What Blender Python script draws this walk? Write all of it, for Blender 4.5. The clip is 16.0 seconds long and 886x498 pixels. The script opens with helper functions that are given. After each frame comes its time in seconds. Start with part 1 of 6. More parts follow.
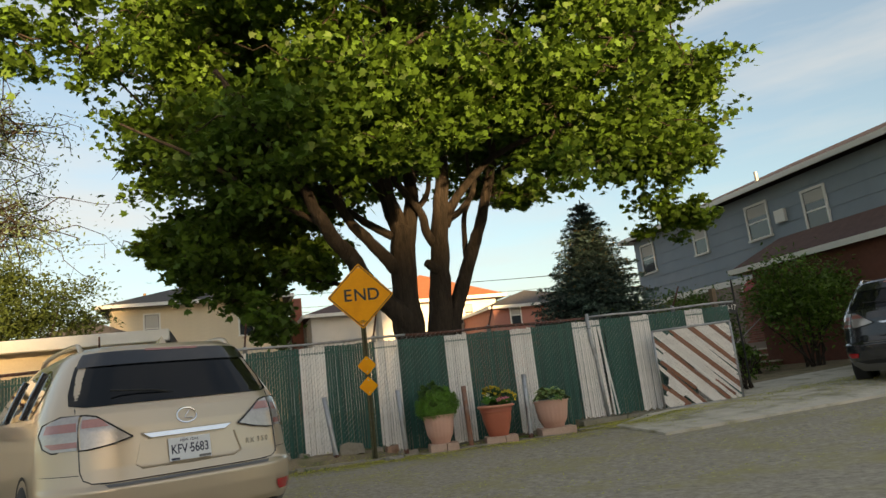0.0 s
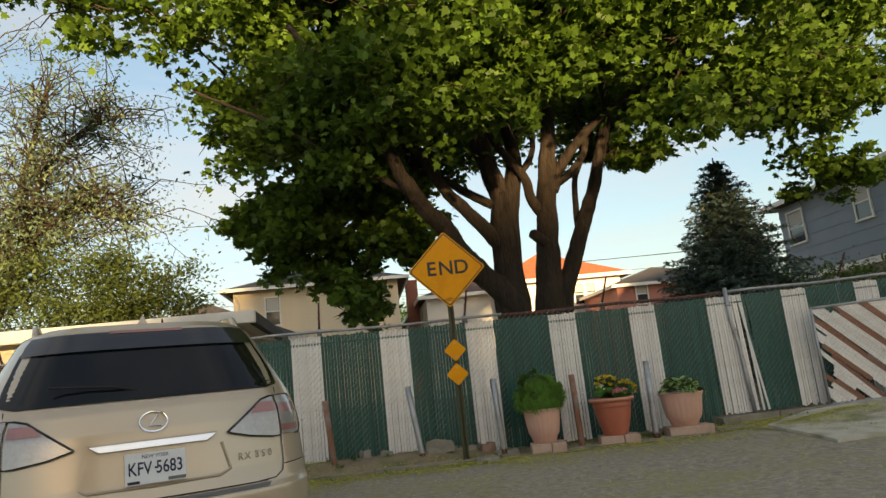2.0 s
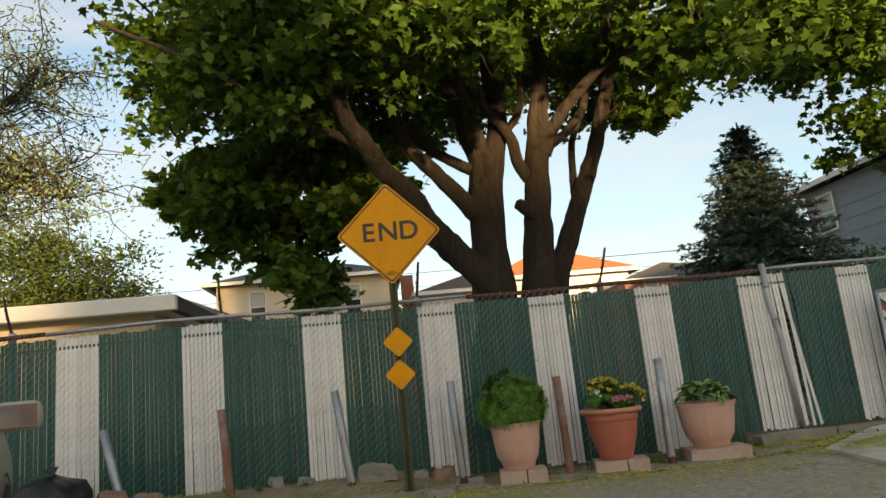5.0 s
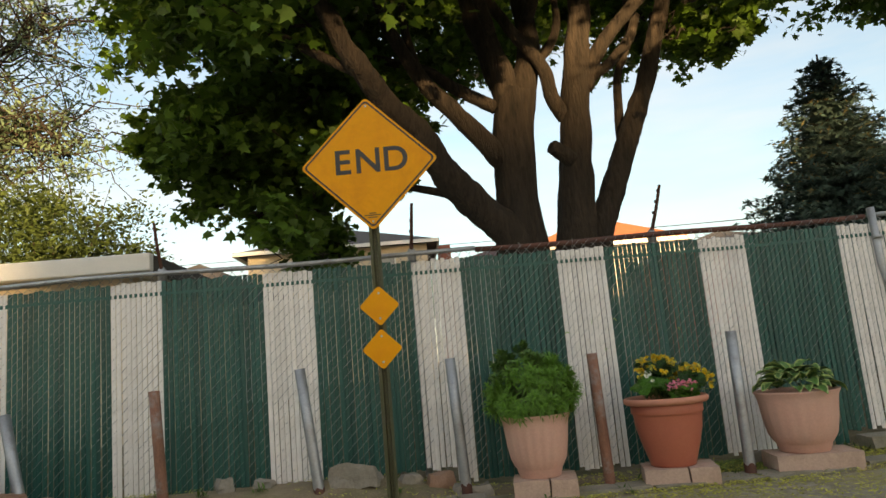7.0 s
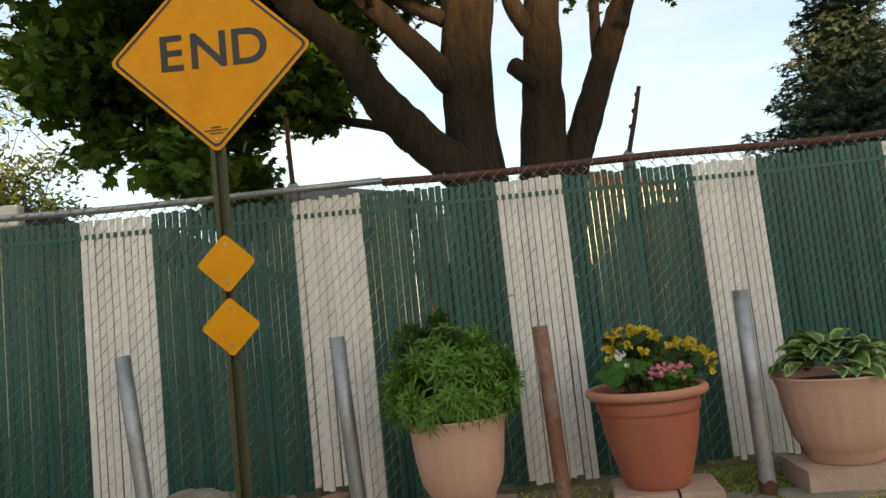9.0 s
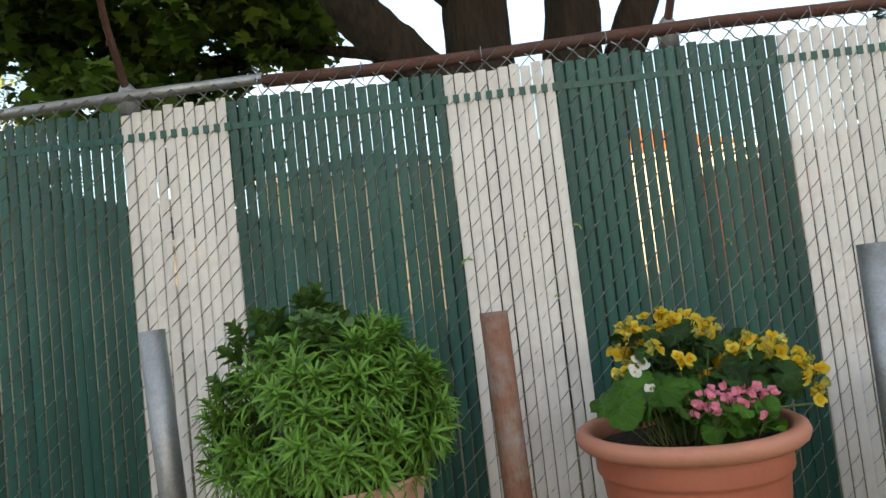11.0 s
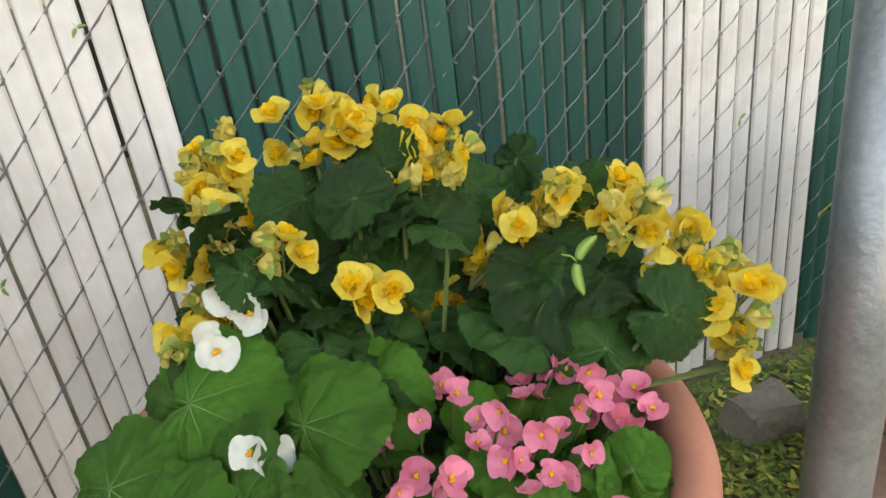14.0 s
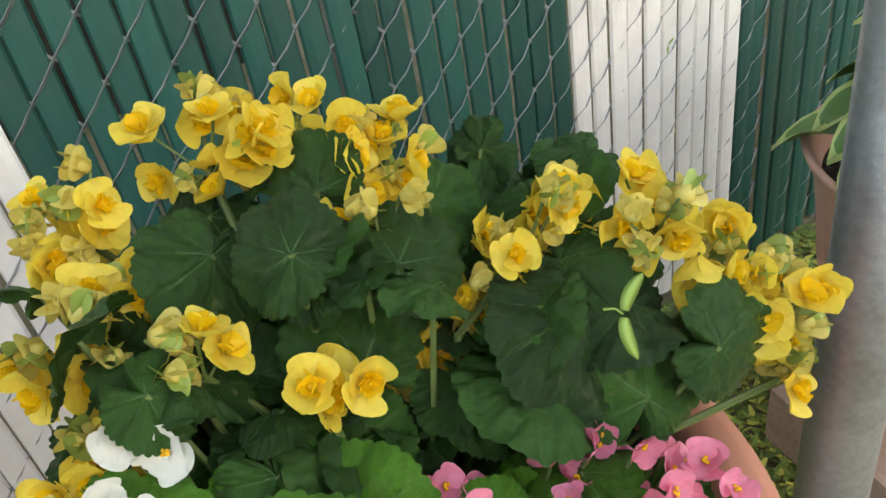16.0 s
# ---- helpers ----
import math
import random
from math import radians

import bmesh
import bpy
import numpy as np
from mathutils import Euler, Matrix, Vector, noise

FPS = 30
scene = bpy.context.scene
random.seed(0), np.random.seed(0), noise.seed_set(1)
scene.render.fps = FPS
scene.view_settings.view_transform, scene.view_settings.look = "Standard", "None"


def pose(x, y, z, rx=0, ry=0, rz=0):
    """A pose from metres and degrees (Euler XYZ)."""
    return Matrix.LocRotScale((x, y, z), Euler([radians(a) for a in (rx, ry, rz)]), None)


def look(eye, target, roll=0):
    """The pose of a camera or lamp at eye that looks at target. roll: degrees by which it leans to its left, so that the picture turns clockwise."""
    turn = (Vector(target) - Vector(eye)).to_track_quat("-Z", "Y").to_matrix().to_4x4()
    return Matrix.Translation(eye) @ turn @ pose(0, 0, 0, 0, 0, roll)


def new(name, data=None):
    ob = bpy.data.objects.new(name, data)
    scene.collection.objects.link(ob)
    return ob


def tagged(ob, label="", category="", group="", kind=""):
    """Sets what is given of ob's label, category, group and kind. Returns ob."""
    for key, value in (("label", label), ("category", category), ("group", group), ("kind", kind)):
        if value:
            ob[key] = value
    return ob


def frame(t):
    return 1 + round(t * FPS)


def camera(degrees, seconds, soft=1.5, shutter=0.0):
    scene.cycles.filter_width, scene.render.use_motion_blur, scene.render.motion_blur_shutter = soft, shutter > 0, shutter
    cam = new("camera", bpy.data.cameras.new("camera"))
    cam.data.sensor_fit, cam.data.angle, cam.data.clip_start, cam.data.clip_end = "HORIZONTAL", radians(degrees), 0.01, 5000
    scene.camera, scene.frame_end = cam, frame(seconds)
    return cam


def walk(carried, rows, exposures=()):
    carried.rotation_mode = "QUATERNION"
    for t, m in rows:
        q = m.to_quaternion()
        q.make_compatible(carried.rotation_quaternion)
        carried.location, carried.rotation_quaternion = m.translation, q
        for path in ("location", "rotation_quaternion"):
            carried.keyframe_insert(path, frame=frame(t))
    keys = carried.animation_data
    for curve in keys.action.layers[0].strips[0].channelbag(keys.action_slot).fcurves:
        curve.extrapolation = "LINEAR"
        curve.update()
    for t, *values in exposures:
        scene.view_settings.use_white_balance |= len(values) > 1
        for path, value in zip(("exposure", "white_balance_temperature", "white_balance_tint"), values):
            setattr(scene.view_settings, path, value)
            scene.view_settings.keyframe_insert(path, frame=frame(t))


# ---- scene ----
cam = camera(65.2, 16.0)
PATH = [
    (0, (0.405, 0.549, 1.008), (1.021, 2.412, 1.394), -6.6),
    (0.5, (0.591, 0.952, 1.026), (1.108, 2.846, 1.408), -4.6),
    (1, (0.87, 1.319, 1.02), (1.276, 3.25, 1.347), -6.2),
    (1.5, (1.037, 1.702, 1.046), (1.279, 3.66, 1.376), -5.6),
    (2, (1.219, 2.096, 1.062), (1.487, 4.042, 1.436), -6.1),
    (2.5, (1.408, 2.481, 1.089), (1.636, 4.428, 1.483), -6.0),
    (3, (1.538, 2.894, 1.102), (1.817, 4.831, 1.517), -5.2),
    (3.5, (1.764, 3.258, 1.115), (2.051, 5.193, 1.529), -5.3),
    (3.7, (1.83, 3.402, 1.099), (2.133, 5.337, 1.506), -5.0),
    (5.8, (2.372, 5.16, 0.989), (2.56, 7.124, 1.318), -5.3),
    (6, (2.416, 5.331, 0.984), (2.599, 7.299, 1.294), -5.0),
    (6.5, (2.557, 5.737, 0.989), (2.77, 7.7, 1.312), -5.1),
    (7, (2.725, 6.16, 1.014), (2.832, 8.132, 1.332), -5.0),
    (7.5, (2.888, 6.548, 1.039), (2.972, 8.522, 1.348), -5.2),
    (8, (3.062, 6.956, 1.038), (3.117, 8.934, 1.332), -5.3),
    (8.5, (3.191, 7.364, 1.067), (3.343, 9.343, 1.315), -5.5),
    (8.7, (3.262, 7.523, 1.075), (3.41, 9.506, 1.292), -5.8),
    (10.8, (3.924, 9.21, 1.02), (3.847, 11.202, 1.178), -6.0),
    (11, (3.987, 9.334, 1.042), (3.919, 11.329, 1.171), -6.4),
    (11.5, (4.082, 9.648, 1.074), (4.006, 11.645, 1.136), -6.5),
    (12, (4.209, 9.953, 1.123), (4.123, 11.951, 1.093), -8.0),
    (12.5, (4.34, 10.205, 1.098), (4.38, 12.201, 0.97), -7.1),
    (13, (4.35, 10.449, 1.096), (4.663, 12.401, 0.797), -7.2),
    (13.5, (4.391, 10.608, 1.075), (4.824, 12.484, 0.531), -7.7),
    (14, (4.456, 10.729, 1.058), (4.94, 12.481, 0.224), -7.6),
    (14.5, (4.46, 10.821, 1.037), (5.032, 12.429, -0.007), -8.9),
    (15, (4.437, 10.869, 1.035), (5.086, 12.389, -0.091), -10.1),
    (15.5, (4.454, 10.903, 1.064), (5.13, 12.422, -0.048), -9.7),
    (16, (4.471, 10.928, 1.066), (5.179, 12.471, 0.008), -10.8),
]
walk(cam, [(t, look(eye, target, roll)) for t, eye, target, roll in PATH],
     [(0, 1.5, 8700, 12), (3.7, 1.55, 8700, 12), (6.0, 1.75, 8900, 12), (8.7, 1.85, 8900, 12), (10.8, 2.25, 8000, 11), (12.0, 2.5, 7900, 11), (13.0, 2.6, 7900, 11), (14.0, 3.0, 8300, 12), (16.0, 3.1, 8400, 12)])
SUN_EL, SUN_AZ = 6.0, 172.0   # degrees; azimuth clockwise from +y


def ground_z(x, y):
    """Height of the ground: the road rises a little to the fence and to the driveway."""
    s = min(1.0, max(0.0, (y - 7.0) / 3.9))
    r = min(1.0, max(0.0, (x - 5.5) / 10.0))
    t = min(1.0, max(0.0, (y - 5.0) / 5.0))
    b = min(1.0, max(0.0, (y - 11.1) / 0.55))
    c = min(1.0, max(0.0, (3.3 - x) / 1.1))
    bank = b * b * (3 - 2 * b) * c * c * (3 - 2 * c)
    far = min(1.0, max(0.0, (y - 12.0) / 2.0))
    return -0.1 + 0.11 * s * s * (3 - 2 * s) + 0.40 * r * t + 0.1 * far + 0.17 * bank


# ---- world and light ----
world = bpy.data.worlds.new("sky")
scene.world = world
world.use_nodes = True
wn = world.node_tree
for n in list(wn.nodes):
    wn.nodes.remove(n)
w_out = wn.nodes.new("ShaderNodeOutputWorld")
w_bg = wn.nodes.new("ShaderNodeBackground")
w_sky = wn.nodes.new("ShaderNodeTexSky")
w_sky.sky_type = "NISHITA"
w_sky.sun_disc = False
w_sky.sun_elevation = radians(SUN_EL)
w_sky.sun_rotation = radians(SUN_AZ)
w_sky.air_density, w_sky.dust_density, w_sky.ozone_density = 1.0, 1.2, 2.6
w_bg.inputs["Strength"].default_value = 0.15
# thin high cloud: streaks of white mixed into the sky
w_tc = wn.nodes.new("ShaderNodeTexCoord")
w_map = wn.nodes.new("ShaderNodeMapping")
w_map.inputs["Scale"].default_value = (1.2, 1.2, 7.0)
w_map.inputs["Rotation"].default_value = (0.25, 0.12, 0.4)
w_noise = wn.nodes.new("ShaderNodeTexNoise")
w_noise.inputs["Scale"].default_value = 1.6
w_noise.inputs["Detail"].default_value = 6.0
w_noise.inputs["Roughness"].default_value = 0.55
w_ramp = wn.nodes.new("ShaderNodeValToRGB")
w_ramp.color_ramp.elements[0].position, w_ramp.color_ramp.elements[1].position = 0.38, 0.72
w_ramp.color_ramp.elements[0].color = (0.15, 0.15, 0.15, 1)
w_ramp.color_ramp.elements[1].color = (0.75, 0.75, 0.75, 1)
w_mix = wn.nodes.new("ShaderNodeMix")
w_mix.data_type = "RGBA"
w_mix.inputs["B"].default_value = (1.85, 2.0, 2.25, 1)
wn.links.new(w_tc.outputs["Generated"], w_map.inputs["Vector"])
wn.links.new(w_map.outputs["Vector"], w_noise.inputs["Vector"])
wn.links.new(w_noise.outputs["Fac"], w_ramp.inputs["Fac"])
wn.links.new(w_ramp.outputs["Color"], w_mix.inputs["Factor"])
wn.links.new(w_sky.outputs["Color"], w_mix.inputs["A"])
wn.links.new(w_mix.outputs["Result"], w_bg.inputs["Color"])
wn.links.new(w_bg.outputs["Background"], w_out.inputs["Surface"])

sun_data = bpy.data.lights.new("sun", "SUN")
sun_data.energy = 4.5
sun_data.angle = radians(3.0)   # low sun through thin haze
sun_data.color = (1.0, 0.76, 0.46)
sun = new("sun", sun_data)
_a, _e = radians(SUN_AZ), radians(SUN_EL)
_d = Vector((math.sin(_a) * math.cos(_e), math.cos(_a) * math.cos(_e), math.sin(_e)))
sun.matrix_world = look(_d * 100, (0, 0, 0))


# ---- materials ----
def material(name, colour, rough=0.6, metal=0.0, vary=0.12, scale=6.0, fine=60.0, bump=0.15, dirt=None, dirt_amount=0.35,
             dirt_scale=1.5, spread=0.0, stretch=(1, 1, 1), spec=0.5, subsurface=0.0, coat=0.0, per="object", trans=0.0, bump_dist=0.01):
    """A procedural surface: base colour with coarse and fine variation, stains, bump, and a spread from piece to piece."""
    m = bpy.data.materials.new(name)
    m.use_nodes = True
    nt = m.node_tree
    b = nt.nodes["Principled BSDF"]
    lk = nt.links.new
    tc = nt.nodes.new("ShaderNodeTexCoord")
    mp = nt.nodes.new("ShaderNodeMapping")
    mp.inputs["Scale"].default_value = stretch
    lk(tc.outputs["Object"], mp.inputs["Vector"])
    n1 = nt.nodes.new("ShaderNodeTexNoise")
    n1.inputs["Scale"].default_value, n1.inputs["Detail"].default_value = scale, 5
    n2 = nt.nodes.new("ShaderNodeTexNoise")
    n2.inputs["Scale"].default_value, n2.inputs["Detail"].default_value = fine, 4
    lk(mp.outputs["Vector"], n1.inputs["Vector"])
    lk(mp.outputs["Vector"], n2.inputs["Vector"])
    add = nt.nodes.new("ShaderNodeMath")
    add.operation = "ADD"
    lk(n1.outputs["Fac"], add.inputs[0])
    lk(n2.outputs["Fac"], add.inputs[1])
    rng = nt.nodes.new("ShaderNodeMapRange")
    rng.inputs["From Min"].default_value, rng.inputs["From Max"].default_value = 0.6, 1.4
    rng.inputs["To Min"].default_value, rng.inputs["To Max"].default_value = 1 - vary, 1 + vary
    lk(add.outputs[0], rng.inputs["Value"])
    value = rng.outputs[0]
    if spread:
        if per == "object":
            oi = nt.nodes.new("ShaderNodeObjectInfo")
            rnd = oi.outputs["Random"]
        else:
            geo = nt.nodes.new("ShaderNodeNewGeometry")
            rnd = geo.outputs["Random Per Island"]
        r2 = nt.nodes.new("ShaderNodeMapRange")
        r2.inputs["To Min"].default_value, r2.inputs["To Max"].default_value = 1 - spread, 1 + spread
        lk(rnd, r2.inputs["Value"])
        mul = nt.nodes.new("ShaderNodeMath")
        mul.operation = "MULTIPLY"
        lk(value, mul.inputs[0])
        lk(r2.outputs[0], mul.inputs[1])
        value = mul.outputs[0]
    vm = nt.nodes.new("ShaderNodeVectorMath")
    vm.operation = "SCALE"
    vm.inputs[0].default_value = colour
    lk(value, vm.inputs["Scale"])
    col = vm.outputs["Vector"]
    if dirt:
        n3 = nt.nodes.new("ShaderNodeTexNoise")
        n3.inputs["Scale"].default_value, n3.inputs["Detail"].default_value, n3.inputs["Roughness"].default_value = dirt_scale, 7, 0.65
        lk(tc.outputs["Object"], n3.inputs["Vector"])
        rp = nt.nodes.new("ShaderNodeMapRange")
        rp.inputs["From Min"].default_value, rp.inputs["From Max"].default_value = 0.48, 0.68
        rp.inputs["To Max"].default_value = dirt_amount
        lk(n3.outputs["Fac"], rp.inputs["Value"])
        mx = nt.nodes.new("ShaderNodeMix")
        mx.data_type = "RGBA"
        mx.inputs["B"].default_value = (*dirt, 1)
        lk(rp.outputs[0], mx.inputs["Factor"])
        lk(col, mx.inputs["A"])
        col = mx.outputs["Result"]
    lk(col, b.inputs["Base Color"])
    b.inputs["Roughness"].default_value = rough
    b.inputs["Metallic"].default_value = metal
    b.inputs["Specular IOR Level"].default_value = spec
    b.inputs["Coat Weight"].default_value = coat
    b.inputs["Coat Roughness"].default_value = 0.04
    if subsurface:
        b.inputs["Subsurface Weight"].default_value = subsurface
        b.inputs["Subsurface Radius"].default_value = (0.01, 0.008, 0.004)
    if trans:
        # thin petals and leaves let some light through
        tr = nt.nodes.new("ShaderNodeBsdfTranslucent")
        ms = nt.nodes.new("ShaderNodeMixShader")
        ms.inputs["Fac"].default_value = trans
        lk(col, tr.inputs["Color"])
        lk(b.outputs["BSDF"], ms.inputs[1])
        lk(tr.outputs["BSDF"], ms.inputs[2])
        lk(ms.outputs["Shader"], nt.nodes["Material Output"].inputs["Surface"])
    if bump:
        bp = nt.nodes.new("ShaderNodeBump")
        bp.inputs["Strength"].default_value = bump
        bp.inputs["Distance"].default_value = bump_dist
        lk(add.outputs[0], bp.inputs["Height"])
        lk(bp.outputs["Normal"], b.inputs["Normal"])
    return m


def glass(name, colour=(0.02, 0.025, 0.03), rough=0.03):
    """A dark, shiny pane with a dim room behind it."""
    return material(name, colour, rough, vary=0.05, bump=0.02, spec=0.6, coat=0.3)


# ---- mesh tools ----
def finish(name, bm, mat, smooth=False):
    me = bpy.data.meshes.new(name)
    bm.normal_update()
    bm.to_mesh(me)
    bm.free()
    if mat:
        me.materials.append(mat)
    if smooth:
        me.shade_smooth()
    return me


def part(name, bm, mat, parent, label="", smooth=False, kind=""):
    """Links a bmesh as one mesh object under a thing or a part."""
    ob = new(name, finish(name, bm, mat, smooth))
    ob.parent = parent
    return tagged(ob, label, kind=kind)


def thing(name, m, label, category, group="", kind=""):
    ob = new(name)
    ob.empty_display_size = 0.1
    ob.matrix_world = m
    return tagged(ob, label, category, group, kind)


def solid(name, bm, mat, m, label, category, group="", kind="", smooth=False):
    ob = new(name, finish(name, bm, mat, smooth))
    ob.matrix_world = m
    return tagged(ob, label, category, group, kind)


def box(bm, x0, x1, y0, y1, z0, z1, bevel=0.0):
    vs = [bm.verts.new(p) for p in ((x0, y0, z0), (x1, y0, z0), (x1, y1, z0), (x0, y1, z0), (x0, y0, z1), (x1, y0, z1), (x1, y1, z1), (x0, y1, z1))]
    fs = [bm.faces.new([vs[i] for i in q]) for q in ((3, 2, 1, 0), (4, 5, 6, 7), (0, 1, 5, 4), (1, 2, 6, 5), (2, 3, 7, 6), (3, 0, 4, 7))]
    if bevel:
        es = list({e for f in fs for e in f.edges})
        bmesh.ops.bevel(bm, geom=es, offset=bevel, segments=2, affect="EDGES", profile=0.5)
    return bm


def boxed(x0, x1, y0, y1, z0, z1, bevel=0.0):
    return box(bmesh.new(), x0, x1, y0, y1, z0, z1, bevel)


def tube(bm, pts, radii, seg=8, cap=True):
    """A round bar along points, with a radius at each."""
    pts = [Vector(p) for p in pts]
    if not isinstance(radii, (list, tuple)):
        radii = [radii] * len(pts)
    rings = []
    side = None
    for i, p in enumerate(pts):
        d = (pts[min(i + 1, len(pts) - 1)] - pts[max(i - 1, 0)]).normalized()
        if side is None:
            side = d.orthogonal().normalized()
        side = (side - d * side.dot(d)).normalized()
        up = d.cross(side)
        rings.append([bm.verts.new(p + (side * math.cos(a) + up * math.sin(a)) * radii[i]) for a in (2 * math.pi * k / seg for k in range(seg))])
    for a, b in zip(rings, rings[1:]):
        for k in range(seg):
            bm.faces.new((a[k], a[(k + 1) % seg], b[(k + 1) % seg], b[k]))
    if cap:
        bm.faces.new(rings[0][::-1])
        bm.faces.new(rings[-1])
    return bm


def lathe(bm, prof, seg=48, flute=0.0, flutes=0, cap=True):
    """A turned shape from (radius, z) pairs; flute: depth of upright grooves, by a third value of 0 to 1 in the profile."""
    rings = []
    for p in prof:
        r, z = p[0], p[1]
        k = p[2] if len(p) > 2 else 0.0
        ring = []
        for i in range(seg):
            a = 2 * math.pi * i / seg
            rr = r + flute * k * (abs(math.sin(a * flutes / 2)) - 0.6) if flutes else r
            ring.append(bm.verts.new((rr * math.cos(a), rr * math.sin(a), z)))
        rings.append(ring)
    for a, b in zip(rings, rings[1:]):
        for i in range(seg):
            bm.faces.new((a[i], a[(i + 1) % seg], b[(i + 1) % seg], b[i]))
    if cap:
        bm.faces.new(rings[0][::-1])
        bm.faces.new(rings[-1])
    return bm


def prism(bm, outline, y0, y1):
    """An outline of (x, z) pairs, drawn out from y0 to y1."""
    a = [bm.verts.new((x, y0, z)) for x, z in outline]
    b = [bm.verts.new((x, y1, z)) for x, z in outline]
    bm.faces.new(a)
    bm.faces.new(b[::-1])
    n = len(outline)
    for i in range(n):
        bm.faces.new((a[(i + 1) % n], a[i], b[i], b[(i + 1) % n]))
    return bm


def writing(name, text, size, m, mat, parent=None, label="", depth=0.0015, bold=0.0):
    """Raised letters in Blender's own font, as a mesh."""
    cu = bpy.data.curves.new(name, "FONT")
    cu.body, cu.size, cu.extrude, cu.align_x, cu.align_y, cu.offset = text, size, depth, "CENTER", "CENTER", bold
    tmp = bpy.data.objects.new(name, cu)
    scene.collection.objects.link(tmp)
    me = bpy.data.meshes.new_from_object(tmp.evaluated_get(bpy.context.evaluated_depsgraph_get()))
    bpy.data.objects.remove(tmp)
    me.name = name
    me.materials.clear()
    me.materials.append(mat)
    ob = new(name, me)
    ob.parent = parent
    ob.matrix_local = m
    if label:
        tagged(ob, label)
    return ob


def from_lists(name, verts, faces, mat, smooth=False):
    me = bpy.data.meshes.new(name)
    me.from_pydata(verts, [], faces)
    me.materials.append(mat)
    if smooth:
        me.shade_smooth()
    return me


UPRIGHT = Matrix.Rotation(radians(90), 4, "X")   # turns flat writing upright, facing -y
# ---- materials of the setting ----
M_ASPHALT = material("asphalt", (0.34, 0.30, 0.235), 0.9, vary=0.55, scale=16, fine=110, bump=0.5, dirt=(0.34, 0.30, 0.12), dirt_amount=0.8, dirt_scale=0.9)
M_SOIL = material("soil", (0.26, 0.20, 0.125), 0.95, vary=0.4, scale=5, fine=90, bump=0.6, dirt=(0.09, 0.11, 0.03), dirt_amount=0.8, dirt_scale=2.2)
M_GRASS_FAR = material("yard", (0.07, 0.09, 0.035), 0.95, vary=0.35, scale=1, fine=40, bump=0.4)
M_CONCRETE = material("concrete", (0.58, 0.53, 0.44), 0.9, vary=0.22, scale=3, fine=120, bump=0.3, dirt=(0.14, 0.13, 0.05), dirt_amount=0.75, dirt_scale=1.6)
M_KERB = material("kerb", (0.30, 0.265, 0.21), 0.95, vary=0.3, scale=6, fine=90, bump=0.6, dirt=(0.1, 0.1, 0.035), dirt_amount=0.8, dirt_scale=3)
M_GREEN = material("green_slat", (0.010, 0.082, 0.066), 0.42, vary=0.18, scale=4, fine=60, bump=0.05, spread=0.22, dirt=(0.05, 0.09, 0.08), dirt_amount=0.25, dirt_scale=6, stretch=(1, 1, 0.15))
M_WHITE = material("white_slat", (0.82, 0.78, 0.74), 0.6, vary=0.07, scale=5, fine=70, bump=0.12, spread=0.06, dirt=(0.42, 0.36, 0.3), dirt_amount=0.35, dirt_scale=5, stretch=(1, 1, 0.15))
M_WIRE = material("wire", (0.34, 0.34, 0.35), 0.45, metal=0.6, vary=0.2, bump=0.05)
M_RUST = material("rusty_pipe", (0.13, 0.055, 0.04), 0.75, metal=0.2, vary=0.3, scale=12, fine=120, bump=0.3, dirt=(0.07, 0.06, 0.06), dirt_amount=0.6, dirt_scale=5)
M_GALV = material("galvanised", (0.40, 0.41, 0.42), 0.45, metal=0.65, vary=0.2, scale=9, fine=110, bump=0.15, dirt=(0.20, 0.16, 0.13), dirt_amount=0.5, dirt_scale=7)
M_BROWN_SLAT = material("brown_slat", (0.27, 0.115, 0.07), 0.6, vary=0.2, scale=6, fine=60, bump=0.15, spread=0.2)

# ---- ground ----
FENCE_Y = 11.84


def build_ground():
    def steps(a, b, fine0, fine1, d):
        out = [a, a * 0.5, a * 0.25, a * 0.12]
        v = fine0
        while v <= fine1:
            out.append(v)
            v += d
        return sorted(set(out + [b * 0.12, b * 0.25, b * 0.5, b]))
    xs = steps(-900, 900, -14, 30, 0.25)
    ys = sorted({-900, -300, -100, -50, *[i * 0.5 - 12 for i in range(100)], *[9.5 + i * 0.125 for i in range(26)], 60, 120, 300, 900})
    bm = bmesh.new()
    grid = [[bm.verts.new((x, y, ground_z(x, y) + 0.008 * noise.noise((x * 0.8, y * 0.8, 0)))) for x in xs] for y in ys]
    for j in range(len(ys) - 1):
        for i in range(len(xs) - 1):
            f = bm.faces.new((grid[j][i], grid[j][i + 1], grid[j + 1][i + 1], grid[j + 1][i]))
            f.material_index = 0 if ys[j] < 10.9 else 1
    me = finish("ground", bm, M_ASPHALT)
    me.materials.append(M_SOIL)
    ob = new("ground", me)
    tagged(ob, "worn grey asphalt road end turning to mossy bare soil", "ground", kind="structure")


build_ground()


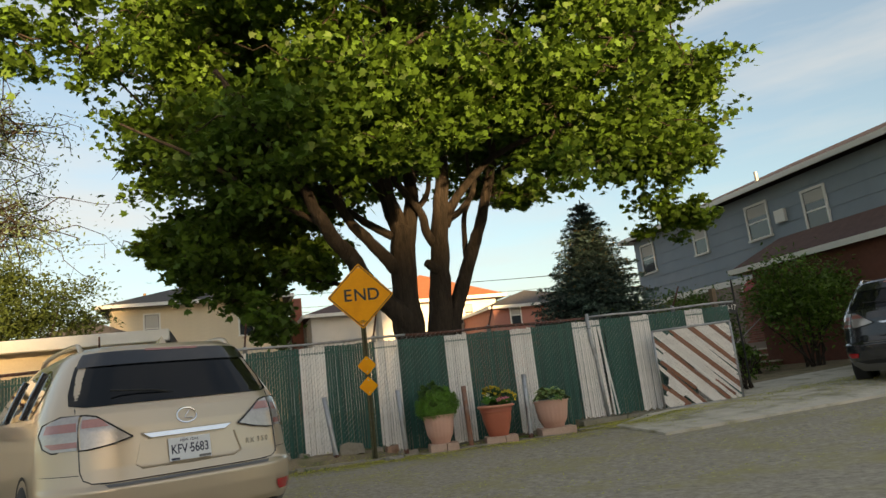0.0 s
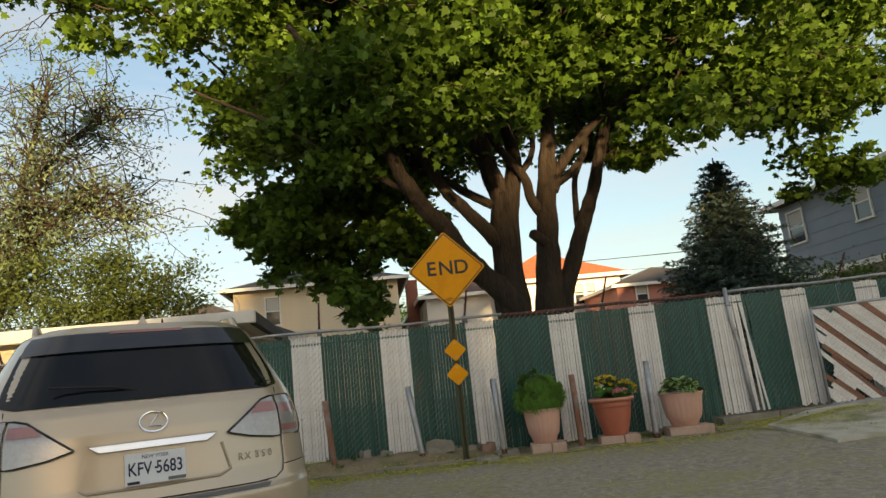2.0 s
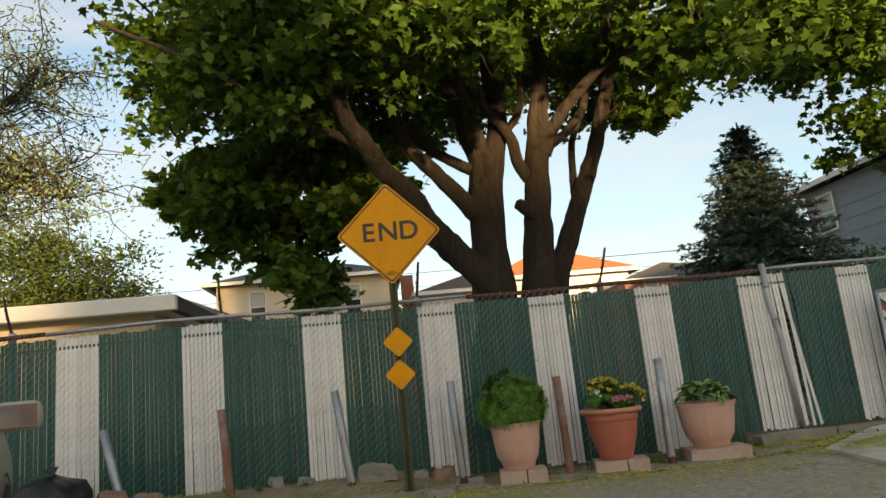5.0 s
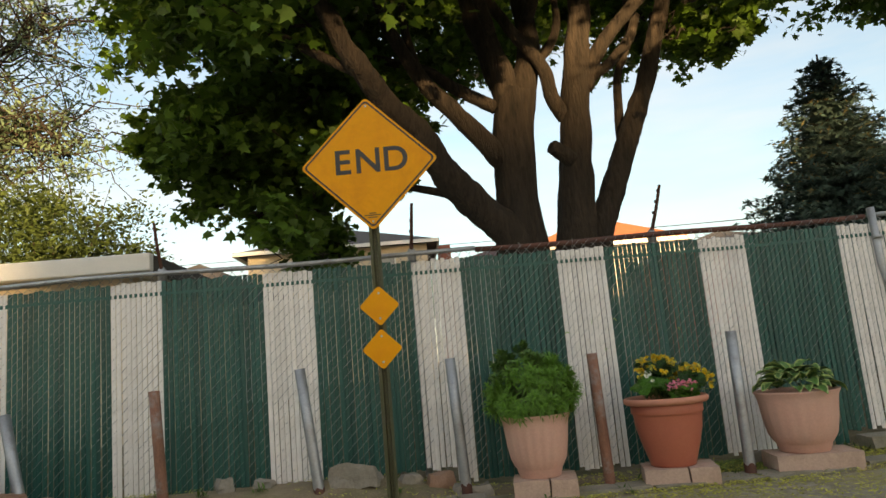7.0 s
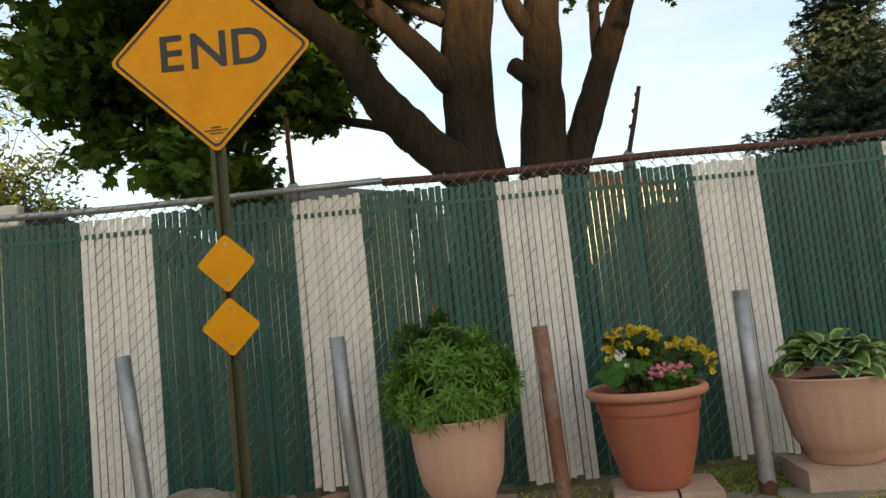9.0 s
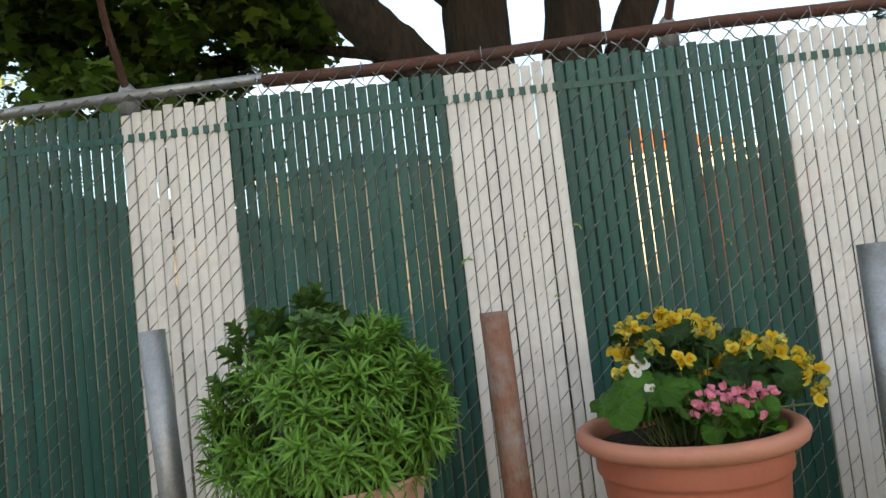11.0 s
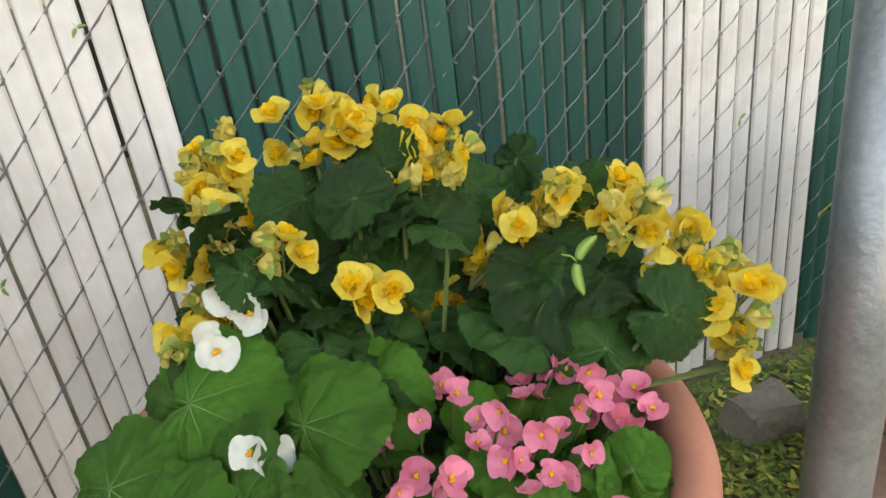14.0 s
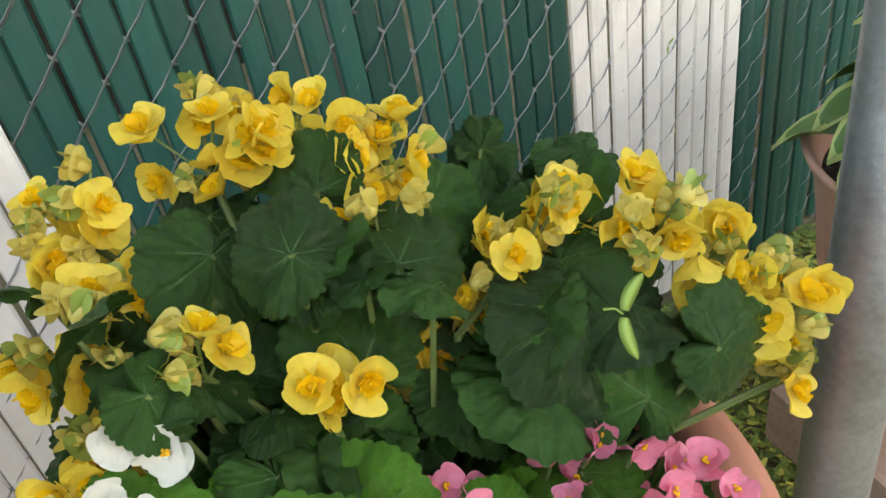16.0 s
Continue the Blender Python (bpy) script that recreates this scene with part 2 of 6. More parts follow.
def build_driveway():
    bm = bmesh.new()
    top, low = [], []
    for i in range(49):
        u = (i / 48) ** 1.5
        x0 = 6.2 + 23.8 * u
        near = 9.2 - 1.7 * u
        far = 10.75 + min(2.3, 0.72 * (x0 - 6.2))
        t, l = [], []
        for j in range(13):
            y = near + (far - near) * j / 12
            x = x0 + 0.15 * j / 12
            z = ground_z(x, y) + 0.036 + 0.004 * noise.noise((x * 2, y * 2, 4))
            t.append(bm.verts.new((x, y, z)))
            l.append(bm.verts.new((x, y, z - 0.12)))
        top.append(t)
        low.append(l)
    for i in range(48):
        for j in range(12):
            bm.faces.new((top[i][j], top[i + 1][j], top[i + 1][j + 1], top[i][j + 1]))
        bm.faces.new((low[i][0], low[i + 1][0], top[i + 1][0], top[i][0]))
        bm.faces.new((top[i][12], top[i + 1][12], low[i + 1][12], low[i][12]))
    for j in range(12):
        bm.faces.new((top[0][j], top[0][j + 1], low[0][j + 1], low[0][j]))
    solid("pavement", bm, M_CONCRETE, Matrix(), "stained pale concrete driveway slab with mossy edge", "driveway", kind="structure")


build_driveway()


def build_kerb():
    """A low crumbling strip of old concrete along the front of the poles."""
    kerb = thing("kerb", pose(0, 0, 0), "low crumbling concrete kerb strip, mossy and cracked", "kerb", kind="structure")
    rnd = random.Random(4)
    x = -6.0
    while x < 6.4:
        w = rnd.uniform(0.5, 1.1)
        bm = bmesh.new()
        y0 = 11.05 + rnd.uniform(-0.05, 0.04) + (0.12 if x < 2.4 else 0)
        z = ground_z(x, y0)
        box(bm, x + 0.012, x + w - 0.012, y0, y0 + rnd.uniform(0.2, 0.28), z - 0.1, z + rnd.uniform(0.025, 0.055))
        bmesh.ops.subdivide_edges(bm, edges=bm.edges[:], cuts=4, use_grid_fill=True)
        for v in bm.verts:
            q = noise.noise_vector(v.co * 5) * 0.025 + noise.noise_vector(v.co * 16) * 0.012
            v.co += Vector((q.x, q.y, q.z * 0.5))
        part("kerb_stone", bm, M_KERB, kerb)
        x += w
    x = 6.2
    while x < 8.2:
        w = rnd.uniform(0.6, 0.9)
        bm = bmesh.new()
        box(bm, x + 0.01, x + w - 0.01, 11.55, 11.75, 0.0, 0.15)
        bmesh.ops.subdivide_edges(bm, edges=bm.edges[:], cuts=4, use_grid_fill=True)
        for v in bm.verts:
            v.co += noise.noise_vector(v.co * 6) * 0.02
        part("kerb_stone", bm, M_KERB, kerb)
        x += w


build_kerb()

# ---- chain-link fence ----
SLAT = 0.0405
STRIPE_X = 0.325
FENCE_TOP, PIPE_Z = 1.85, 1.915


def fence_top(x):
    return 1.845 + (0.02 * x if x < 0 else 0.0) + 0.018 * max(0.0, x - 5.5)


def fence_base(x):
    return 0.17 if x < 3.0 else (0.07 if x < 6.2 else 0.17)


def slat_mesh(name, height, mat):
    """A flat tubular slat with rounded long edges and a cut top."""
    bm = bmesh.new()
    w, d = SLAT * 0.46, 0.0045
    outline = [(-w, 0), (-w * 0.82, -d), (-w * 0.25, -d * 1.5), (w * 0.25, -d * 1.5), (w * 0.82, -d), (w, 0), (w * 0.8, d), (-w * 0.8, d)]
    lo = [bm.verts.new((x, y, 0)) for x, y in outline]
    hi = [bm.verts.new((x, y, height)) for x, y in outline]
    n = len(outline)
    for i in range(n):
        bm.faces.new((lo[i], lo[(i + 1) % n], hi[(i + 1) % n], hi[i]))
    bm.faces.new(hi)
    return finish(name, bm, mat)


def build_fence():
    fence = thing("fence", pose(0, FENCE_Y, 0), "chain-link fence filled with dark green and white privacy slats", "fence", kind="structure")
    # posts
    for x in (-7.5, -5.43, -3.38, -1.33, 0.72, 2.77, 4.82, 8.62):
        rail_z = fence_top(x) + 0.065
        bm = bmesh.new()
        tube(bm, [(x, 0.05, -0.2), (x, 0.05, rail_z + 0.02)], 0.03, 12)
        post = part("post", bm, M_GALV, fence, smooth=True)
        bm = bmesh.new()
        tube(bm, [(x, 0.05, rail_z - 0.06), (x, 0.05, rail_z + 0.03), (x, 0.03, rail_z + 0.055)], [0.038, 0.038, 0.018], 12)
        part("post_cap", bm, M_GALV, post, smooth=True)
        bm = bmesh.new()
        tube(bm, [(x, 0.04, rail_z + 0.03), (x + 0.015, -0.1, rail_z + 0.21), (x + 0.03, -0.2, rail_z + 0.38)], [0.016, 0.014, 0.012], 6)
        for k in range(3):
            box(bm, x - 0.008 + 0.01 * k, x + 0.012 + 0.01 * k, -0.075 - 0.055 * k, -0.05 - 0.055 * k, rail_z + 0.17 + 0.08 * k, rail_z + 0.19 + 0.08 * k)
        part("wire_arm", bm, M_RUST, post, "short rusty barbed-wire arm")
    # the bent post in the broken white stripe
    bm = bmesh.new()
    tube(bm, [(6.72, -0.02, PIPE_Z + 0.08), (6.73, -0.02, 1.5), (6.78, -0.03, 1.2), (6.81, -0.04, 0.7), (6.84, -0.05, 0.1)], 0.032, 12)
    post = part("post", bm, M_GALV, fence, "bent galvanised post", smooth=True)
    for z in (1.72, 1.35, 0.32):
        bm = bmesh.new()
        xx = 6.725 if z > 1.5 else (6.76 if z > 1 else 6.83)
        tube(bm, [(xx, -0.03, z), (xx, -0.03, z + 0.035)], 0.041, 12)
        part("clamp", bm, M_GALV, post, smooth=True)
    # top rail in lengths, rusted on the middle stretch
    for a, b, m in ((-9, -1.0, M_RUST), (-1.0, 3.3, M_GALV), (3.3, 6.68, M_RUST), (6.72, 10.0, M_GALV)):
        bm = bmesh.new()
        pts = [(a + (b - a) * i / 8, 0.02, fence_top(a + (b - a) * i / 8) + 0.065 + 0.010 * math.sin(i * 1.1 + a)) for i in range(9)]
        tube(bm, pts, 0.021 if m is M_GALV else 0.024, 10)
        part("top_rail", bm, m, fence, smooth=True)
    # wire mesh: each wire crosses the face of a slat on its rise and its back on its fall
    verts, faces = [], []
    x = STRIPE_X + 0.5 * SLAT - 228 * SLAT
    step = SLAT
    i = 0
    rnd = random.Random(2)
    while x < 9.9:
        z0 = fence_base(x) - 0.02
        n = int((fence_top(x) + 0.065 - z0) / step)
        prev = None
        for k in range(2 * n + 1):
            odd = (k // 2 + i) % 2
            px = x + SLAT * 0.5 * ((-1 if odd else 1) if k % 2 == 0 else 0)
            zz = fence_top(x) + 0.068 - k * step * 0.5
            yy = -0.003 if k % 2 == 0 else (0.010 if odd else -0.0105)
            yy += 0.003 * noise.noise((x * 1.3, zz * 1.3, 3.0))
            base = len(verts)
            r = 0.0022
            verts += [(px - r, yy, zz), (px + r * 0.6, yy - r, zz + r), (px + r * 0.6, yy + r, zz - r)]
            if prev is not None:
                for q in range(3):
                    faces.append((prev + q, prev + (q + 1) % 3, base + (q + 1) % 3, base + q))
            prev = base
        x += SLAT
        i += 1
    mesh_ob = new("wire_mesh", from_lists("wire_mesh", verts, faces, M_WIRE))
    mesh_ob.parent = fence
    tagged(mesh_ob, "galvanised diamond wire mesh", kind="stuff")
    # tie wires round the rail
    bm = bmesh.new()
    for k in range(46):
        x = -9 + k * 0.41 + rnd.uniform(-0.05, 0.05)
        tube(bm, [(x, 0.02 + 0.03 * math.cos(a), fence_top(x) + 0.065 + 0.03 * math.sin(a) - (0.03 if a > 5 else 0)) for a in (0, 1.2, 2.4, 3.6, 4.8, 6.0)], 0.0018, 4)
    part("tie_wires", bm, M_WIRE, fence, kind="stuff")
    # slats, one by one
    meshes = {}
    rnd = random.Random(11)
    for i in range(-90, 235):
        # stripes: ten white slats, twenty green, counted from the stripe at x = 0.31
        x = STRIPE_X + (i + 0.5) * SLAT
        white = (i % 30) < 10 or 6.80 <= x < 6.98
        base = fence_base(x) + rnd.uniform(-0.015, 0.02)
        top = fence_top(x) + rnd.uniform(-0.012, 0.012)
        key = (round(top - base, 2), white)
        if key not in meshes:
            meshes[key] = slat_mesh("slat", key[0], M_WHITE if white else M_GREEN)
        lean, yaw, roll, dx = rnd.gauss(0, 0.09), rnd.gauss(0, 1.6), rnd.gauss(0, 0.12), rnd.gauss(0, 0.0006)
        if 6.36 < x < 6.80:
            lean -= 0.3 + 2.0 * (x - 6.4)
        if 6.80 <= x < 7.06:
            lean -= 2.2 + (4.0 if i % 3 == 0 else 0)
            base += rnd.uniform(0, 0.12)
        ob = new("slat", meshes[key])
        ob.parent = fence
        m = pose(x + dx, -0.001 + rnd.gauss(0, 0.001), top, 0, 0, 0) @ pose(0, 0, 0, roll, lean, yaw) @ pose(0, 0, -key[0])
        ob.matrix_local = m
    # locking strip that weaves through the slats near the top
    bm = bmesh.new()
    for i in range(-90, 235):
        x = STRIPE_X + i * SLAT
        if (i % 30) <= 10:
            box(bm, x - 0.011, x + 0.011, -0.0115, -0.0085, fence_top(x) - 0.115, fence_top(x) - 0.085)
        else:
            box(bm, x - 0.018, x + 0.018, -0.0100, -0.0085, fence_top(x) - 0.113, fence_top(x) - 0.09)
    part("locking_strip", bm, M_GREEN, fence, "thin green locking strip", kind="stuff")


build_fence()

# ---- gate with diagonal slats ----


def build_gate():
    ang = math.degrees(math.atan2(11.3 - 11.62, 9.35 - 7.9))
    gate = thing("gate", pose(7.9, 11.62, 0.15, 3, -1.5, ang), "leaning chain-link gate woven with white and brown diagonal slats", "gate")
    W, H = 1.5, 1.40
    bm = bmesh.new()
    tube(bm, [(0, 0, 0), (0, 0, H)], 0.021, 10)
    tube(bm, [(W, 0, 0), (W, 0, H)], 0.021, 10)
    tube(bm, [(0, 0, 0), (W, 0, 0)], 0.021, 10)
    tube(bm, [(0, 0, H), (W, 0, H)], 0.021, 10)
    part("gate_frame", bm, M_GALV, gate, "bent galvanised pipe frame", smooth=True)
    rnd = random.Random(5)
    pitch = 0.068
    n = int((W + H) / pitch)
    slope = 45
    for i in range(n):
        # slats fall from upper left to lower right
        c = -H + (i + 0.5) * pitch
        a = max(0.0, c)
        ztop = H if c >= 0 else H + c
        run = min(W - a, ztop)
        if run < 0.12:
            continue
        white = (i % 6) not in (0, 1)
        length = run * math.sqrt(2)
        cut = 0.0
        if a < 0.3 and rnd.random() < 0.5:
            cut = rnd.uniform(0.0, 0.25)
        if i in (8, 13, 21):
            length *= 0.72
        bm = bmesh.new()
        box(bm, cut, length - 0.03, -0.004, 0.004, -0.031, 0.031)
        ob = part("slat", bm, M_WHITE if white else M_BROWN_SLAT, gate)
        ob.matrix_local = pose(a, rnd.uniform(-0.004, 0.004), ztop, 0, 45 + rnd.gauss(0, 1.2), 0)
    verts, faces = [], []
    k = 0
    x = 0.04
    while x < W:
        prev = None
        z, j = H, 0
        while z > 0.02:
            px = x + (0.036 if j % 2 else -0.036)
            b = len(verts)
            r = 0.0017
            yy = -0.012 - 0.004 * (1 if (j + k) % 2 else -1)
            verts += [(px - r, yy, z), (px + r, yy - r, z), (px + r, yy + r, z)]
            if prev is not None:
                for q in range(3):
                    faces.append((prev + q, prev + (q + 1) % 3, b + (q + 1) % 3, b + q))
            prev = b
            z -= 0.042
            j += 1
        x += 0.076
        k += 1
    ob = new("wire_mesh", from_lists("wire_mesh", verts, faces, M_WIRE))
    ob.parent = gate
    tagged(ob, kind="stuff")


build_gate()
# ---- sign ----
M_SIGN = material("sign_yellow", (0.86, 0.34, 0.006), 0.5, vary=0.06, scale=3, fine=30, bump=0.03, dirt=(0.66, 0.22, 0.005), dirt_amount=0.5, dirt_scale=3.5, spec=0.25)
M_BLACK = material("black_paint", (0.012, 0.012, 0.014), 0.4, vary=0.1, bump=0.02)
M_OLIVE = material("olive_post", (0.075, 0.075, 0.035), 0.6, metal=0.3, vary=0.25, scale=8, fine=80, bump=0.2, dirt=(0.12, 0.11, 0.09), dirt_amount=0.5, dirt_scale=6)
M_STEEL = material("bolt_steel", (0.5, 0.5, 0.5), 0.35, metal=0.9, vary=0.1, bump=0.02)


def rounded_diamond(half, r, n=6):
    """Outline of a diamond with rounded corners, as (x, z) pairs."""
    out = []
    c = half - r * math.sqrt(2)
    for k, (cx, cz) in enumerate(((c, 0), (0, c), (-c, 0), (0, -c))):
        for i in range(n + 1):
            a = math.radians(90 * k - 45 + 90 * i / n)
            out.append((cx + r * math.cos(a), cz + r * math.sin(a)))
    return out


def build_sign():
    sx, sy = 2.50, 11.27
    sign = thing("road_sign", pose(sx, sy, ground_z(sx, sy), 0, 0, -4), "yellow diamond END road sign on an olive steel post", "road sign")
    bm = bmesh.new()
    # U-channel post
    prism_pts = [(-0.04, 0), (-0.04, 0.004), (-0.02, 0.006), (-0.014, 0.032), (0.014, 0.032), (0.02, 0.006), (0.04, 0.004), (0.04, 0), (0.017, 0.0), (0.011, 0.027), (-0.011, 0.027), (-0.017, 0.0)]
    lo = [bm.verts.new((x, y, -0.2)) for x, y in prism_pts]
    hi = [bm.verts.new((x, y, 2.95)) for x, y in prism_pts]
    for i in range(len(lo)):
        j = (i + 1) % len(lo)
        bm.faces.new((lo[i], lo[j], hi[j], hi[i]))
    bm.faces.new(hi)
    post = part("post", bm, M_OLIVE, sign, "olive U-channel post with punched holes")
    bm = bmesh.new()
    for k in range(92):
        z = 0.1 + k * 0.031
        ring = [bm.verts.new((0.0045 * math.cos(a), 0.0262, z + 0.0045 * math.sin(a))) for a in (math.pi * 2 * q / 6 for q in range(6))]
        bm.faces.new(ring[::-1])
    part("punched_holes", bm, M_BLACK, post, kind="stuff")
    for name, zc, half, r in (("sign_plate", 2.50, 0.525, 0.035), ("marker_plate", 1.412, 0.150, 0.022), ("marker_plate", 1.096, 0.150, 0.022)):
        bm = bmesh.new()
        prism(bm, rounded_diamond(half, r), -0.006, -0.002)
        bmesh.ops.recalc_face_normals(bm, faces=bm.faces)
        plate = part(name, bm, M_SIGN, sign)
        plate.location = (0, 0, zc)
        for s in ((1, -1) if half < 0.2 else (0.88, -0.88)):
            bm = bmesh.new()
            lathe(bm, [(0.009, 0), (0.009, 0.003), (0.006, 0.006)], 10)
            b = part("bolt", bm, M_STEEL, plate)
            b.matrix_local = pose(0, -0.006, s * half * (0.62 if half < 0.2 else 0.98), 90, 0, 0)
        if half > 0.3:
            # black border line
            bm = bmesh.new()
            o, i_ = rounded_diamond(half - 0.022, 0.03), rounded_diamond(half - 0.040, 0.026)
            a = [bm.verts.new((x, -0.0085, z)) for x, z in o]
            b = [bm.verts.new((x, -0.0085, z)) for x, z in i_]
            for k in range(len(a)):
                j = (k + 1) % len(a)
                bm.faces.new((a[k], a[j], b[j], b[k]))
            part("border", bm, M_BLACK, plate)
            for ch, dx in (("E", -0.205), ("N", -0.008), ("D", 0.20)):
                writing("letter", ch, 0.268, pose(dx, -0.0075, 0.01) @ UPRIGHT @ Matrix.Diagonal((1.02, 1, 1, 1)), M_BLACK, plate, bold=0.004)
            bm = bmesh.new()
            for q, (w, z) in enumerate(((0.05, -0.39), (0.12, -0.405), (0.07, -0.422))):
                box(bm, -w / 2, w / 2, -0.0085, -0.0062, z - 0.004, z + 0.003)
            part("maker_line", bm, M_OLIVE, plate)


build_sign()

# ---- bollard poles ----


M_RUST_POLE = material("rusted_zinc", (0.27, 0.125, 0.08), 0.75, metal=0.15, vary=0.35, scale=14, fine=140, bump=0.35, dirt=(0.36, 0.36, 0.35), dirt_amount=0.75, dirt_scale=6, stretch=(1, 1, 0.3))


def build_pole(bottom, top, rusty, r=0.040):
    b, t = Vector(bottom), Vector(top)
    turn = (t - b).to_track_quat("Z", "Y").to_matrix().to_4x4()
    pole = thing("pipe_post", Matrix.Translation(b) @ turn, "rusty upright steel pipe post standing in the soil" if rusty else "grey galvanised pipe post standing in the soil", "post", "pipe posts along the fence")
    h = (t - b).length
    bm = bmesh.new()
    lathe(bm, [(r, -0.12), (r, h * 0.5), (r, h), (r - 0.006, h), (r - 0.006, h - 0.25)], 24, cap=False)
    part("pipe", bm, M_RUST_POLE if rusty else M_GALV, pole, smooth=True)
    bm = bmesh.new()
    first, last = (-200, -75) if rusty else (0, 360)
    low, high = (0.0, h - 0.05) if rusty else (-0.05, 0.07)
    vs = []
    for i in range(15):
        a = math.radians(first + (last - first) * i / 14)
        rr = r + 0.0016
        vs.append((bm.verts.new((rr * math.cos(a), rr * math.sin(a), low)), bm.verts.new((rr * math.cos(a), rr * math.sin(a), high + 0.012 * math.sin(i * 1.7)))))
    for p, q in zip(vs, vs[1:]):
        bm.faces.new((p[0], q[0], q[1], p[1]))
    part("bare_zinc_strip" if rusty else "rust_band", bm, M_GALV if rusty else M_RUST, pole, "bare galvanised strip" if rusty else "rusty foot of the pipe", smooth=True)
    return pole


for lower, upper, rusty in (((-0.17, 11.48, 0.25), (-0.36, 11.6, 0.89), False), ((0.81, 11.55, 0.16), (0.74, 11.6, 0.975), True), ((1.96, 11.5, 0.10), (1.845, 11.57, 1.045), False),
                            ((3.034, 11.45, 0.04), (2.99, 11.45, 1.03), False), ((4.06, 11.31, 0.045), (4.042, 11.33, 0.975), True), ((5.062, 11.225, 0.03), (5.079, 11.25, 1.049), False)):
    build_pole(lower, upper, rusty)
# ---- houses ----
M_CREAM = material("cream_siding", (0.66, 0.55, 0.40), 0.7, vary=0.08, scale=2, fine=30, bump=0.1)
M_WHITE_SIDING = material("white_siding", (0.62, 0.60, 0.57), 0.7, vary=0.08, scale=2, fine=30, bump=0.1)
M_BLUE = material("blue_siding", (0.23, 0.28, 0.33), 0.75, vary=0.09, scale=1.5, fine=40, bump=0.12, dirt=(0.19, 0.235, 0.28), dirt_amount=0.4, dirt_scale=1.2)
M_PINK = material("pink_stucco", (0.45, 0.19, 0.15), 0.85, vary=0.1, bump=0.1)
M_ROOF_GREY = material("grey_shingle", (0.07, 0.062, 0.058), 0.9, vary=0.3, scale=5, fine=60, bump=0.5)
M_ROOF_BROWN = material("brown_shingle", (0.095, 0.055, 0.05), 0.9, vary=0.3, scale=5, fine=60, bump=0.5)
M_ROOF_ORANGE = material("orange_shingle", (0.36, 0.12, 0.05), 0.9, vary=0.25, scale=5, fine=60, bump=0.5)
M_TRIM = material("white_trim", (0.72, 0.70, 0.66), 0.55, vary=0.06, bump=0.05)
M_BRICK = material("red_brick", (0.23, 0.085, 0.06), 0.85, vary=0.2, scale=8, fine=60, bump=0.3, spread=0.25)
M_MORTAR = material("mortar", (0.28, 0.22, 0.19), 0.9, vary=0.15, bump=0.3)
M_GLASS = glass("window_glass", (0.03, 0.035, 0.04))
M_BLIND = material("blind", (0.45, 0.43, 0.40), 0.7, vary=0.05, bump=0.02)
M_AWNING_RED = material("awning_red", (0.45, 0.03, 0.03), 0.5, vary=0.1, bump=0.05)


def window(parent, m, w, h, sashes=2, blind=0.5):
    """A window in a wall: m puts its lower middle on the wall's face, with -y outwards."""
    win = new("window")
    win.parent = parent
    win.matrix_local = m
    win.empty_display_size = 0.1
    bm = bmesh.new()
    f = 0.075
    box(bm, -w / 2 - f, w / 2 + f, -0.05, 0.03, h, h + f)
    box(bm, -w / 2 - f, -w / 2, -0.05, 0.03, 0, h)
    box(bm, w / 2, w / 2 + f, -0.05, 0.03, 0, h)
    box(bm, -w / 2, w / 2, -0.035, 0.0, h / 2 - 0.025, h / 2 + 0.025)
    part("window_frame", bm, M_TRIM, win)
    part("window_sill", boxed(-w / 2 - f - 0.03, w / 2 + f + 0.03, -0.085, 0.03, -0.06, 0.0), M_TRIM, win)
    for z0, z1 in ((0, h / 2 - 0.025), (h / 2 + 0.025, h)):
        part("pane", boxed(-w / 2, w / 2, -0.015, -0.007, z0, z1), M_GLASS, win)
    if blind:
        part("blind", boxed(-w / 2 + 0.02, w / 2 - 0.02, -0.0195, -0.0165, h * (1 - blind), h - 0.02), M_BLIND, win)
    return win


def hip_roof(x0, x1, y0, y1, z, rise, over=0.35, inset=None, mat=None, parent=None):
    x0, x1, y0, y1 = x0 - over, x1 + over, y0 - over, y1 + over
    bm = bmesh.new()
    ix = min((x1 - x0), (y1 - y0)) / 2 if inset is None else inset
    if (x1 - x0) >= (y1 - y0):
        r0, r1 = ((x0 + ix), (y0 + y1) / 2), ((x1 - ix), (y0 + y1) / 2)
    else:
        r0, r1 = ((x0 + x1) / 2, y0 + ix), ((x0 + x1) / 2, y1 - ix)
    c = [bm.verts.new(p) for p in ((x0, y0, z), (x1, y0, z), (x1, y1, z), (x0, y1, z))]
    a, b = bm.verts.new((*r0, z + rise)), bm.verts.new((*r1, z + rise))
    if (x1 - x0) >= (y1 - y0):
        for f in ((c[0], c[1], b, a), (c[1], c[2], b), (c[2], c[3], a, b), (c[3], c[0], a)):
            bm.faces.new(f)
    else:
        for f in ((c[0], c[1], a), (c[1], c[2], b, a), (c[2], c[3], b), (c[3], c[0], a, b)):
            bm.faces.new(f)
    bm.faces.new(c[::-1])
    roof = part("roof", bm, mat, parent)
    bm = bmesh.new()
    for q in ((x0, x1, y0 - 0.06, y0), (x0, x1, y1, y1 + 0.06), (x0 - 0.06, x0, y0, y1), (x1, x1 + 0.06, y0, y1)):
        box(bm, q[0], q[1], q[2], q[3], z - 0.14, z + 0.02)
    part("gutter", bm, M_TRIM, roof)
    return roof


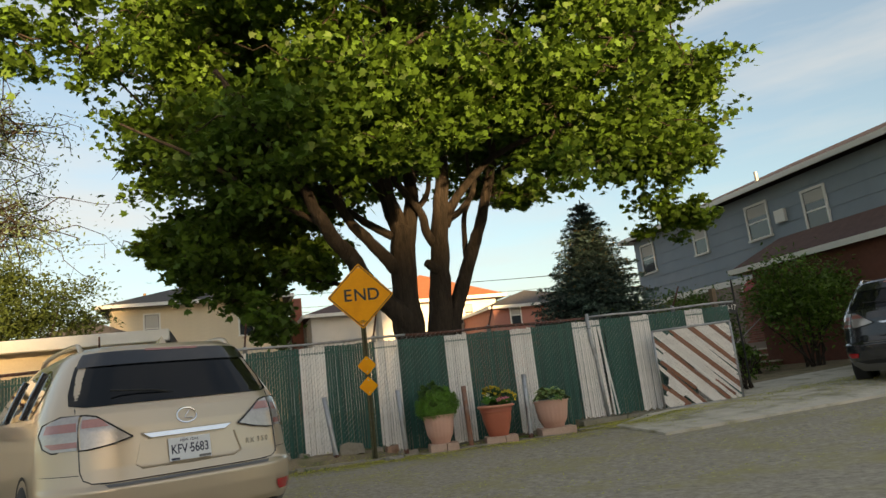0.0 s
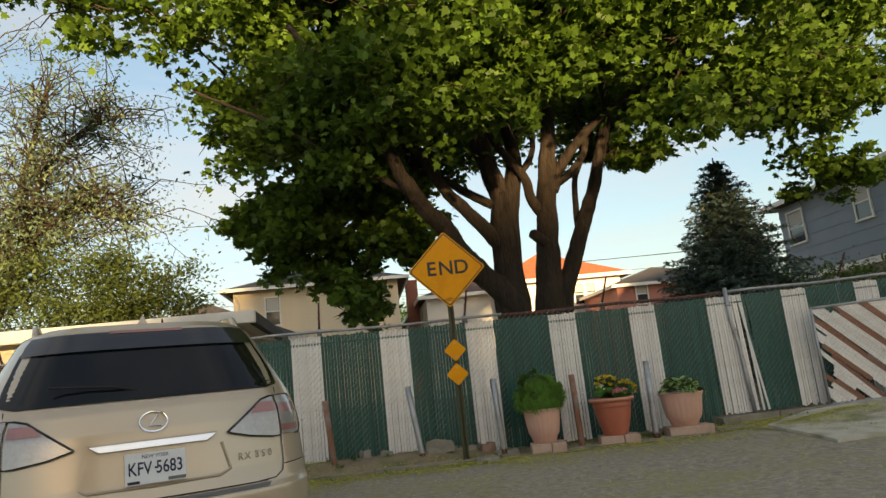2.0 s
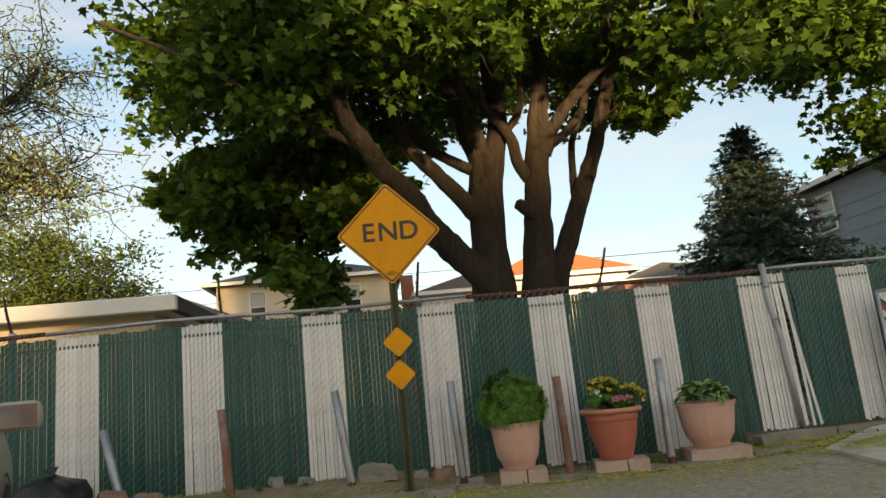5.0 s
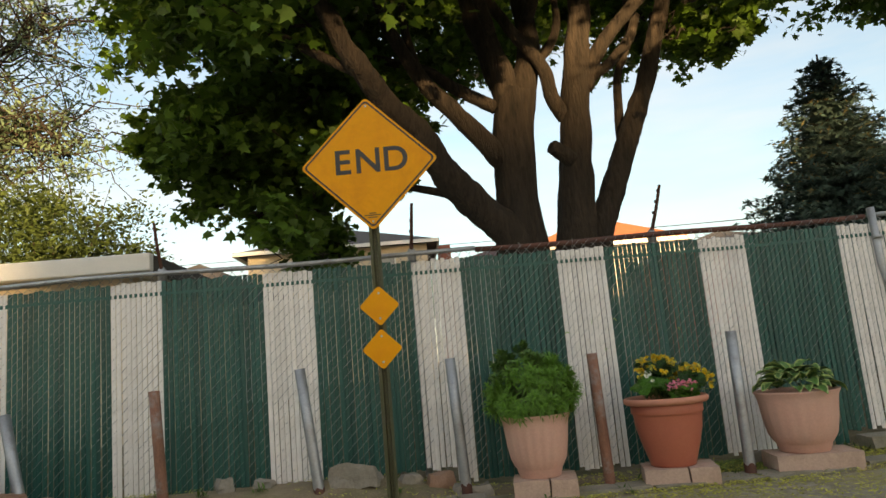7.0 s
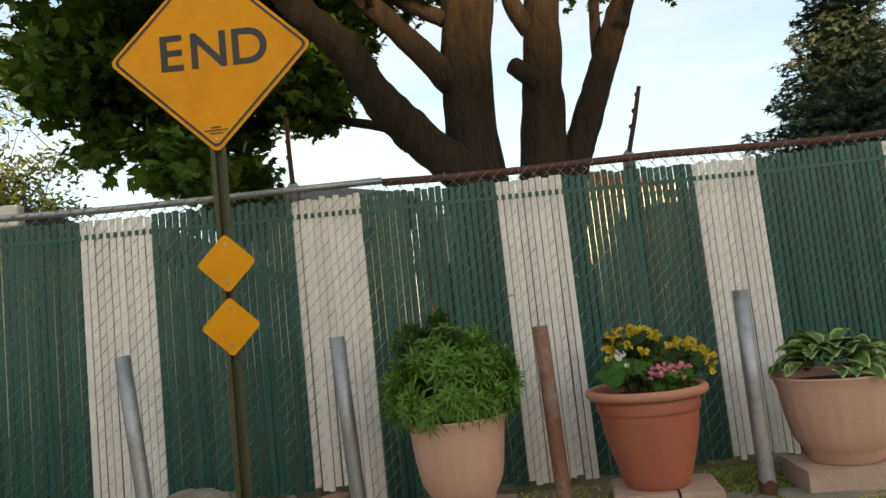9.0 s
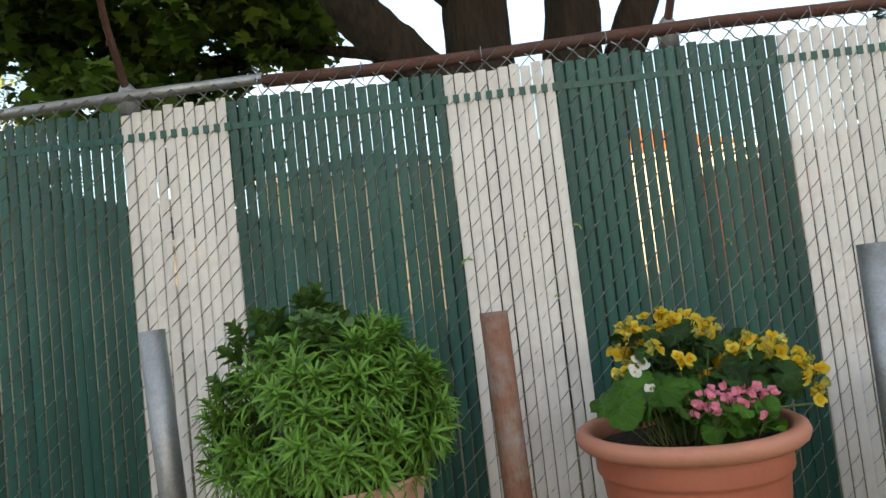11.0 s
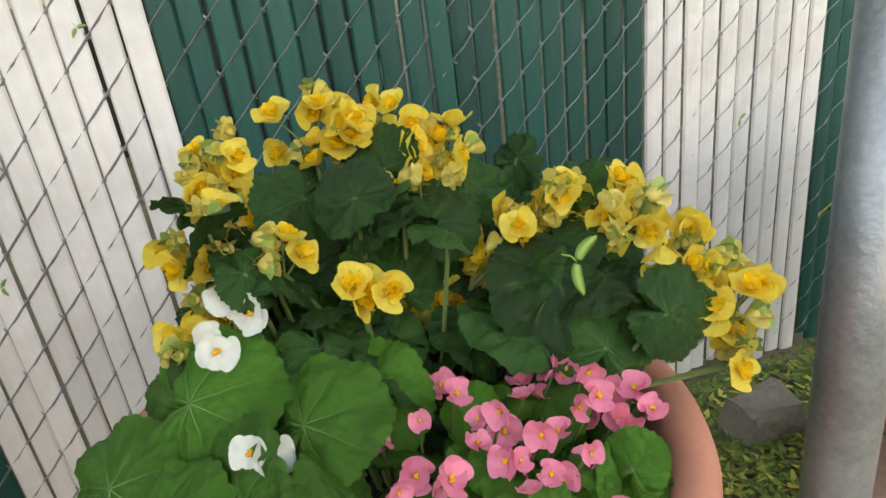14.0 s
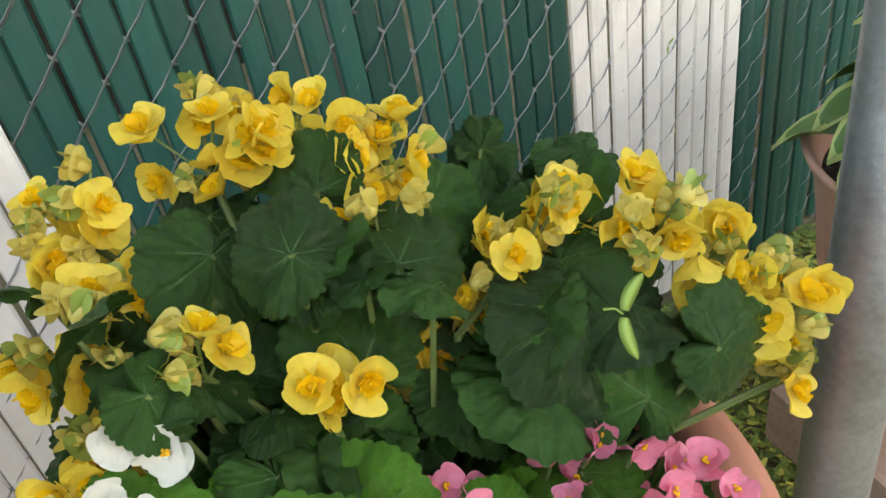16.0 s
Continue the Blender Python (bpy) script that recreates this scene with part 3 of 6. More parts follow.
def siding(parent, name, mat, length, z0, z1, m, pitch=0.22, proud=0.014):
    """Lapped boards on a wall's face, -y outwards, as pieces."""
    bm = bmesh.new()
    vs = [bm.verts.new(p) for p in ((0, -proud, 0), (length, -proud, 0), (length, -0.002, pitch), (0, -0.002, pitch), (0, 0, 0), (length, 0, 0))]
    for f in ((0, 1, 2, 3), (4, 5, 1, 0)):
        bm.faces.new([vs[i] for i in f])
    me = finish(name, bm, mat)
    z = z0
    while z < z1 - 0.01:
        ob = new(name, me)
        ob.parent = parent
        ob.matrix_local = m @ pose(0, 0, z)
        z += pitch


# grey-blue house: its long face looks along -x
def build_blue_house():
    X, Y0, Y1 = 17.0, 11.5, 25.3
    h = thing("house", pose(0, 0, 0), "grey-blue sided house with brown roof over red brick ground floor", "house")
    part("wall", boxed(X + 0.02, X + 9, Y0, Y1, 0.0, 3.3), M_MORTAR, h, "red brick ground-floor wall")
    part("wall", boxed(X, X + 9, Y0, Y1, 3.3, 5.95), M_BLUE, h, "grey-blue sided upper wall")
    part("trim_band", boxed(X - 0.03, X - 0.002, Y0, Y1, 3.22, 3.42), M_TRIM, h)
    face = pose(X, Y1, 0, 0, 0, -90)
    siding(h, "board", M_BLUE, Y1 - Y0, 3.45, 5.85, face, pitch=0.42, proud=0.02)
    hip_roof(X, X + 9, Y0, Y1, 6.1, 1.75, over=0.45, mat=M_ROOF_BROWN, parent=h)
    for yc, zb, w, hh, bl in ((15.9, 4.19, 0.74, 1.2, 0.3), (18.2, 4.5, 0.86, 1.05, 0.35), (21.1, 4.62, 0.62, 1.05, 0.5), (24.4, 4.55, 0.8, 1.1, 0.4)):
        window(h, pose(X - 0.01, yc, zb, 0, 0, -90), w, hh, blind=bl)
    window(h, pose(X - 0.01, 18.35, 2.05, 0, 0, -90), 0.62, 1.0, blind=0.3)
    part("vent_box", boxed(X - 0.14, X - 0.02, 17.0, 17.4, 4.75, 5.15, 0.01), M_TRIM, h)
    bm = bmesh.new()
    tube(bm, [(X + 1.6, 19.6, 6.3), (X + 1.6, 19.6, 7.15)], 0.07, 10)
    part("vent_pipe", bm, M_GALV, h)
    # bricks where the face shows
    bm = bmesh.new()
    box(bm, 0.004, 0.216, -0.014, 0.01, 0.004, 0.066)
    brick = finish("brick", bm, M_BRICK)
    for r in range(24):
        for c in range(12):
            y = 19.75 - c * 0.22 - (0.11 if r % 2 else 0)
            z = 1.25 + r * 0.075
            if 17.95 < y < 18.8 and 1.95 < z < 3.15:
                continue
            ob = new("brick", brick)
            ob.parent = h
            ob.matrix_local = pose(X + 0.02, y, z, 0, 0, -90)
    # porch
    part("porch_wall", boxed(X - 1.4, X - 0.01, 12.2, 17.4, 0.0, 3.35), M_BRICK, h)
    hip_roof(X - 1.4, X + 0.2, 11.9, 17.7, 3.45, 0.75, over=0.3, mat=M_ROOF_BROWN, parent=h)
    bm = bmesh.new()
    for k in range(7):
        a0, a1 = math.pi / 2 * k / 7, math.pi / 2 * (k + 1) / 7
        for y in (0,):
            v = [bm.verts.new(p) for p in ((-0.75 * math.sin(a0), 0, 0.42 * math.cos(a0)), (-0.75 * math.sin(a1), 0, 0.42 * math.cos(a1)), (-0.75 * math.sin(a1), 1.5, 0.42 * math.cos(a1)), (-0.75 * math.sin(a0), 1.5, 0.42 * math.cos(a0)))]
            bm.faces.new(v)
    aw = part("awning", bm, M_AWNING_RED, h, "red awning with white edging")
    aw.location = (X - 0.15, 17.0, 2.85)
    bm = bmesh.new()
    for y in (0, 0.75, 1.5):
        tube(bm, [(-0.76 * math.sin(math.pi / 2 * k / 7), y, 0.43 * math.cos(math.pi / 2 * k / 7)) for k in range(8)], 0.03, 6)
    part("awning_edge", bm, M_TRIM, aw)
    # steps up to the door
    steps = thing("front_steps", pose(15.2, 17.6, 0.1), "brick steps with pale treads and iron handrail", "steps")
    for k in range(5):
        part("step", boxed(-0.25 + 0.28 * k, 1.8, -0.7, 0.7, 0.19 * k, 0.19 * (k + 1) - 0.05), M_BRICK, steps)
        part("tread", boxed(-0.28 + 0.28 * k, 0.3 + 0.28 * k, -0.72, 0.72, 0.19 * (k + 1) - 0.05, 0.19 * (k + 1)), M_CONCRETE, steps)
    bm = bmesh.new()
    tube(bm, [(-0.2, 0.75, 0.1), (-0.2, 0.75, 0.95), (1.3, 0.75, 1.9), (1.3, 0.75, 0.9)], 0.018, 8)
    part("handrail", bm, M_STEEL, steps)


build_blue_house()


def farther(k):
    """Moves a far house out along the line of sight from the road, and sizes it to suit."""
    return Matrix.Translation(Vector((0.9, 1.7, 1.0)) * (1 - k)) @ Matrix.Scale(k, 4)


def build_cream_house():
    h = thing("house", farther(1.17), "cream sided two-storey house with grey hip roof", "house")
    x0, x1, y0, y1 = -4.5, 3.4, 36.0, 46.0
    part("wall", boxed(x0, x1, y0, y1, 0, 6.25), M_CREAM, h)
    siding(h, "board", M_CREAM, x1 - x0, 2.4, 6.2, pose(x0, y0, 0), pitch=0.2)
    hip_roof(x0, x1, y0, y1, 6.35, 1.6, over=0.5, mat=M_ROOF_GREY, parent=h)
    window(h, pose(-2.68, y0 - 0.01, 4.55), 0.62, 1.3, blind=0.5)
    window(h, pose(1.6, y0 - 0.01, 4.55), 0.62, 1.3, blind=0.5)
    bm = bmesh.new()
    tube(bm, [(x0 + 0.1, y0 - 0.3, 6.1), (x0 + 0.25, y0 - 0.06, 5.7), (x0 + 0.25, y0 - 0.06, 2.0)], 0.05, 8)
    part("downpipe", bm, M_CREAM, h)


build_cream_house()


def build_black_roof_house():
    h = thing("house", pose(0, 0, 0), "low house with a dark grey gable roof", "house")
    part("wall", boxed(-8.4, -1.0, 27.5, 35, 0, 3.2), M_WHITE_SIDING, h)
    hip_roof(-8.4, -1.0, 27.5, 35, 3.2, 2.0, over=0.4, mat=M_ROOF_GREY, parent=h)


build_black_roof_house()


def build_garage():
    g = thing("garage", pose(0, 0, 0), "low cream sided garage with a flat overhanging roof", "garage")
    part("wall", boxed(-9.5, -1.05, 15.7, 21, 0, 2.55), M_CREAM, g)
    siding(g, "board", M_CREAM, 8.45, 1.2, 2.5, pose(-9.5, 15.7, 0), pitch=0.13)
    part("roof", boxed(-10, -0.72, 15.35, 21.4, 2.66, 2.72), M_ROOF_GREY, g, "flat tar roof")
    part("soffit", boxed(-9.9, -0.8, 15.4, 21.3, 2.545, 2.57), M_TRIM, g)
    bm = bmesh.new()
    box(bm, -10, -0.6, 15.22, 15.36, 2.50, 2.735, 0.02)
    part("fascia", bm, M_TRIM, g, "weathered pale metal fascia")
    bm = bmesh.new()
    box(bm, -0.74, -0.6, 15.37, 21.4, 2.50, 2.735, 0.02)
    part("fascia", bm, M_ROOF_GREY, g)


build_garage()


def build_mid_houses():
    # white-sided house with a chimney; its left face recedes
    h = thing("house", farther(1.3), "white sided house with brown roof and tall brick chimney", "house")
    part("wall", boxed(4.4, 9.5, 33, 50, 0, 4.75), M_WHITE_SIDING, h)
    hip_roof(4.4, 9.5, 33, 50, 4.85, 1.1, over=0.35, mat=M_ROOF_BROWN, parent=h)
    for y in (35, 37.5, 41, 44):
        window(h, pose(4.39, y, 3.5, 0, 0, -90), 0.7, 1.0, blind=0.4)
    part("chimney", boxed(3.7, 4.25, 35, 35.6, 0, 6.0, 0.02), M_BRICK, h, "tall red brick chimney")
    siding(h, "board", M_WHITE_SIDING, 17, 2.0, 4.7, pose(4.4, 50, 0, 0, 0, -90), pitch=0.18)
    # cream house with the orange roof
    h = thing("house", farther(1.3), "cream sided house with orange shingle hip roof", "house")
    part("wall", boxed(7.5, 13.2, 32.0, 42, 0, 4.95), M_WHITE_SIDING, h)
    siding(h, "board", M_WHITE_SIDING, 5.7, 2.2, 4.9, pose(7.5, 32, 0), pitch=0.18)
    hip_roof(7.5, 13.2, 32.0, 42, 5.05, 1.7, over=0.4, mat=M_ROOF_ORANGE, parent=h)
    window(h, pose(11.2, 31.99, 3.8), 0.4, 0.9, blind=0.4)
    window(h, pose(11.75, 31.99, 3.8), 0.4, 0.9, blind=0.4)
    window(h, pose(8.4, 31.99, 3.8), 0.5, 0.9, blind=0.4)
    # pink house
    h = thing("house", pose(0, 0, 0), "pink stucco house with a grey gable roof", "house")
    part("wall", boxed(14.6, 22, 36, 46, 0, 4.9), M_PINK, h)
    hip_roof(14.6, 22, 36, 46, 4.95, 1.3, over=0.3, mat=M_ROOF_GREY, parent=h)
    window(h, pose(15.9, 35.99, 3.9), 0.55, 1.0, blind=0.5)


build_mid_houses()
# ---- trees ----
M_BARK = material("maple_bark", (0.034, 0.024, 0.017), 0.95, vary=0.75, scale=11, fine=38, bump=1.0, bump_dist=0.03, stretch=(1, 1, 0.18), dirt=(0.03, 0.022, 0.016), dirt_amount=0.6, dirt_scale=2)
M_LEAF = material("maple_leaf", (0.075, 0.145, 0.020), 0.55, vary=0.15, scale=3, fine=20, bump=0, spread=0.45, per="island", trans=0.28, spec=0.3)
M_LEAF_PALE = material("willow_leaf", (0.135, 0.20, 0.12), 0.6, vary=0.15, bump=0, spread=0.4, per="island", trans=0.3, spec=0.3)
M_LEAF_DARK = material("shrub_leaf", (0.06, 0.09, 0.025), 0.6, vary=0.15, bump=0, spread=0.45, per="island", trans=0.2, spec=0.3)
M_NEEDLE = material("spruce_needle", (0.085, 0.145, 0.125), 0.7, vary=0.2, bump=0, spread=0.45, per="island", trans=0.1, spec=0.3)
M_NEEDLE_NEW = material("spruce_new_growth", (0.21, 0.19, 0.10), 0.7, vary=0.2, bump=0, spread=0.3, per="island", trans=0.1, spec=0.3)

LOBES = ((0, -0.5), (0.16, -0.42), (0.46, -0.34), (0.30, -0.12), (0.52, 0.16), (0.22, 0.12), (0.0, 0.58), (-0.22, 0.12), (-0.52, 0.16), (-0.30, -0.12), (-0.46, -0.34), (-0.16, -0.42))
OVAL = ((0, -0.5), (0.2, -0.15), (0.16, 0.2), (0, 0.5), (-0.16, 0.2), (-0.2, -0.15))


class Leaves:
    """Gathers many small leaves as vertices and faces."""

    def __init__(self, seed):
        self.v, self.f, self.rng = [], [], np.random.default_rng(seed)

    def add(self, centres, size, shape=LOBES, droop=0.5, spread=0.35):
        rng = self.rng
        n = len(centres)
        if not n:
            return
        # leaf frames: the blade hangs outwards and down, faces roughly up
        up = np.stack([rng.normal(0, spread, n), rng.normal(0, spread, n), np.ones(n)], 1) + rng.normal(0, spread * 0.8, (n, 3))
        up /= np.linalg.norm(up, axis=1)[:, None]
        az = rng.uniform(0, 2 * np.pi, n)
        fw = np.stack([np.cos(az), np.sin(az), -droop * rng.uniform(0.3, 1.6, n)], 1)
        fw -= up * (fw * up).sum(1)[:, None]
        fw /= np.linalg.norm(fw, axis=1)[:, None]
        sd = np.cross(fw, up)
        s = size * rng.uniform(0.6, 1.25, n)
        k = len(shape)
        pts = np.empty((n, k, 3))
        for i, (a, b) in enumerate(shape):
            curl = -0.25 * (abs(a) + max(0, b) * 0.6)
            pts[:, i] = centres + s[:, None] * (sd * a + fw * b + up * curl * 0.6)
        base = len(self.v)
        self.v.extend(pts.reshape(-1, 3).tolist())
        self.f.extend([tuple(range(base + j * k, base + j * k + k)) for j in range(n)])

    def cloud(self, centre, radii, n, size, shape=LOBES, clumps=14, hollow=0.55, **kw):
        """Leaves in clumps near the skin of an uneven ellipsoid."""
        rng = self.rng
        d = rng.normal(size=(clumps, 3))
        d /= np.linalg.norm(d, axis=1)[:, None]
        q = np.asarray(centre) + d * np.asarray(radii) * rng.uniform(hollow, 1.0, (clumps, 1))
        w = rng.integers(0, clumps, n)
        off = rng.normal(size=(n, 3)) * np.array((0.24, 0.24, 0.13)) * float(np.mean(radii)) * rng.uniform(0.5, 1.2, (clumps, 1))[w]
        self.add(q[w] + off, size, shape, **kw)

    def link(self, name, mat, parent):
        me = from_lists(name, self.v, self.f, mat)
        ob = new(name, me)
        ob.parent = parent
        return tagged(ob, kind="stuff")


def wander(a, b, n, amp, rnd, sag=0.0):
    a, b = Vector(a), Vector(b)
    out = []
    for i in range(n + 1):
        t = i / n
        p = a.lerp(b, t)
        k = math.sin(math.pi * t)
        out.append(p + Vector((rnd.gauss(0, amp), rnd.gauss(0, amp), rnd.gauss(0, amp) + sag * k)) * min(1, 2 * k))
    return out


def smooth_path(pts, n=4):
    """A Catmull-Rom line through points."""
    p = [Vector(q) for q in pts]
    p = [p[0] * 2 - p[1]] + p + [p[-1] * 2 - p[-2]]
    out = []
    for i in range(1, len(p) - 2):
        for k in range(n):
            t = k / n
            out.append(0.5 * (2 * p[i] + (p[i + 1] - p[i - 1]) * t + (2 * p[i - 1] - 5 * p[i] + 4 * p[i + 1] - p[i + 2]) * t * t + (3 * p[i] - p[i - 1] - 3 * p[i + 1] + p[i + 2]) * t ** 3))
    out.append(p[-2])
    return out


def limb(bm, pts, r0, r1, seg=14, rough=0.06):
    path = smooth_path(pts, 12)
    n = len(path)
    radii = [(r0 + (r1 - r0) * i / (n - 1)) * (1 + rough * noise.noise(path[i] * 1.7)) for i in range(n)]
    first = len(bm.verts)
    tube(bm, path, radii, seg)
    bm.verts.ensure_lookup_table()
    for v in bm.verts[first:]:
        c = v.co
        v.co += noise.noise_vector(c * 2.3) * r0 * 0.10 + noise.noise_vector(Vector((c.x * 9, c.y * 9, c.z * 1.6))) * min(0.035, r0 * 0.10) + noise.noise_vector(Vector((c.x * 24, c.y * 24, c.z * 5))) * min(0.012, r0 * 0.05)
    return path


def build_maple():
    tree = thing("maple_tree", pose(0, 0, 0), "large many-stemmed maple in full green leaf", "tree")
    rnd = random.Random(3)
    Y = 15.3
    # stems: rows of points, start and end radius
    stems = (
        ([(4.6, Y, -0.2), (4.62, Y, 0.9), (4.62, Y, 1.7), (4.60, Y, 2.15)], 0.92, 0.60),
        # main left stem and its two forks
        ([(4.35, Y, 1.5), (4.29, Y, 2.5), (4.29, Y, 3.26), (4.32, Y, 4.1), (4.40, Y, 4.6)], 0.46, 0.33),
        ([(4.36, Y, 4.0), (4.25, Y, 4.8), (4.0, Y, 5.6), (3.83, Y, 6.34), (3.5, Y - 0.2, 8.0), (3.1, Y - 0.4, 10)], 0.31, 0.08),
        ([(4.42, Y, 4.2), (4.62, Y, 4.96), (4.66, Y, 5.6), (4.58, Y, 6.3), (4.7, Y, 8.2), (4.4, Y, 10.5)], 0.26, 0.08),
        ([(4.12, Y - 0.22, 5.9), (4.46, Y - 0.25, 5.32), (4.80, Y - 0.2, 4.86), (4.90, Y - 0.1, 4.46), (5.08, Y, 4.2)], 0.10, 0.14),
        ([(4.7, Y - 0.05, 4.95), (5.02, Y - 0.05, 5.35), (5.12, Y, 5.9), (5.0, Y, 7.0)], 0.10, 0.05),
        # right stem, its diagonal fork and the outer stem
        ([(4.95, Y, 1.5), (5.04, Y, 2.45), (5.12, Y, 3.2), (5.21, Y, 4.06), (5.32, Y, 4.9), (5.45, Y, 5.8), (5.5, Y, 6.5), (5.3, Y + 0.1, 8.4), (5.5, Y + 0.2, 10.5)], 0.40, 0.08),
        ([(5.40, Y, 4.6), (5.62, Y - 0.05, 5.1), (6.1, Y - 0.1, 5.65), (6.75, Y - 0.2, 6.2), (7.7, Y - 0.4, 6.6), (9.6, Y - 0.7, 7.1), (11.8, Y - 0.8, 7.4)], 0.16, 0.04),
        ([(5.2, Y, 1.6), (5.36, Y, 2.5), (5.52, Y, 2.9), (5.82, Y, 3.6), (6.12, Y, 4.27), (6.39, Y, 4.97), (6.66, Y, 5.78), (6.80, Y, 6.3), (6.85, Y, 7.3), (7.3, Y + 0.2, 9.4)], 0.27, 0.08),
        ([(5.86, Y + 0.1, 3.75), (5.90, Y + 0.2, 4.2), (5.99, Y + 0.25, 4.9), (6.2, Y + 0.2, 5.45), (6.3, Y + 0.4, 6.6)], 0.10, 0.05),
        ([(5.50, Y - 0.05, 4.75), (5.8, Y - 0.05, 4.95), (6.12, Y, 5.3), (6.3, Y + 0.1, 5.7)], 0.11, 0.08),
        # long limb leaning out over the fence
        ([(4.5, Y - 0.1, 1.7), (4.25, Y - 0.15, 2.45), (3.74, Y - 0.25, 2.96), (3.32, Y - 0.5, 3.36), (3.0, Y - 0.8, 3.83), (2.59, Y - 1.2, 4.17), (2.29, Y - 1.6, 4.54), (2.02, Y - 1.75, 5.03), (1.8, Y - 1.9, 5.4), (1.3, Y - 2.1, 6.0), (0.5, Y - 2.3, 7.2)], 0.33, 0.06),
        ([(4.15, Y - 0.1, 3.6), (3.62, Y - 0.2, 4.2), (3.2, Y - 0.3, 4.65), (2.85, Y - 0.4, 5.2), (2.55, Y - 0.5, 6.0), (2.2, Y - 0.6, 7.6)], 0.20, 0.06),
        ([(4.12, Y, 4.4), (3.55, Y, 4.75), (3.12, Y, 5.05), (2.2, Y + 0.2, 5.4), (0.8, Y + 0.5, 5.8), (-0.8, Y + 0.8, 6.2)], 0.13, 0.03),
        ([(3.12, Y - 0.3, 4.7), (2.95, Y - 0.2, 5.5), (2.92, Y - 0.2, 6.4), (2.8, Y, 8.0)], 0.10, 0.04),
        ([(2.45, Y - 1.4, 4.35), (1.4, Y - 1.6, 4.9), (0.2, Y - 1.8, 5.6), (-1.2, Y - 1.6, 6.4)], 0.09, 0.03),
        ([(3.4, Y + 0.3, 3.3), (2.4, Y + 0.9, 3.7), (1.2, Y + 1.4, 3.9), (-0.2, Y + 1.6, 4.2)], 0.08, 0.02),
        ([(4.1, Y - 0.3, 5.4), (3.6, Y - 1.6, 6.2), (3.4, Y - 2.8, 7.0), (4.2, Y - 3.6, 7.4)], 0.12, 0.04),
        ([(4.65, Y - 0.2, 5.6), (4.9, Y - 1.8, 6.3), (4.6, Y - 2.6, 6.7), (3.9, Y - 3.0, 7.1)], 0.12, 0.04),
        ([(6.6, Y + 0.2, 5.7), (8.0, Y + 1.2, 6.6), (10, Y + 1.6, 7.4)], 0.10, 0.03),
    )
    tips = []
    bm = bmesh.new()
    for pts, r0, r1 in stems[:1]:
        limb(bm, pts, r0, r1, 56, 0.15)
    part("trunk", bm, M_BARK, tree, "thick furrowed trunk base", smooth=True)
    for pts, r0, r1 in stems[1:]:
        bm = bmesh.new()
        path = limb(bm, pts, r0 * 0.75, r1 * 0.78, 36 if r0 > 0.15 else 18)
        tips.append(path)
        part("limb", bm, M_BARK, tree, smooth=True)
    # sawn-off stub
    bm = bmesh.new()
    limb(bm, [(5.05, Y - 0.15, 3.55), (4.86, Y - 0.25, 3.66), (4.78, Y - 0.3, 3.70)], 0.12, 0.09, 12)
    part("stub", bm, M_BARK, tree, smooth=True)
    # boughs of leaf: middle, radii
    boughs = BOUGHS
    twigs = bmesh.new()
    leaves = Leaves(8)
    nodes = [p for path in tips for p in path[len(path) // 3::4]]
    reach = sorted(boughs, key=lambda q: min((p - Vector(q[0])).length for p in nodes))
    for c, r, n in reach:
        c = Vector(c)
        near = min(nodes, key=lambda p: (p - c).length)
        tube(twigs, wander(near, c, 6, 0.12, rnd, 0.1), [0.030 - 0.002 * i for i in range(7)], 5)
        nodes.append(c)
        for k in range(5):
            e = c + Vector((rnd.uniform(-1, 1) * r[0], rnd.uniform(-1, 1) * r[1], rnd.uniform(-0.8, 0.8) * r[2])) * 0.9
            tube(twigs, wander(c, e, 5, 0.08, rnd, 0.05), [0.015 * (1 - i / 6) + 0.004 for i in range(6)], 4)
        leaves.cloud(c, r, int(n * 2.4), 0.165, clumps=max(14, n // 22), hollow=0.25, spread=0.6)
    part("twig_mass", twigs, M_BARK, tree, smooth=True, kind="stuff")
    leaves.link("crown", M_LEAF, tree)


BOUGHS = []
_r = random.Random(21)
# outer and inner boughs laid over the crown by a plan of rings


def crown_floor(x, y):
    """The crown's underside: low at the left end, high over the open limbs, low again at the right."""
    if x < -0.9:
        f = 4.9
    elif x < 2.6:
        f = 3.6
    elif x < 6.4:
        f = 6.1 if y < 15.8 else 5.3
    elif x < 7.8:
        f = 4.4
    elif x < 10.0:
        f = 5.2
    else:
        f = 4.7 if x < 12.5 else 5.4
    return 1.0 + (f - 1.0) * max(0.85, (y - 5.7) / 9.5)


for k in range(185):
    u, v = _r.uniform(0, 2 * math.pi), _r.uniform(-0.62, 1.0)
    q = math.sqrt(max(0.0, 1 - v * v)) * _r.uniform(0.70, 1.0)
    x, y, z = 6.3 + 7.6 * q * math.cos(u), 15.6 + 4.4 * q * math.sin(u), 8.4 + 5.4 * v
    low = crown_floor(x, y)
    if z < low + 0.8:
        z = low + 0.8 + _r.uniform(0, 0.9)
    BOUGHS.append(((x, y, z), (_r.uniform(0.9, 1.6), _r.uniform(0.9, 1.4), _r.uniform(0.5, 0.9)), 330))
# a curtain of hanging boughs at the left
for k in range(36):
    x = _r.uniform(-1.1, 2.7)
    lowest = 2.55 + 0.8 * abs(x - 1.45)
    BOUGHS.append(((x, _r.uniform(15.0, 16.8), _r.uniform(lowest, 5.4)), (_r.uniform(0.5, 0.9), 0.6, _r.uniform(0.35, 0.6)), 190))
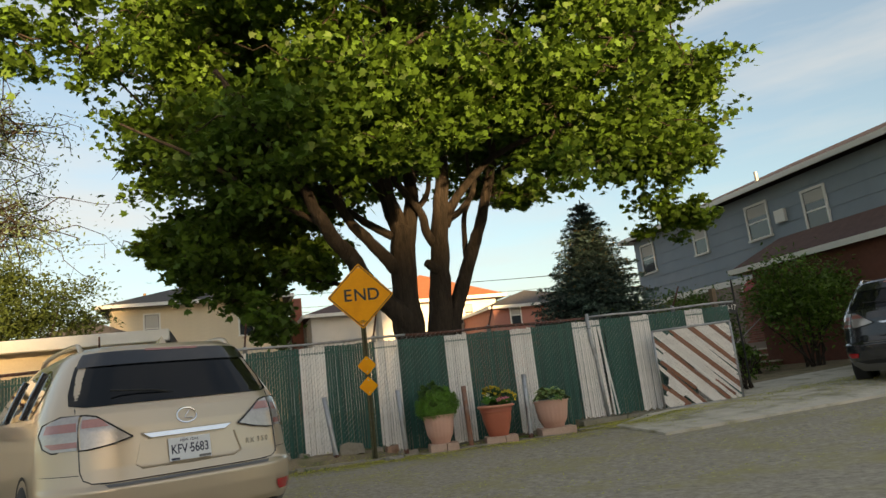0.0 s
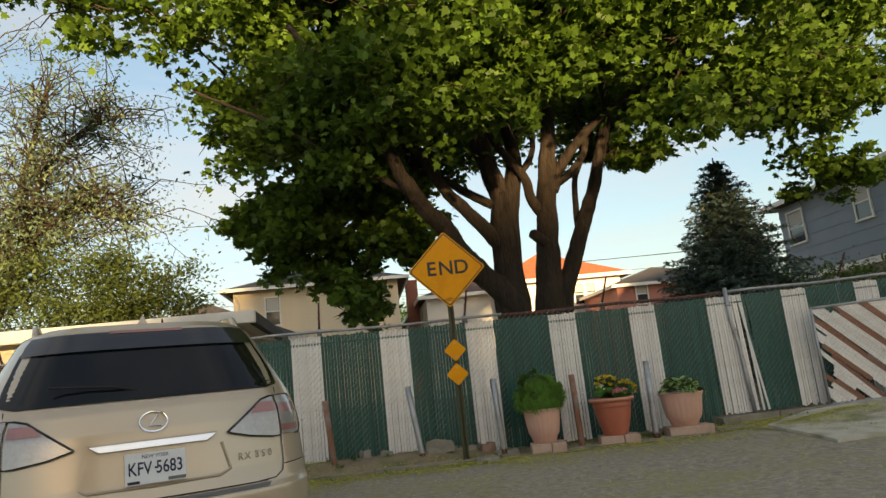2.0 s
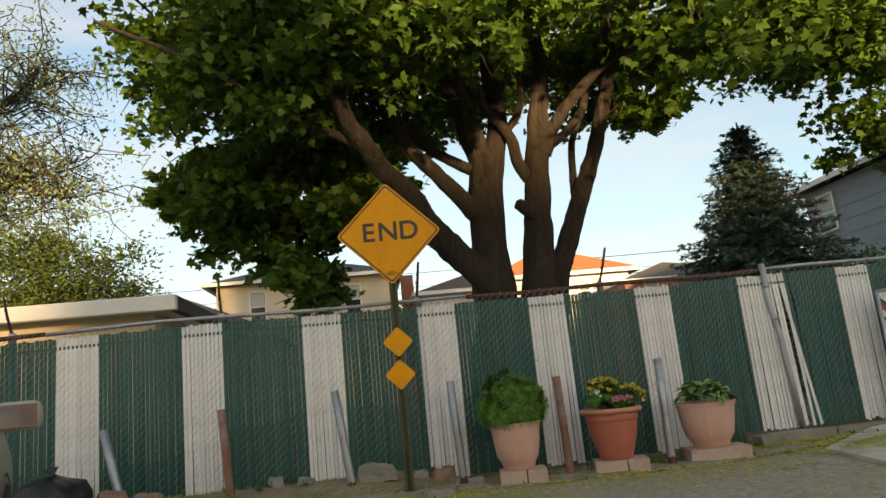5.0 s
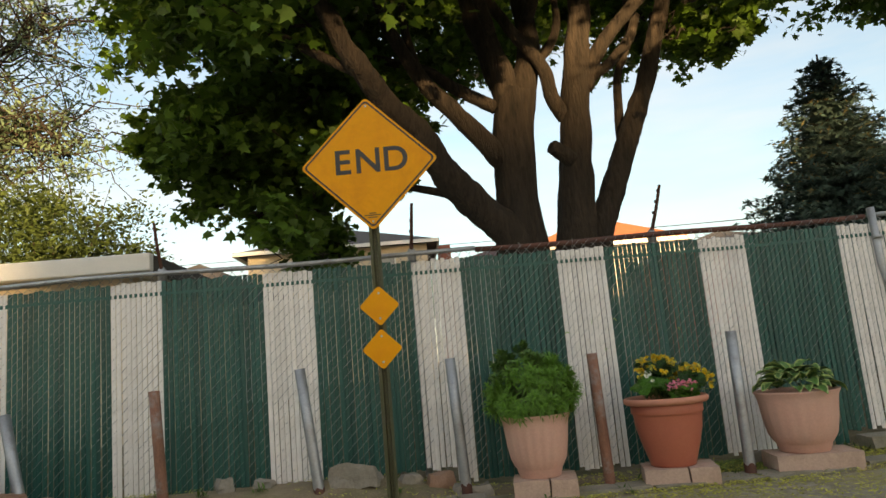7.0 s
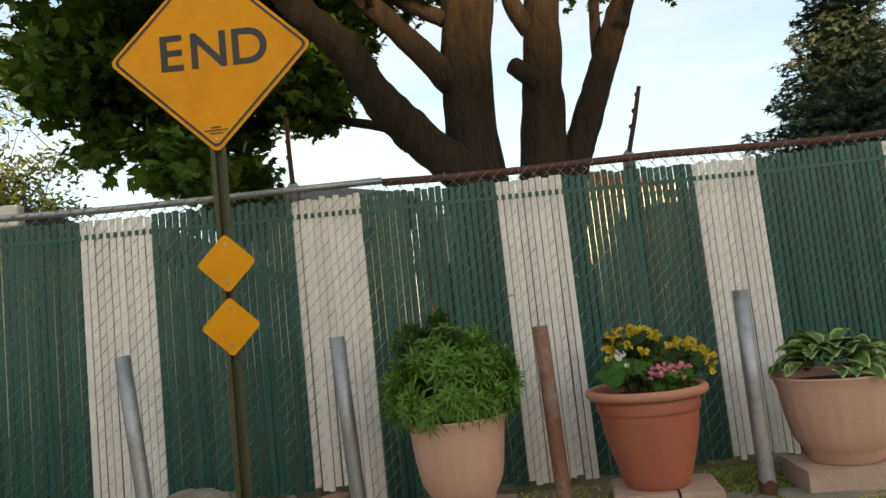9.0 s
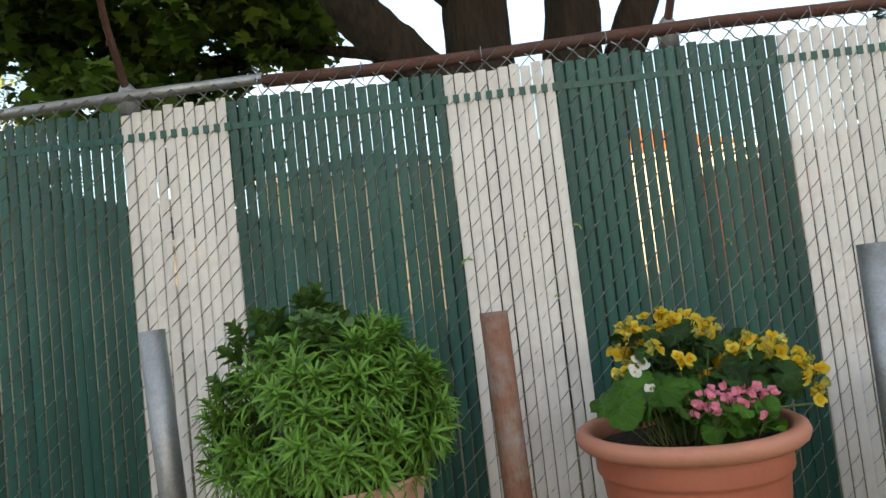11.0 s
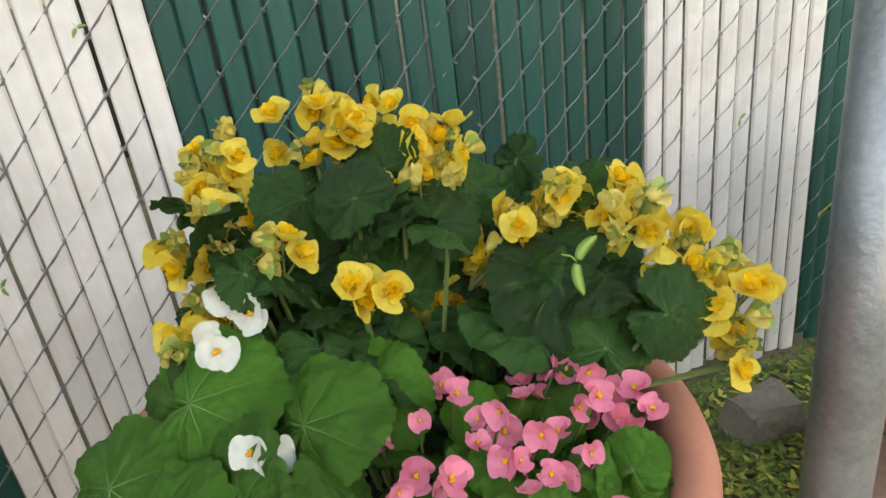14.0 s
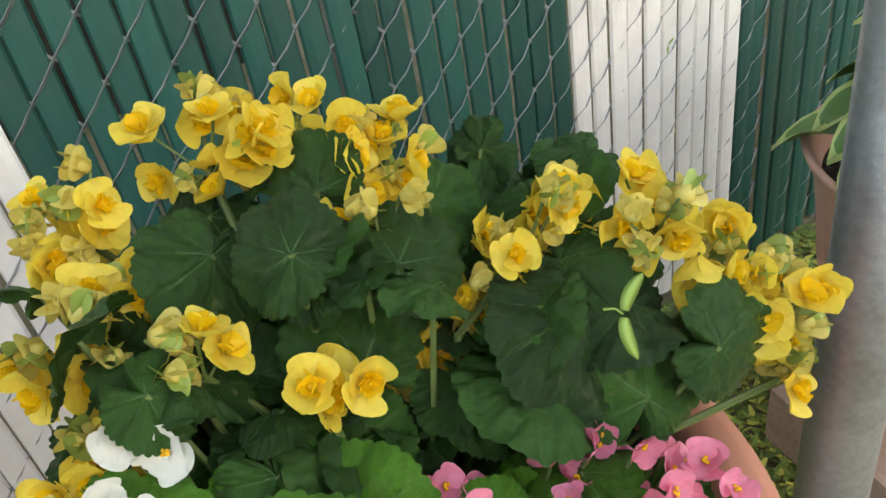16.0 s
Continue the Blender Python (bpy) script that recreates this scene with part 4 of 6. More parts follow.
# hanging foliage low on the left, and inner shade
for c, r, n in (((3.0, 18.0, 6.2), (1.4, 1.0, 0.8), 600), ((4.4, 18.4, 6.8), (1.4, 1.0, 0.8), 600), ((7.6, 17.6, 7.4), (1.3, 1.0, 0.8), 500), ((8.6, 16.6, 6.9), (1.2, 1.0, 0.8), 450),
                ((11.6, 15.4, 5.0), (1.1, 1.0, 1.0), 450), ((11.9, 15.0, 4.4), (0.7, 0.7, 0.6), 260), ((3.2, 12.6, 6.4), (1.3, 1.0, 0.9), 500), ((4.6, 12.3, 5.9), (1.0, 0.8, 0.8), 420),
                ((4.3, 12.8, 5.6), (0.5, 0.5, 0.6), 150), ((2.2, 12.6, 5.9), (1.2, 0.8, 0.9), 420), ((5.8, 12.5, 6.6), (1.1, 0.8, 0.8), 420), ((7.2, 12.6, 6.5), (1.2, 0.8, 0.8), 420),
                ((3.6, 12.4, 5.3), (0.8, 0.6, 0.6), 260), ((1.0, 12.9, 6.4), (1.3, 0.9, 0.9), 420), ((8.8, 12.9, 6.0), (1.2, 0.9, 0.9), 420), ((10.2, 13.4, 5.6), (1.1, 0.9, 0.9), 400),
                ((5.0, 13.6, 7.4), (2.2, 1.0, 1.0), 700), ((2.6, 13.8, 7.6), (2.0, 1.0, 1.0), 700), ((7.6, 13.8, 7.4), (2.0, 1.0, 1.0), 700), ((4.5, 15.5, 9.5), (3.0, 1.6, 1.6), 900),
                ((0.2, 15.5, 7.0), (1.6, 1.2, 1.2), 600), ((9.5, 15.5, 7.2), (1.8, 1.3, 1.2), 600), ((-0.4, 15.4, 9.6), (1.6, 1.4, 1.2), 600),
                ((4.8, 18.6, 7.8), (2.4, 1.2, 1.2), 800), ((2.0, 18.2, 6.4), (1.6, 1.0, 1.2), 600), ((7.4, 18.4, 8.2), (1.8, 1.0, 1.2), 600)):
    BOUGHS.append((c, r, n))
for c in ((7.0, 15.4, 5.2), (7.7, 15.2, 5.3), (6.9, 16.0, 5.7)):
    BOUGHS.append((c, (0.6, 0.6, 0.4), 200))
for c in ((-3.4, 14.2, 8.4), (-2.3, 14.4, 9.2), (-4.6, 14.0, 9.4), (-3.2, 14.2, 10.6), (-1.6, 14.6, 8.2)):
    BOUGHS.append((c, (1.2, 1.0, 0.9), 360))

build_maple()
# ---- other trees and shrubs ----


NEEDLE = ((0, -0.5), (0.07, -0.1), (0.22, 0.05), (0.06, 0.15), (0.0, 0.55), (-0.06, 0.15), (-0.22, 0.05), (-0.07, -0.1))


def build_spruce():
    tree = thing("spruce_tree", pose(9.95, 17.0, 0.1), "blue-green spruce tree with pale brown new tips", "tree")
    H, R = 5.5, 2.7
    bm = bmesh.new()
    tube(bm, [(0, 0, -0.1), (0, 0, H * 0.5), (0, 0, H)], [0.16, 0.09, 0.015], 10)
    part("trunk", bm, M_BARK, tree, smooth=True)
    rnd = random.Random(12)
    rng = np.random.default_rng(5)
    old, young = Leaves(3), Leaves(4)
    bm = bmesh.new()
    tier = 0
    z = 0.5
    while z < H - 0.15:
        t = z / H
        rad = R * (1 - t) ** 0.82 + 0.08
        n = int(9 + 6 * (1 - t))
        for k in range(n):
            az = 2 * math.pi * (k + 0.5 * (tier % 2)) / n + rnd.uniform(-0.2, 0.2)
            L = rad * rnd.uniform(0.75, 1.12)
            d = Vector((math.cos(az), math.sin(az), 0))
            sd = Vector((-math.sin(az), math.cos(az), 0))
            pts = [Vector((0, 0, z)) + d * (L * s) + Vector((0, 0, L * (0.10 * s - 0.38 * s * s + 0.22 * s ** 3))) for s in (0, 0.33, 0.66, 1.0)]
            tube(bm, pts, [0.022, 0.016, 0.010, 0.004], 4)
            cs, ys = [], []
            for s in np.linspace(0.18, 1.0, max(4, int(L / 0.085))):
                i = min(2, int(s * 3))
                p = pts[i].lerp(pts[i + 1], s * 3 - i)
                wid = 0.34 * L * (1.05 - s) + 0.05
                for q in np.arange(-wid, wid + 0.01, 0.10):
                    c = p + sd * float(q) + Vector((rnd.gauss(0, 0.02), rnd.gauss(0, 0.02), -abs(q) * 0.35 + rnd.gauss(0, 0.02)))
                    cs.append(c)
                    if t > 0.5 and s > 0.72 and rnd.random() < 0.55:
                        ys.append(c + Vector((0, 0, 0.03)))
            old.add(np.array([tuple(c) for c in cs for _ in range(2)]) + rng.normal(0, 0.02, (2 * len(cs), 3)), 0.19, NEEDLE, droop=0.15, spread=0.5)
            if ys:
                young.add(np.array([tuple(c) for c in ys]), 0.15, NEEDLE, droop=-0.2, spread=0.5)
        z += 0.185
        tier += 1
    part("branch_mass", bm, M_BARK, tree, kind="stuff")
    old.link("needles", M_NEEDLE, tree)
    young.link("tip_growth", M_NEEDLE_NEW, tree)


build_spruce()


def build_left_tree():
    """Thin, bare-limbed tree with pale narrow leaves."""
    tree = thing("willow_tree", pose(0, 0, 0), "sparse tree with crooked limbs and pale narrow leaves", "tree")
    rnd = random.Random(9)
    Y = 21.5
    limbs = (([(-9.0, Y, 0), (-8.7, Y, 2.2), (-8.3, Y, 3.6)], 0.34, 0.26), ([(-8.3, Y, 3.4), (-8.9, Y, 5.0), (-9.3, Y, 7.5), (-9.2, Y, 11)], 0.24, 0.08),
             ([(-8.3, Y, 3.5), (-7.6, Y, 5.0), (-6.9, Y, 6.2), (-5.8, Y, 6.7), (-4.6, Y, 6.3)], 0.20, 0.04), ([(-8.3, Y, 3.5), (-8.2, Y + 0.5, 5.5), (-7.6, Y + 0.5, 8), (-6.8, Y, 10.5)], 0.16, 0.05),
             ([(-8.9, Y, 5.0), (-10.2, Y, 6.5), (-11.5, Y, 8.5)], 0.15, 0.05), ([(-7.4, Y, 5.3), (-7.0, Y - 0.4, 7), (-6.0, Y - 0.4, 8.6), (-4.8, Y, 9.4)], 0.10, 0.03))
    leaves = Leaves(14)
    twigs = bmesh.new()
    for pts, r0, r1 in limbs:
        bm = bmesh.new()
        path = limb(bm, pts, r0, r1, 10)
        part("limb", bm, M_BARK, tree, smooth=True)
        for p in path[4:]:
            for k in range(4):
                e = p + Vector((rnd.gauss(0.3, 1.1), rnd.gauss(0, 0.9), rnd.gauss(0.3, 0.8)))
                w = wander(p, e, 5, 0.12, rnd, 0.2)
                w.append(w[-1] + Vector((rnd.gauss(0, 0.2), 0, -rnd.uniform(0.1, 0.5))))
                tube(twigs, w, [0.02 * (1 - i / 7) + 0.004 for i in range(7)], 4)
                c = np.array([tuple(q) for q in w[1:] for _ in range(6)])
                leaves.add(c + leaves.rng.normal(0, 0.20, c.shape), 0.12, OVAL, droop=0.9, spread=0.7)
    for k in range(16):
        c = (rnd.uniform(-9.5, -4.2), Y + rnd.uniform(-1, 1), rnd.uniform(3.2, 6.4))
        leaves.cloud(c, (0.9, 0.7, 0.6), 110, 0.14, OVAL, clumps=8, droop=0.9, spread=0.7)
    part("twig_mass", twigs, M_BARK, tree, kind="stuff")
    leaves.link("crown", M_LEAF_PALE, tree)


build_left_tree()


def build_shrub(name, label, c, r, n, size, mat, seed, clumps=40, shape=OVAL):
    s = thing(name, pose(c[0], c[1], ground_z(c[0], c[1])), label, "shrub")
    rnd = random.Random(seed)
    bm = bmesh.new()
    for k in range(14):
        e = (rnd.uniform(-0.8, 0.8) * r[0], rnd.uniform(-0.8, 0.8) * r[1], c[2] + rnd.uniform(-0.3, 0.9) * r[2])
        tube(bm, wander((rnd.uniform(-0.2, 0.2), rnd.uniform(-0.2, 0.2), 0), e, 5, 0.06, rnd), [0.03, 0.025, 0.02, 0.015, 0.01, 0.005], 5)
    part("stem_mass", bm, M_BARK, s, kind="stuff")
    lv = Leaves(seed)
    lv.cloud((0, 0, c[2]), r, n, size, shape, clumps=clumps, hollow=0.3, droop=0.6, spread=0.6)
    lv.link("leaves", mat, s)


build_shrub("bush", "dark overgrown bush behind the garage", (-4.8, 20.6, 3.9), (2.8, 1.0, 1.3), 15000, 0.12, M_LEAF_DARK, 41, 60)
build_shrub("bush", "dark overgrown bush behind the fence", (-9.0, 20.6, 3.9), (2.2, 1.0, 1.6), 9000, 0.12, M_LEAF_DARK, 44, 60)
build_shrub("bush", "large leafy green bush beside the house steps", (14.2, 14.4, 1.75), (1.35, 1.3, 1.15), 9000, 0.12, M_LEAF, 42, 80)
build_shrub("hedge", "clipped green hedge behind the fence", (13.6, 18.2, 1.7), (2.2, 1.0, 0.9), 7000, 0.10, M_LEAF, 43, 80)
build_shrub("hedge", "leafy green hedge behind the fence", (11.4, 16.2, 1.5), (2.6, 0.8, 0.6), 6000, 0.10, M_LEAF, 45, 80)
build_shrub("vine", "leafy vine climbing the gate post", (10.45, 12.55, 0.75), (0.22, 0.2, 0.65), 1300, 0.08, M_LEAF, 46, 26, LOBES)
build_shrub("bush", "small round garden bush beside the steps", (13.0, 15.2, 0.3), (0.8, 0.5, 0.3), 1500, 0.09, M_LEAF, 47, 20)


def build_far_trees():
    for x, y, h, seed in ((-3.2, 62, 8.5, 61), (7.0, 70, 9.5, 62), (1.8, 66, 8.0, 63), (33, 40, 11.5, 64), (24, 60, 9, 65), (-16, 55, 9, 66), (-26, 48, 11, 67)):
        t = thing("tree", pose(x, y, 0), "distant green tree between the houses", "tree")
        bm = bmesh.new()
        tube(bm, [(0, 0, 0), (0.1, 0, h * 0.5), (0, 0, h * 0.8)], [0.25, 0.18, 0.08], 8)
        part("trunk", bm, M_BARK, t)
        lv = Leaves(seed)
        lv.cloud((0, 0, h * 0.68), (h * 0.28, h * 0.28, h * 0.27), 2600, 0.42, OVAL, clumps=40, hollow=0.3)
        lv.link("crown", M_LEAF, t)


build_far_trees()


# ---- unseen houses and tree added behind the walker to shade fence and maple ----
def build_shade_blockers():
    # added houses: ridge heights set the shadow edge on fence, garage and trunk
    for x0, x1, eaves, ridge in ((-44, -19.5, 5.4, 8.2), (-19, 4.0, 5.4, 8.5), (4.6, 24, 7.4, 10.6), (24.5, 46, 5.4, 8.2)):
        h = thing("house", pose(0, 0, 0), "unseen brick house added behind the walker to block the low sun", "house")
        part("wall", boxed(x0, x1, -44, -34, -0.2, eaves), M_BRICK, h)
        hip_roof(x0, x1, -44, -34, eaves + 0.05, ridge - eaves, over=0.3, inset=0.8, mat=M_ROOF_GREY, parent=h)
        for k in range(int((x1 - x0) / 3)):
            for z in ((1.0, 3.6, 5.7) if eaves > 7 else (1.0, 3.6)):
                window(h, pose(x0 + 1.5 + 3 * k, -33.99, z, 0, 0, 180), 0.9, 1.4)
    # added out of view: its crown keeps low sun off the maple's left boughs
    for x, seed, hh in ((4.0, 73, 10.3),):
        t = thing("shade_tree", pose(x, -11, -0.1), "unseen leafy tree added behind the walker to shade the maple", "tree")
        bm = bmesh.new()
        tube(bm, [(0, 0, 0), (0.15, 0, hh * 0.4), (0, 0.1, hh * 0.8)], [0.28, 0.22, 0.08], 10)
        part("trunk", bm, M_BARK, t)
        lv = Leaves(seed)
        for k in range(16):
            a = k * 2.4
            lv.cloud((2.5 * math.cos(a) * ((k % 4) / 3), 2.2 * math.sin(a) * ((k % 4) / 3), hh * (0.5 + 0.03 * k)), (1.3, 1.3, 0.9), 600, 0.30, OVAL, clumps=20, hollow=0.3)
        lv.link("crown", M_LEAF, t)


build_shade_blockers()
# ---- cars ----
M_CHAMPAGNE = material("champagne_paint", (0.56, 0.45, 0.33), 0.32, metal=0.45, vary=0.03, scale=2, fine=400, bump=0.0, coat=0.8)
M_DARK_PAINT = material("black_paint_car", (0.018, 0.02, 0.026), 0.25, metal=0.2, vary=0.05, bump=0.0, coat=1.0)
M_CAR_GLASS = material("tinted_glass", (0.008, 0.009, 0.011), 0.03, vary=0.05, bump=0.0, spec=0.35)
M_CHROME = material("chrome", (0.75, 0.75, 0.76), 0.12, metal=1.0, vary=0.03, bump=0.0)
M_RUBBER = material("rubber", (0.018, 0.018, 0.018), 0.8, vary=0.15, bump=0.1)
M_LAMP_CLEAR = material("lamp_clear", (0.42, 0.38, 0.36), 0.12, metal=0.35, vary=0.1, scale=30, bump=0.1, coat=1.0)
M_LAMP_RED = material("lamp_red", (0.40, 0.17, 0.15), 0.12, metal=0.2, vary=0.1, bump=0.05, coat=1.0)
M_REFLECTOR = material("reflector", (0.5, 0.01, 0.015), 0.2, vary=0.1, bump=0.05, coat=0.8)
M_GREY_PLASTIC = material("grey_plastic", (0.13, 0.13, 0.13), 0.6, vary=0.1, bump=0.1)
M_PLATE = material("plate_white", (0.72, 0.73, 0.74), 0.4, vary=0.05, bump=0.02)
M_PLATE_YELLOW = material("plate_yellow", (0.75, 0.42, 0.03), 0.4, vary=0.05, bump=0.02)
M_NAVY = material("plate_navy", (0.01, 0.014, 0.045), 0.5, vary=0.05, bump=0.0)

# height, half width, rear, front
SLICES = ((0.26, 0.80, 0.20, 4.5), (0.36, 0.885, 0.07, 4.66), (0.46, 0.925, 0.015, 4.72), (0.58, 0.94, 0.0, 4.74), (0.675, 0.942, 0.0, 4.74), (0.705, 0.942, 0.03, 4.72), (0.80, 0.938, 0.06, 4.68),
          (0.95, 0.93, 0.085, 4.5), (1.05, 0.918, 0.10, 4.2), (1.15, 0.895, 0.13, 3.75), (1.22, 0.868, 0.175, 3.5), (1.35, 0.81, 0.265, 3.22), (1.48, 0.745, 0.355, 2.9), (1.56, 0.70, 0.40, 2.65),
          (1.60, 0.665, 0.42, 2.5), (1.63, 0.60, 0.47, 2.35), (1.645, 0.48, 0.62, 2.1))


def slice_at(z, wide=1.0):
    s = SLICES
    if z <= s[0][0]:
        return s[0][1:]
    for a, b in zip(s, s[1:]):
        if z <= b[0]:
            t = (z - a[0]) / (b[0] - a[0])
            return tuple(a[k] + (b[k] - a[k]) * t for k in (1, 2, 3))
    return s[-1][1:]


NEXP = 3.6


def rear(u, z, off=0.0):
    w, r, f = slice_at(z)
    q = min(0.9995, abs(u) / w)
    L = (f - r) / 2
    # corner rounding is kept to the last half metre
    d = 0.55 * (1 - (1 - q ** NEXP) ** (1 / 2.2))
    return Vector((u, r + d - off, z))


def side(v, z, s, off=0.0):
    w, r, f = slice_at(z)
    d = max(0.0, min(1.0, (v - r) / 0.55))
    k = (1 - (1 - d) ** 2.2) ** (1 / NEXP) if d < 1 else 1.0
    return Vector((s * (w * k + off), v, z))


def patch(fn, rows, mat, parent, name, label="", smooth=True):
    """A skin on the body: rows of (a0, a1, z) joined by fn(a, z)."""
    bm = bmesh.new()
    grid = []
    for a0, a1, z in rows:
        grid.append([bm.verts.new(fn(a0 + (a1 - a0) * i / 14, z)) for i in range(15)])
    for g, h in zip(grid, grid[1:]):
        for i in range(14):
            bm.faces.new((g[i], g[i + 1], h[i + 1], h[i]))
    bmesh.ops.recalc_face_normals(bm, faces=bm.faces)
    return part(name, bm, mat, parent, label, smooth)


def refine(rows, n=4):
    out = []
    for a, b in zip(rows, rows[1:]):
        out += [tuple(a[k] + (b[k] - a[k]) * i / n for k in range(3)) for i in range(n)]
    return out + [rows[-1]]


def seam(pts, parent, mat, width=0.004, name="seam"):
    bm = bmesh.new()
    tube(bm, pts, width, 4)
    return part(name, bm, mat, parent)


def build_car(name, m, label, paint, plate_mat, big=False):
    car = thing(name, m, label, "car")
    bm = bmesh.new()
    zs = sorted({round(0.26 + 0.022 * i, 4) for i in range(63)} | {s[0] for s in SLICES})
    zs = [z for z in zs if z <= 1.645]
    rings = []
    for z in zs:
        w, r, f = slice_at(z)
        ring = []
        us = [-math.cos(math.pi * i / 40) for i in range(41)]
        for u in us:
            uu = math.copysign(abs(u) ** 0.55, u) * w * 0.9995
            ring.append(bm.verts.new(rear(uu, z)))
        for k in range(1, 12):
            v = r + 0.55 + (f - 0.5 - r - 0.55) * k / 12
            ring.append(bm.verts.new((w, v, z)))
        for i in range(21):
            a = math.pi * i / 20
            ring.append(bm.verts.new((w * math.copysign(abs(math.cos(a)) ** 0.6, math.cos(a)), f - 0.5 + 0.5 * math.sin(a) ** 0.7, z)))
        for k in range(11, 0, -1):
            v = r + 0.55 + (f - 0.5 - r - 0.55) * k / 12
            ring.append(bm.verts.new((-w, v, z)))
        rings.append(ring)
    n = len(rings[0])
    for a, b, z in zip(rings, rings[1:], zs):
        for i in range(n):
            f = bm.faces.new((a[i], a[(i + 1) % n], b[(i + 1) % n], b[i]))
            f.material_index = 1 if z < 0.40 else 0
    bm.faces.new(rings[-1])
    bm.faces.new(rings[0][::-1])
    me = finish("body", bm, paint, True)
    me.materials.append(M_GREY_PLASTIC)
    body = new("body", me)
    body.parent = car
    # rear window, with the dark spoiler band above it
    rw = refine([(-0.66, 0.66, 1.205), (-0.745, 0.745, 1.225), (-0.735, 0.735, 1.30), (-0.69, 0.69, 1.42), (-0.655, 0.655, 1.5)])
    patch(lambda a, z: rear(a, z, 0.007), rw, M_CAR_GLASS, car, "rear_window")
    patch(lambda a, z: rear(a, z, 0.022), refine([(-0.655, 0.655, 1.485), (-0.63, 0.63, 1.54), (-0.60, 0.60, 1.585)]), M_DARK_PAINT, car, "spoiler")
    patch(lambda a, z: rear(a, z, 0.026), [(-0.2, 0.2, 1.575), (-0.2, 0.2, 1.59)], M_LAMP_RED, car, "brake_light")
    bm = bmesh.new()
    tube(bm, [(0.0, 0.2, 1.24), (-0.2, 0.19, 1.28), (-0.5, 0.21, 1.30)], 0.007, 6)
    part("wiper", bm, M_RUBBER, car)
    # side glass
    for s in (-1, 1):
        patch(lambda a, z, s=s: side(a, z, s, 0.006), refine([(1.0, 3.35, 1.18), (0.93, 3.3, 1.22), (0.82, 3.05, 1.36), (0.85, 2.85, 1.45), (1.05, 2.68, 1.52)]), M_CAR_GLASS, car, "side_window")
        for v in (1.35, 2.35):
            bm = bmesh.new()
            tube(bm, [side(v, 1.18, s, 0.008), side(v - 0.02, 1.35, s, 0.008), side(v - 0.05, 1.52, s, 0.008)], 0.03, 6)
            part("pillar", bm, M_DARK_PAINT, car)
        # tail lamps: hatch part and wing part
        inner = refine([(0.66, 0.70, 0.935), (0.51, 0.705, 0.955), (0.385, 0.705, 0.985), (0.45, 0.705, 1.03), (0.53, 0.70, 1.085), (0.60, 0.685, 1.135), (0.66, 0.68, 1.15)], 3)
        lamp = patch(lambda a, z, s=s: rear(a * s, z, 0.012), inner, M_LAMP_CLEAR, car, "tail_light", "clear and pink tail lamp")
        patch(lambda a, z, s=s: rear(a * s, z, 0.015), refine([(0.53, 0.695, 1.07), (0.58, 0.685, 1.125)]), M_LAMP_RED, lamp, "lens")
        outer = refine([(0.725, 0.86, 0.935), (0.722, 0.895, 0.965), (0.718, 0.905, 1.05), (0.71, 0.885, 1.11), (0.695, 0.80, 1.155)], 3)
        lamp = patch(lambda a, z, s=s: rear(a * s, z, 0.012), outer, M_LAMP_CLEAR, car, "tail_light", "clear and pink tail lamp")
        patch(lambda a, z, s=s: rear(a * s, z, 0.015), refine([(0.725, 0.89, 1.055), (0.72, 0.87, 1.11)]), M_LAMP_RED, lamp, "lens")
        patch(lambda a, z, s=s: rear(a * s, z, 0.015), refine([(0.725, 0.86, 0.955), (0.725, 0.89, 0.99)]), M_LAMP_RED, lamp, "lens")
        seam([rear(s * a, z, 0.014) for a, z in ((0.385, 0.985), (0.51, 0.953), (0.66, 0.932), (0.86, 0.932), (0.898, 0.965), (0.908, 1.05), (0.885, 1.115), (0.80, 1.158), (0.66, 1.153), (0.60, 1.138), (0.53, 1.087), (0.45, 1.03), (0.385, 0.985))], car, M_DARK_PAINT, 0.006, "lamp_bezel")
        # reflector and its dark slot
        patch(lambda a, z, s=s: rear(a * s, z, 0.010), [(0.70, 0.82, 0.475), (0.68, 0.86, 0.51), (0.68, 0.86, 0.545)], M_REFLECTOR, car, "reflector")
        # wheels
        for v in (0.98, 3.72):
            wheel = new("wheel")
            wheel.parent = car
            wheel.matrix_local = pose(s * 0.84, v, 0.365, 0, 90, 0)
            bm = bmesh.new()
            lathe(bm, [(0.24, -0.11), (0.345, -0.11), (0.365, -0.08), (0.365, 0.08), (0.345, 0.11), (0.24, 0.11)], 40, cap=False)
            part("tyre", bm, M_RUBBER, wheel, smooth=True)
            bm = bmesh.new()
            lathe(bm, [(0.0, -0.05), (0.24, -0.09), (0.25, 0.09), (0.22, 0.07), (0.05, 0.085), (0.0, 0.085)], 30, cap=False)
            part("rim", bm, M_CHROME, wheel, smooth=True)
            bm = bmesh.new()
            pts = [side(v + 0.42 * math.cos(a), 0.365 + 0.42 * math.sin(a), s, 0.004) for a in (math.pi * i / 16 for i in range(17))]
            c = bm.verts.new(side(v, 0.365, s, 0.004))
            ring = [bm.verts.new(p) for p in pts]
            for p, q in zip(ring, ring[1:]):
                bm.faces.new((c, p, q))
            part("wheel_arch", bm, M_RUBBER, car)
        # door mirror
        mir = new("door_mirror")
        mir.parent = car
        mir.matrix_local = pose(s * 1.06, 3.0, 1.14)
        bm = bmesh.new()
        box(bm, -0.13, 0.13, -0.05, 0.12, -0.085, 0.085, 0.045)
        part("mirror_shell", bm, paint, mir, smooth=True)
        part("mirror_glass", boxed(-0.105, 0.105, -0.056, -0.051, -0.065, 0.065), M_CHROME, mir)
        bm = bmesh.new()
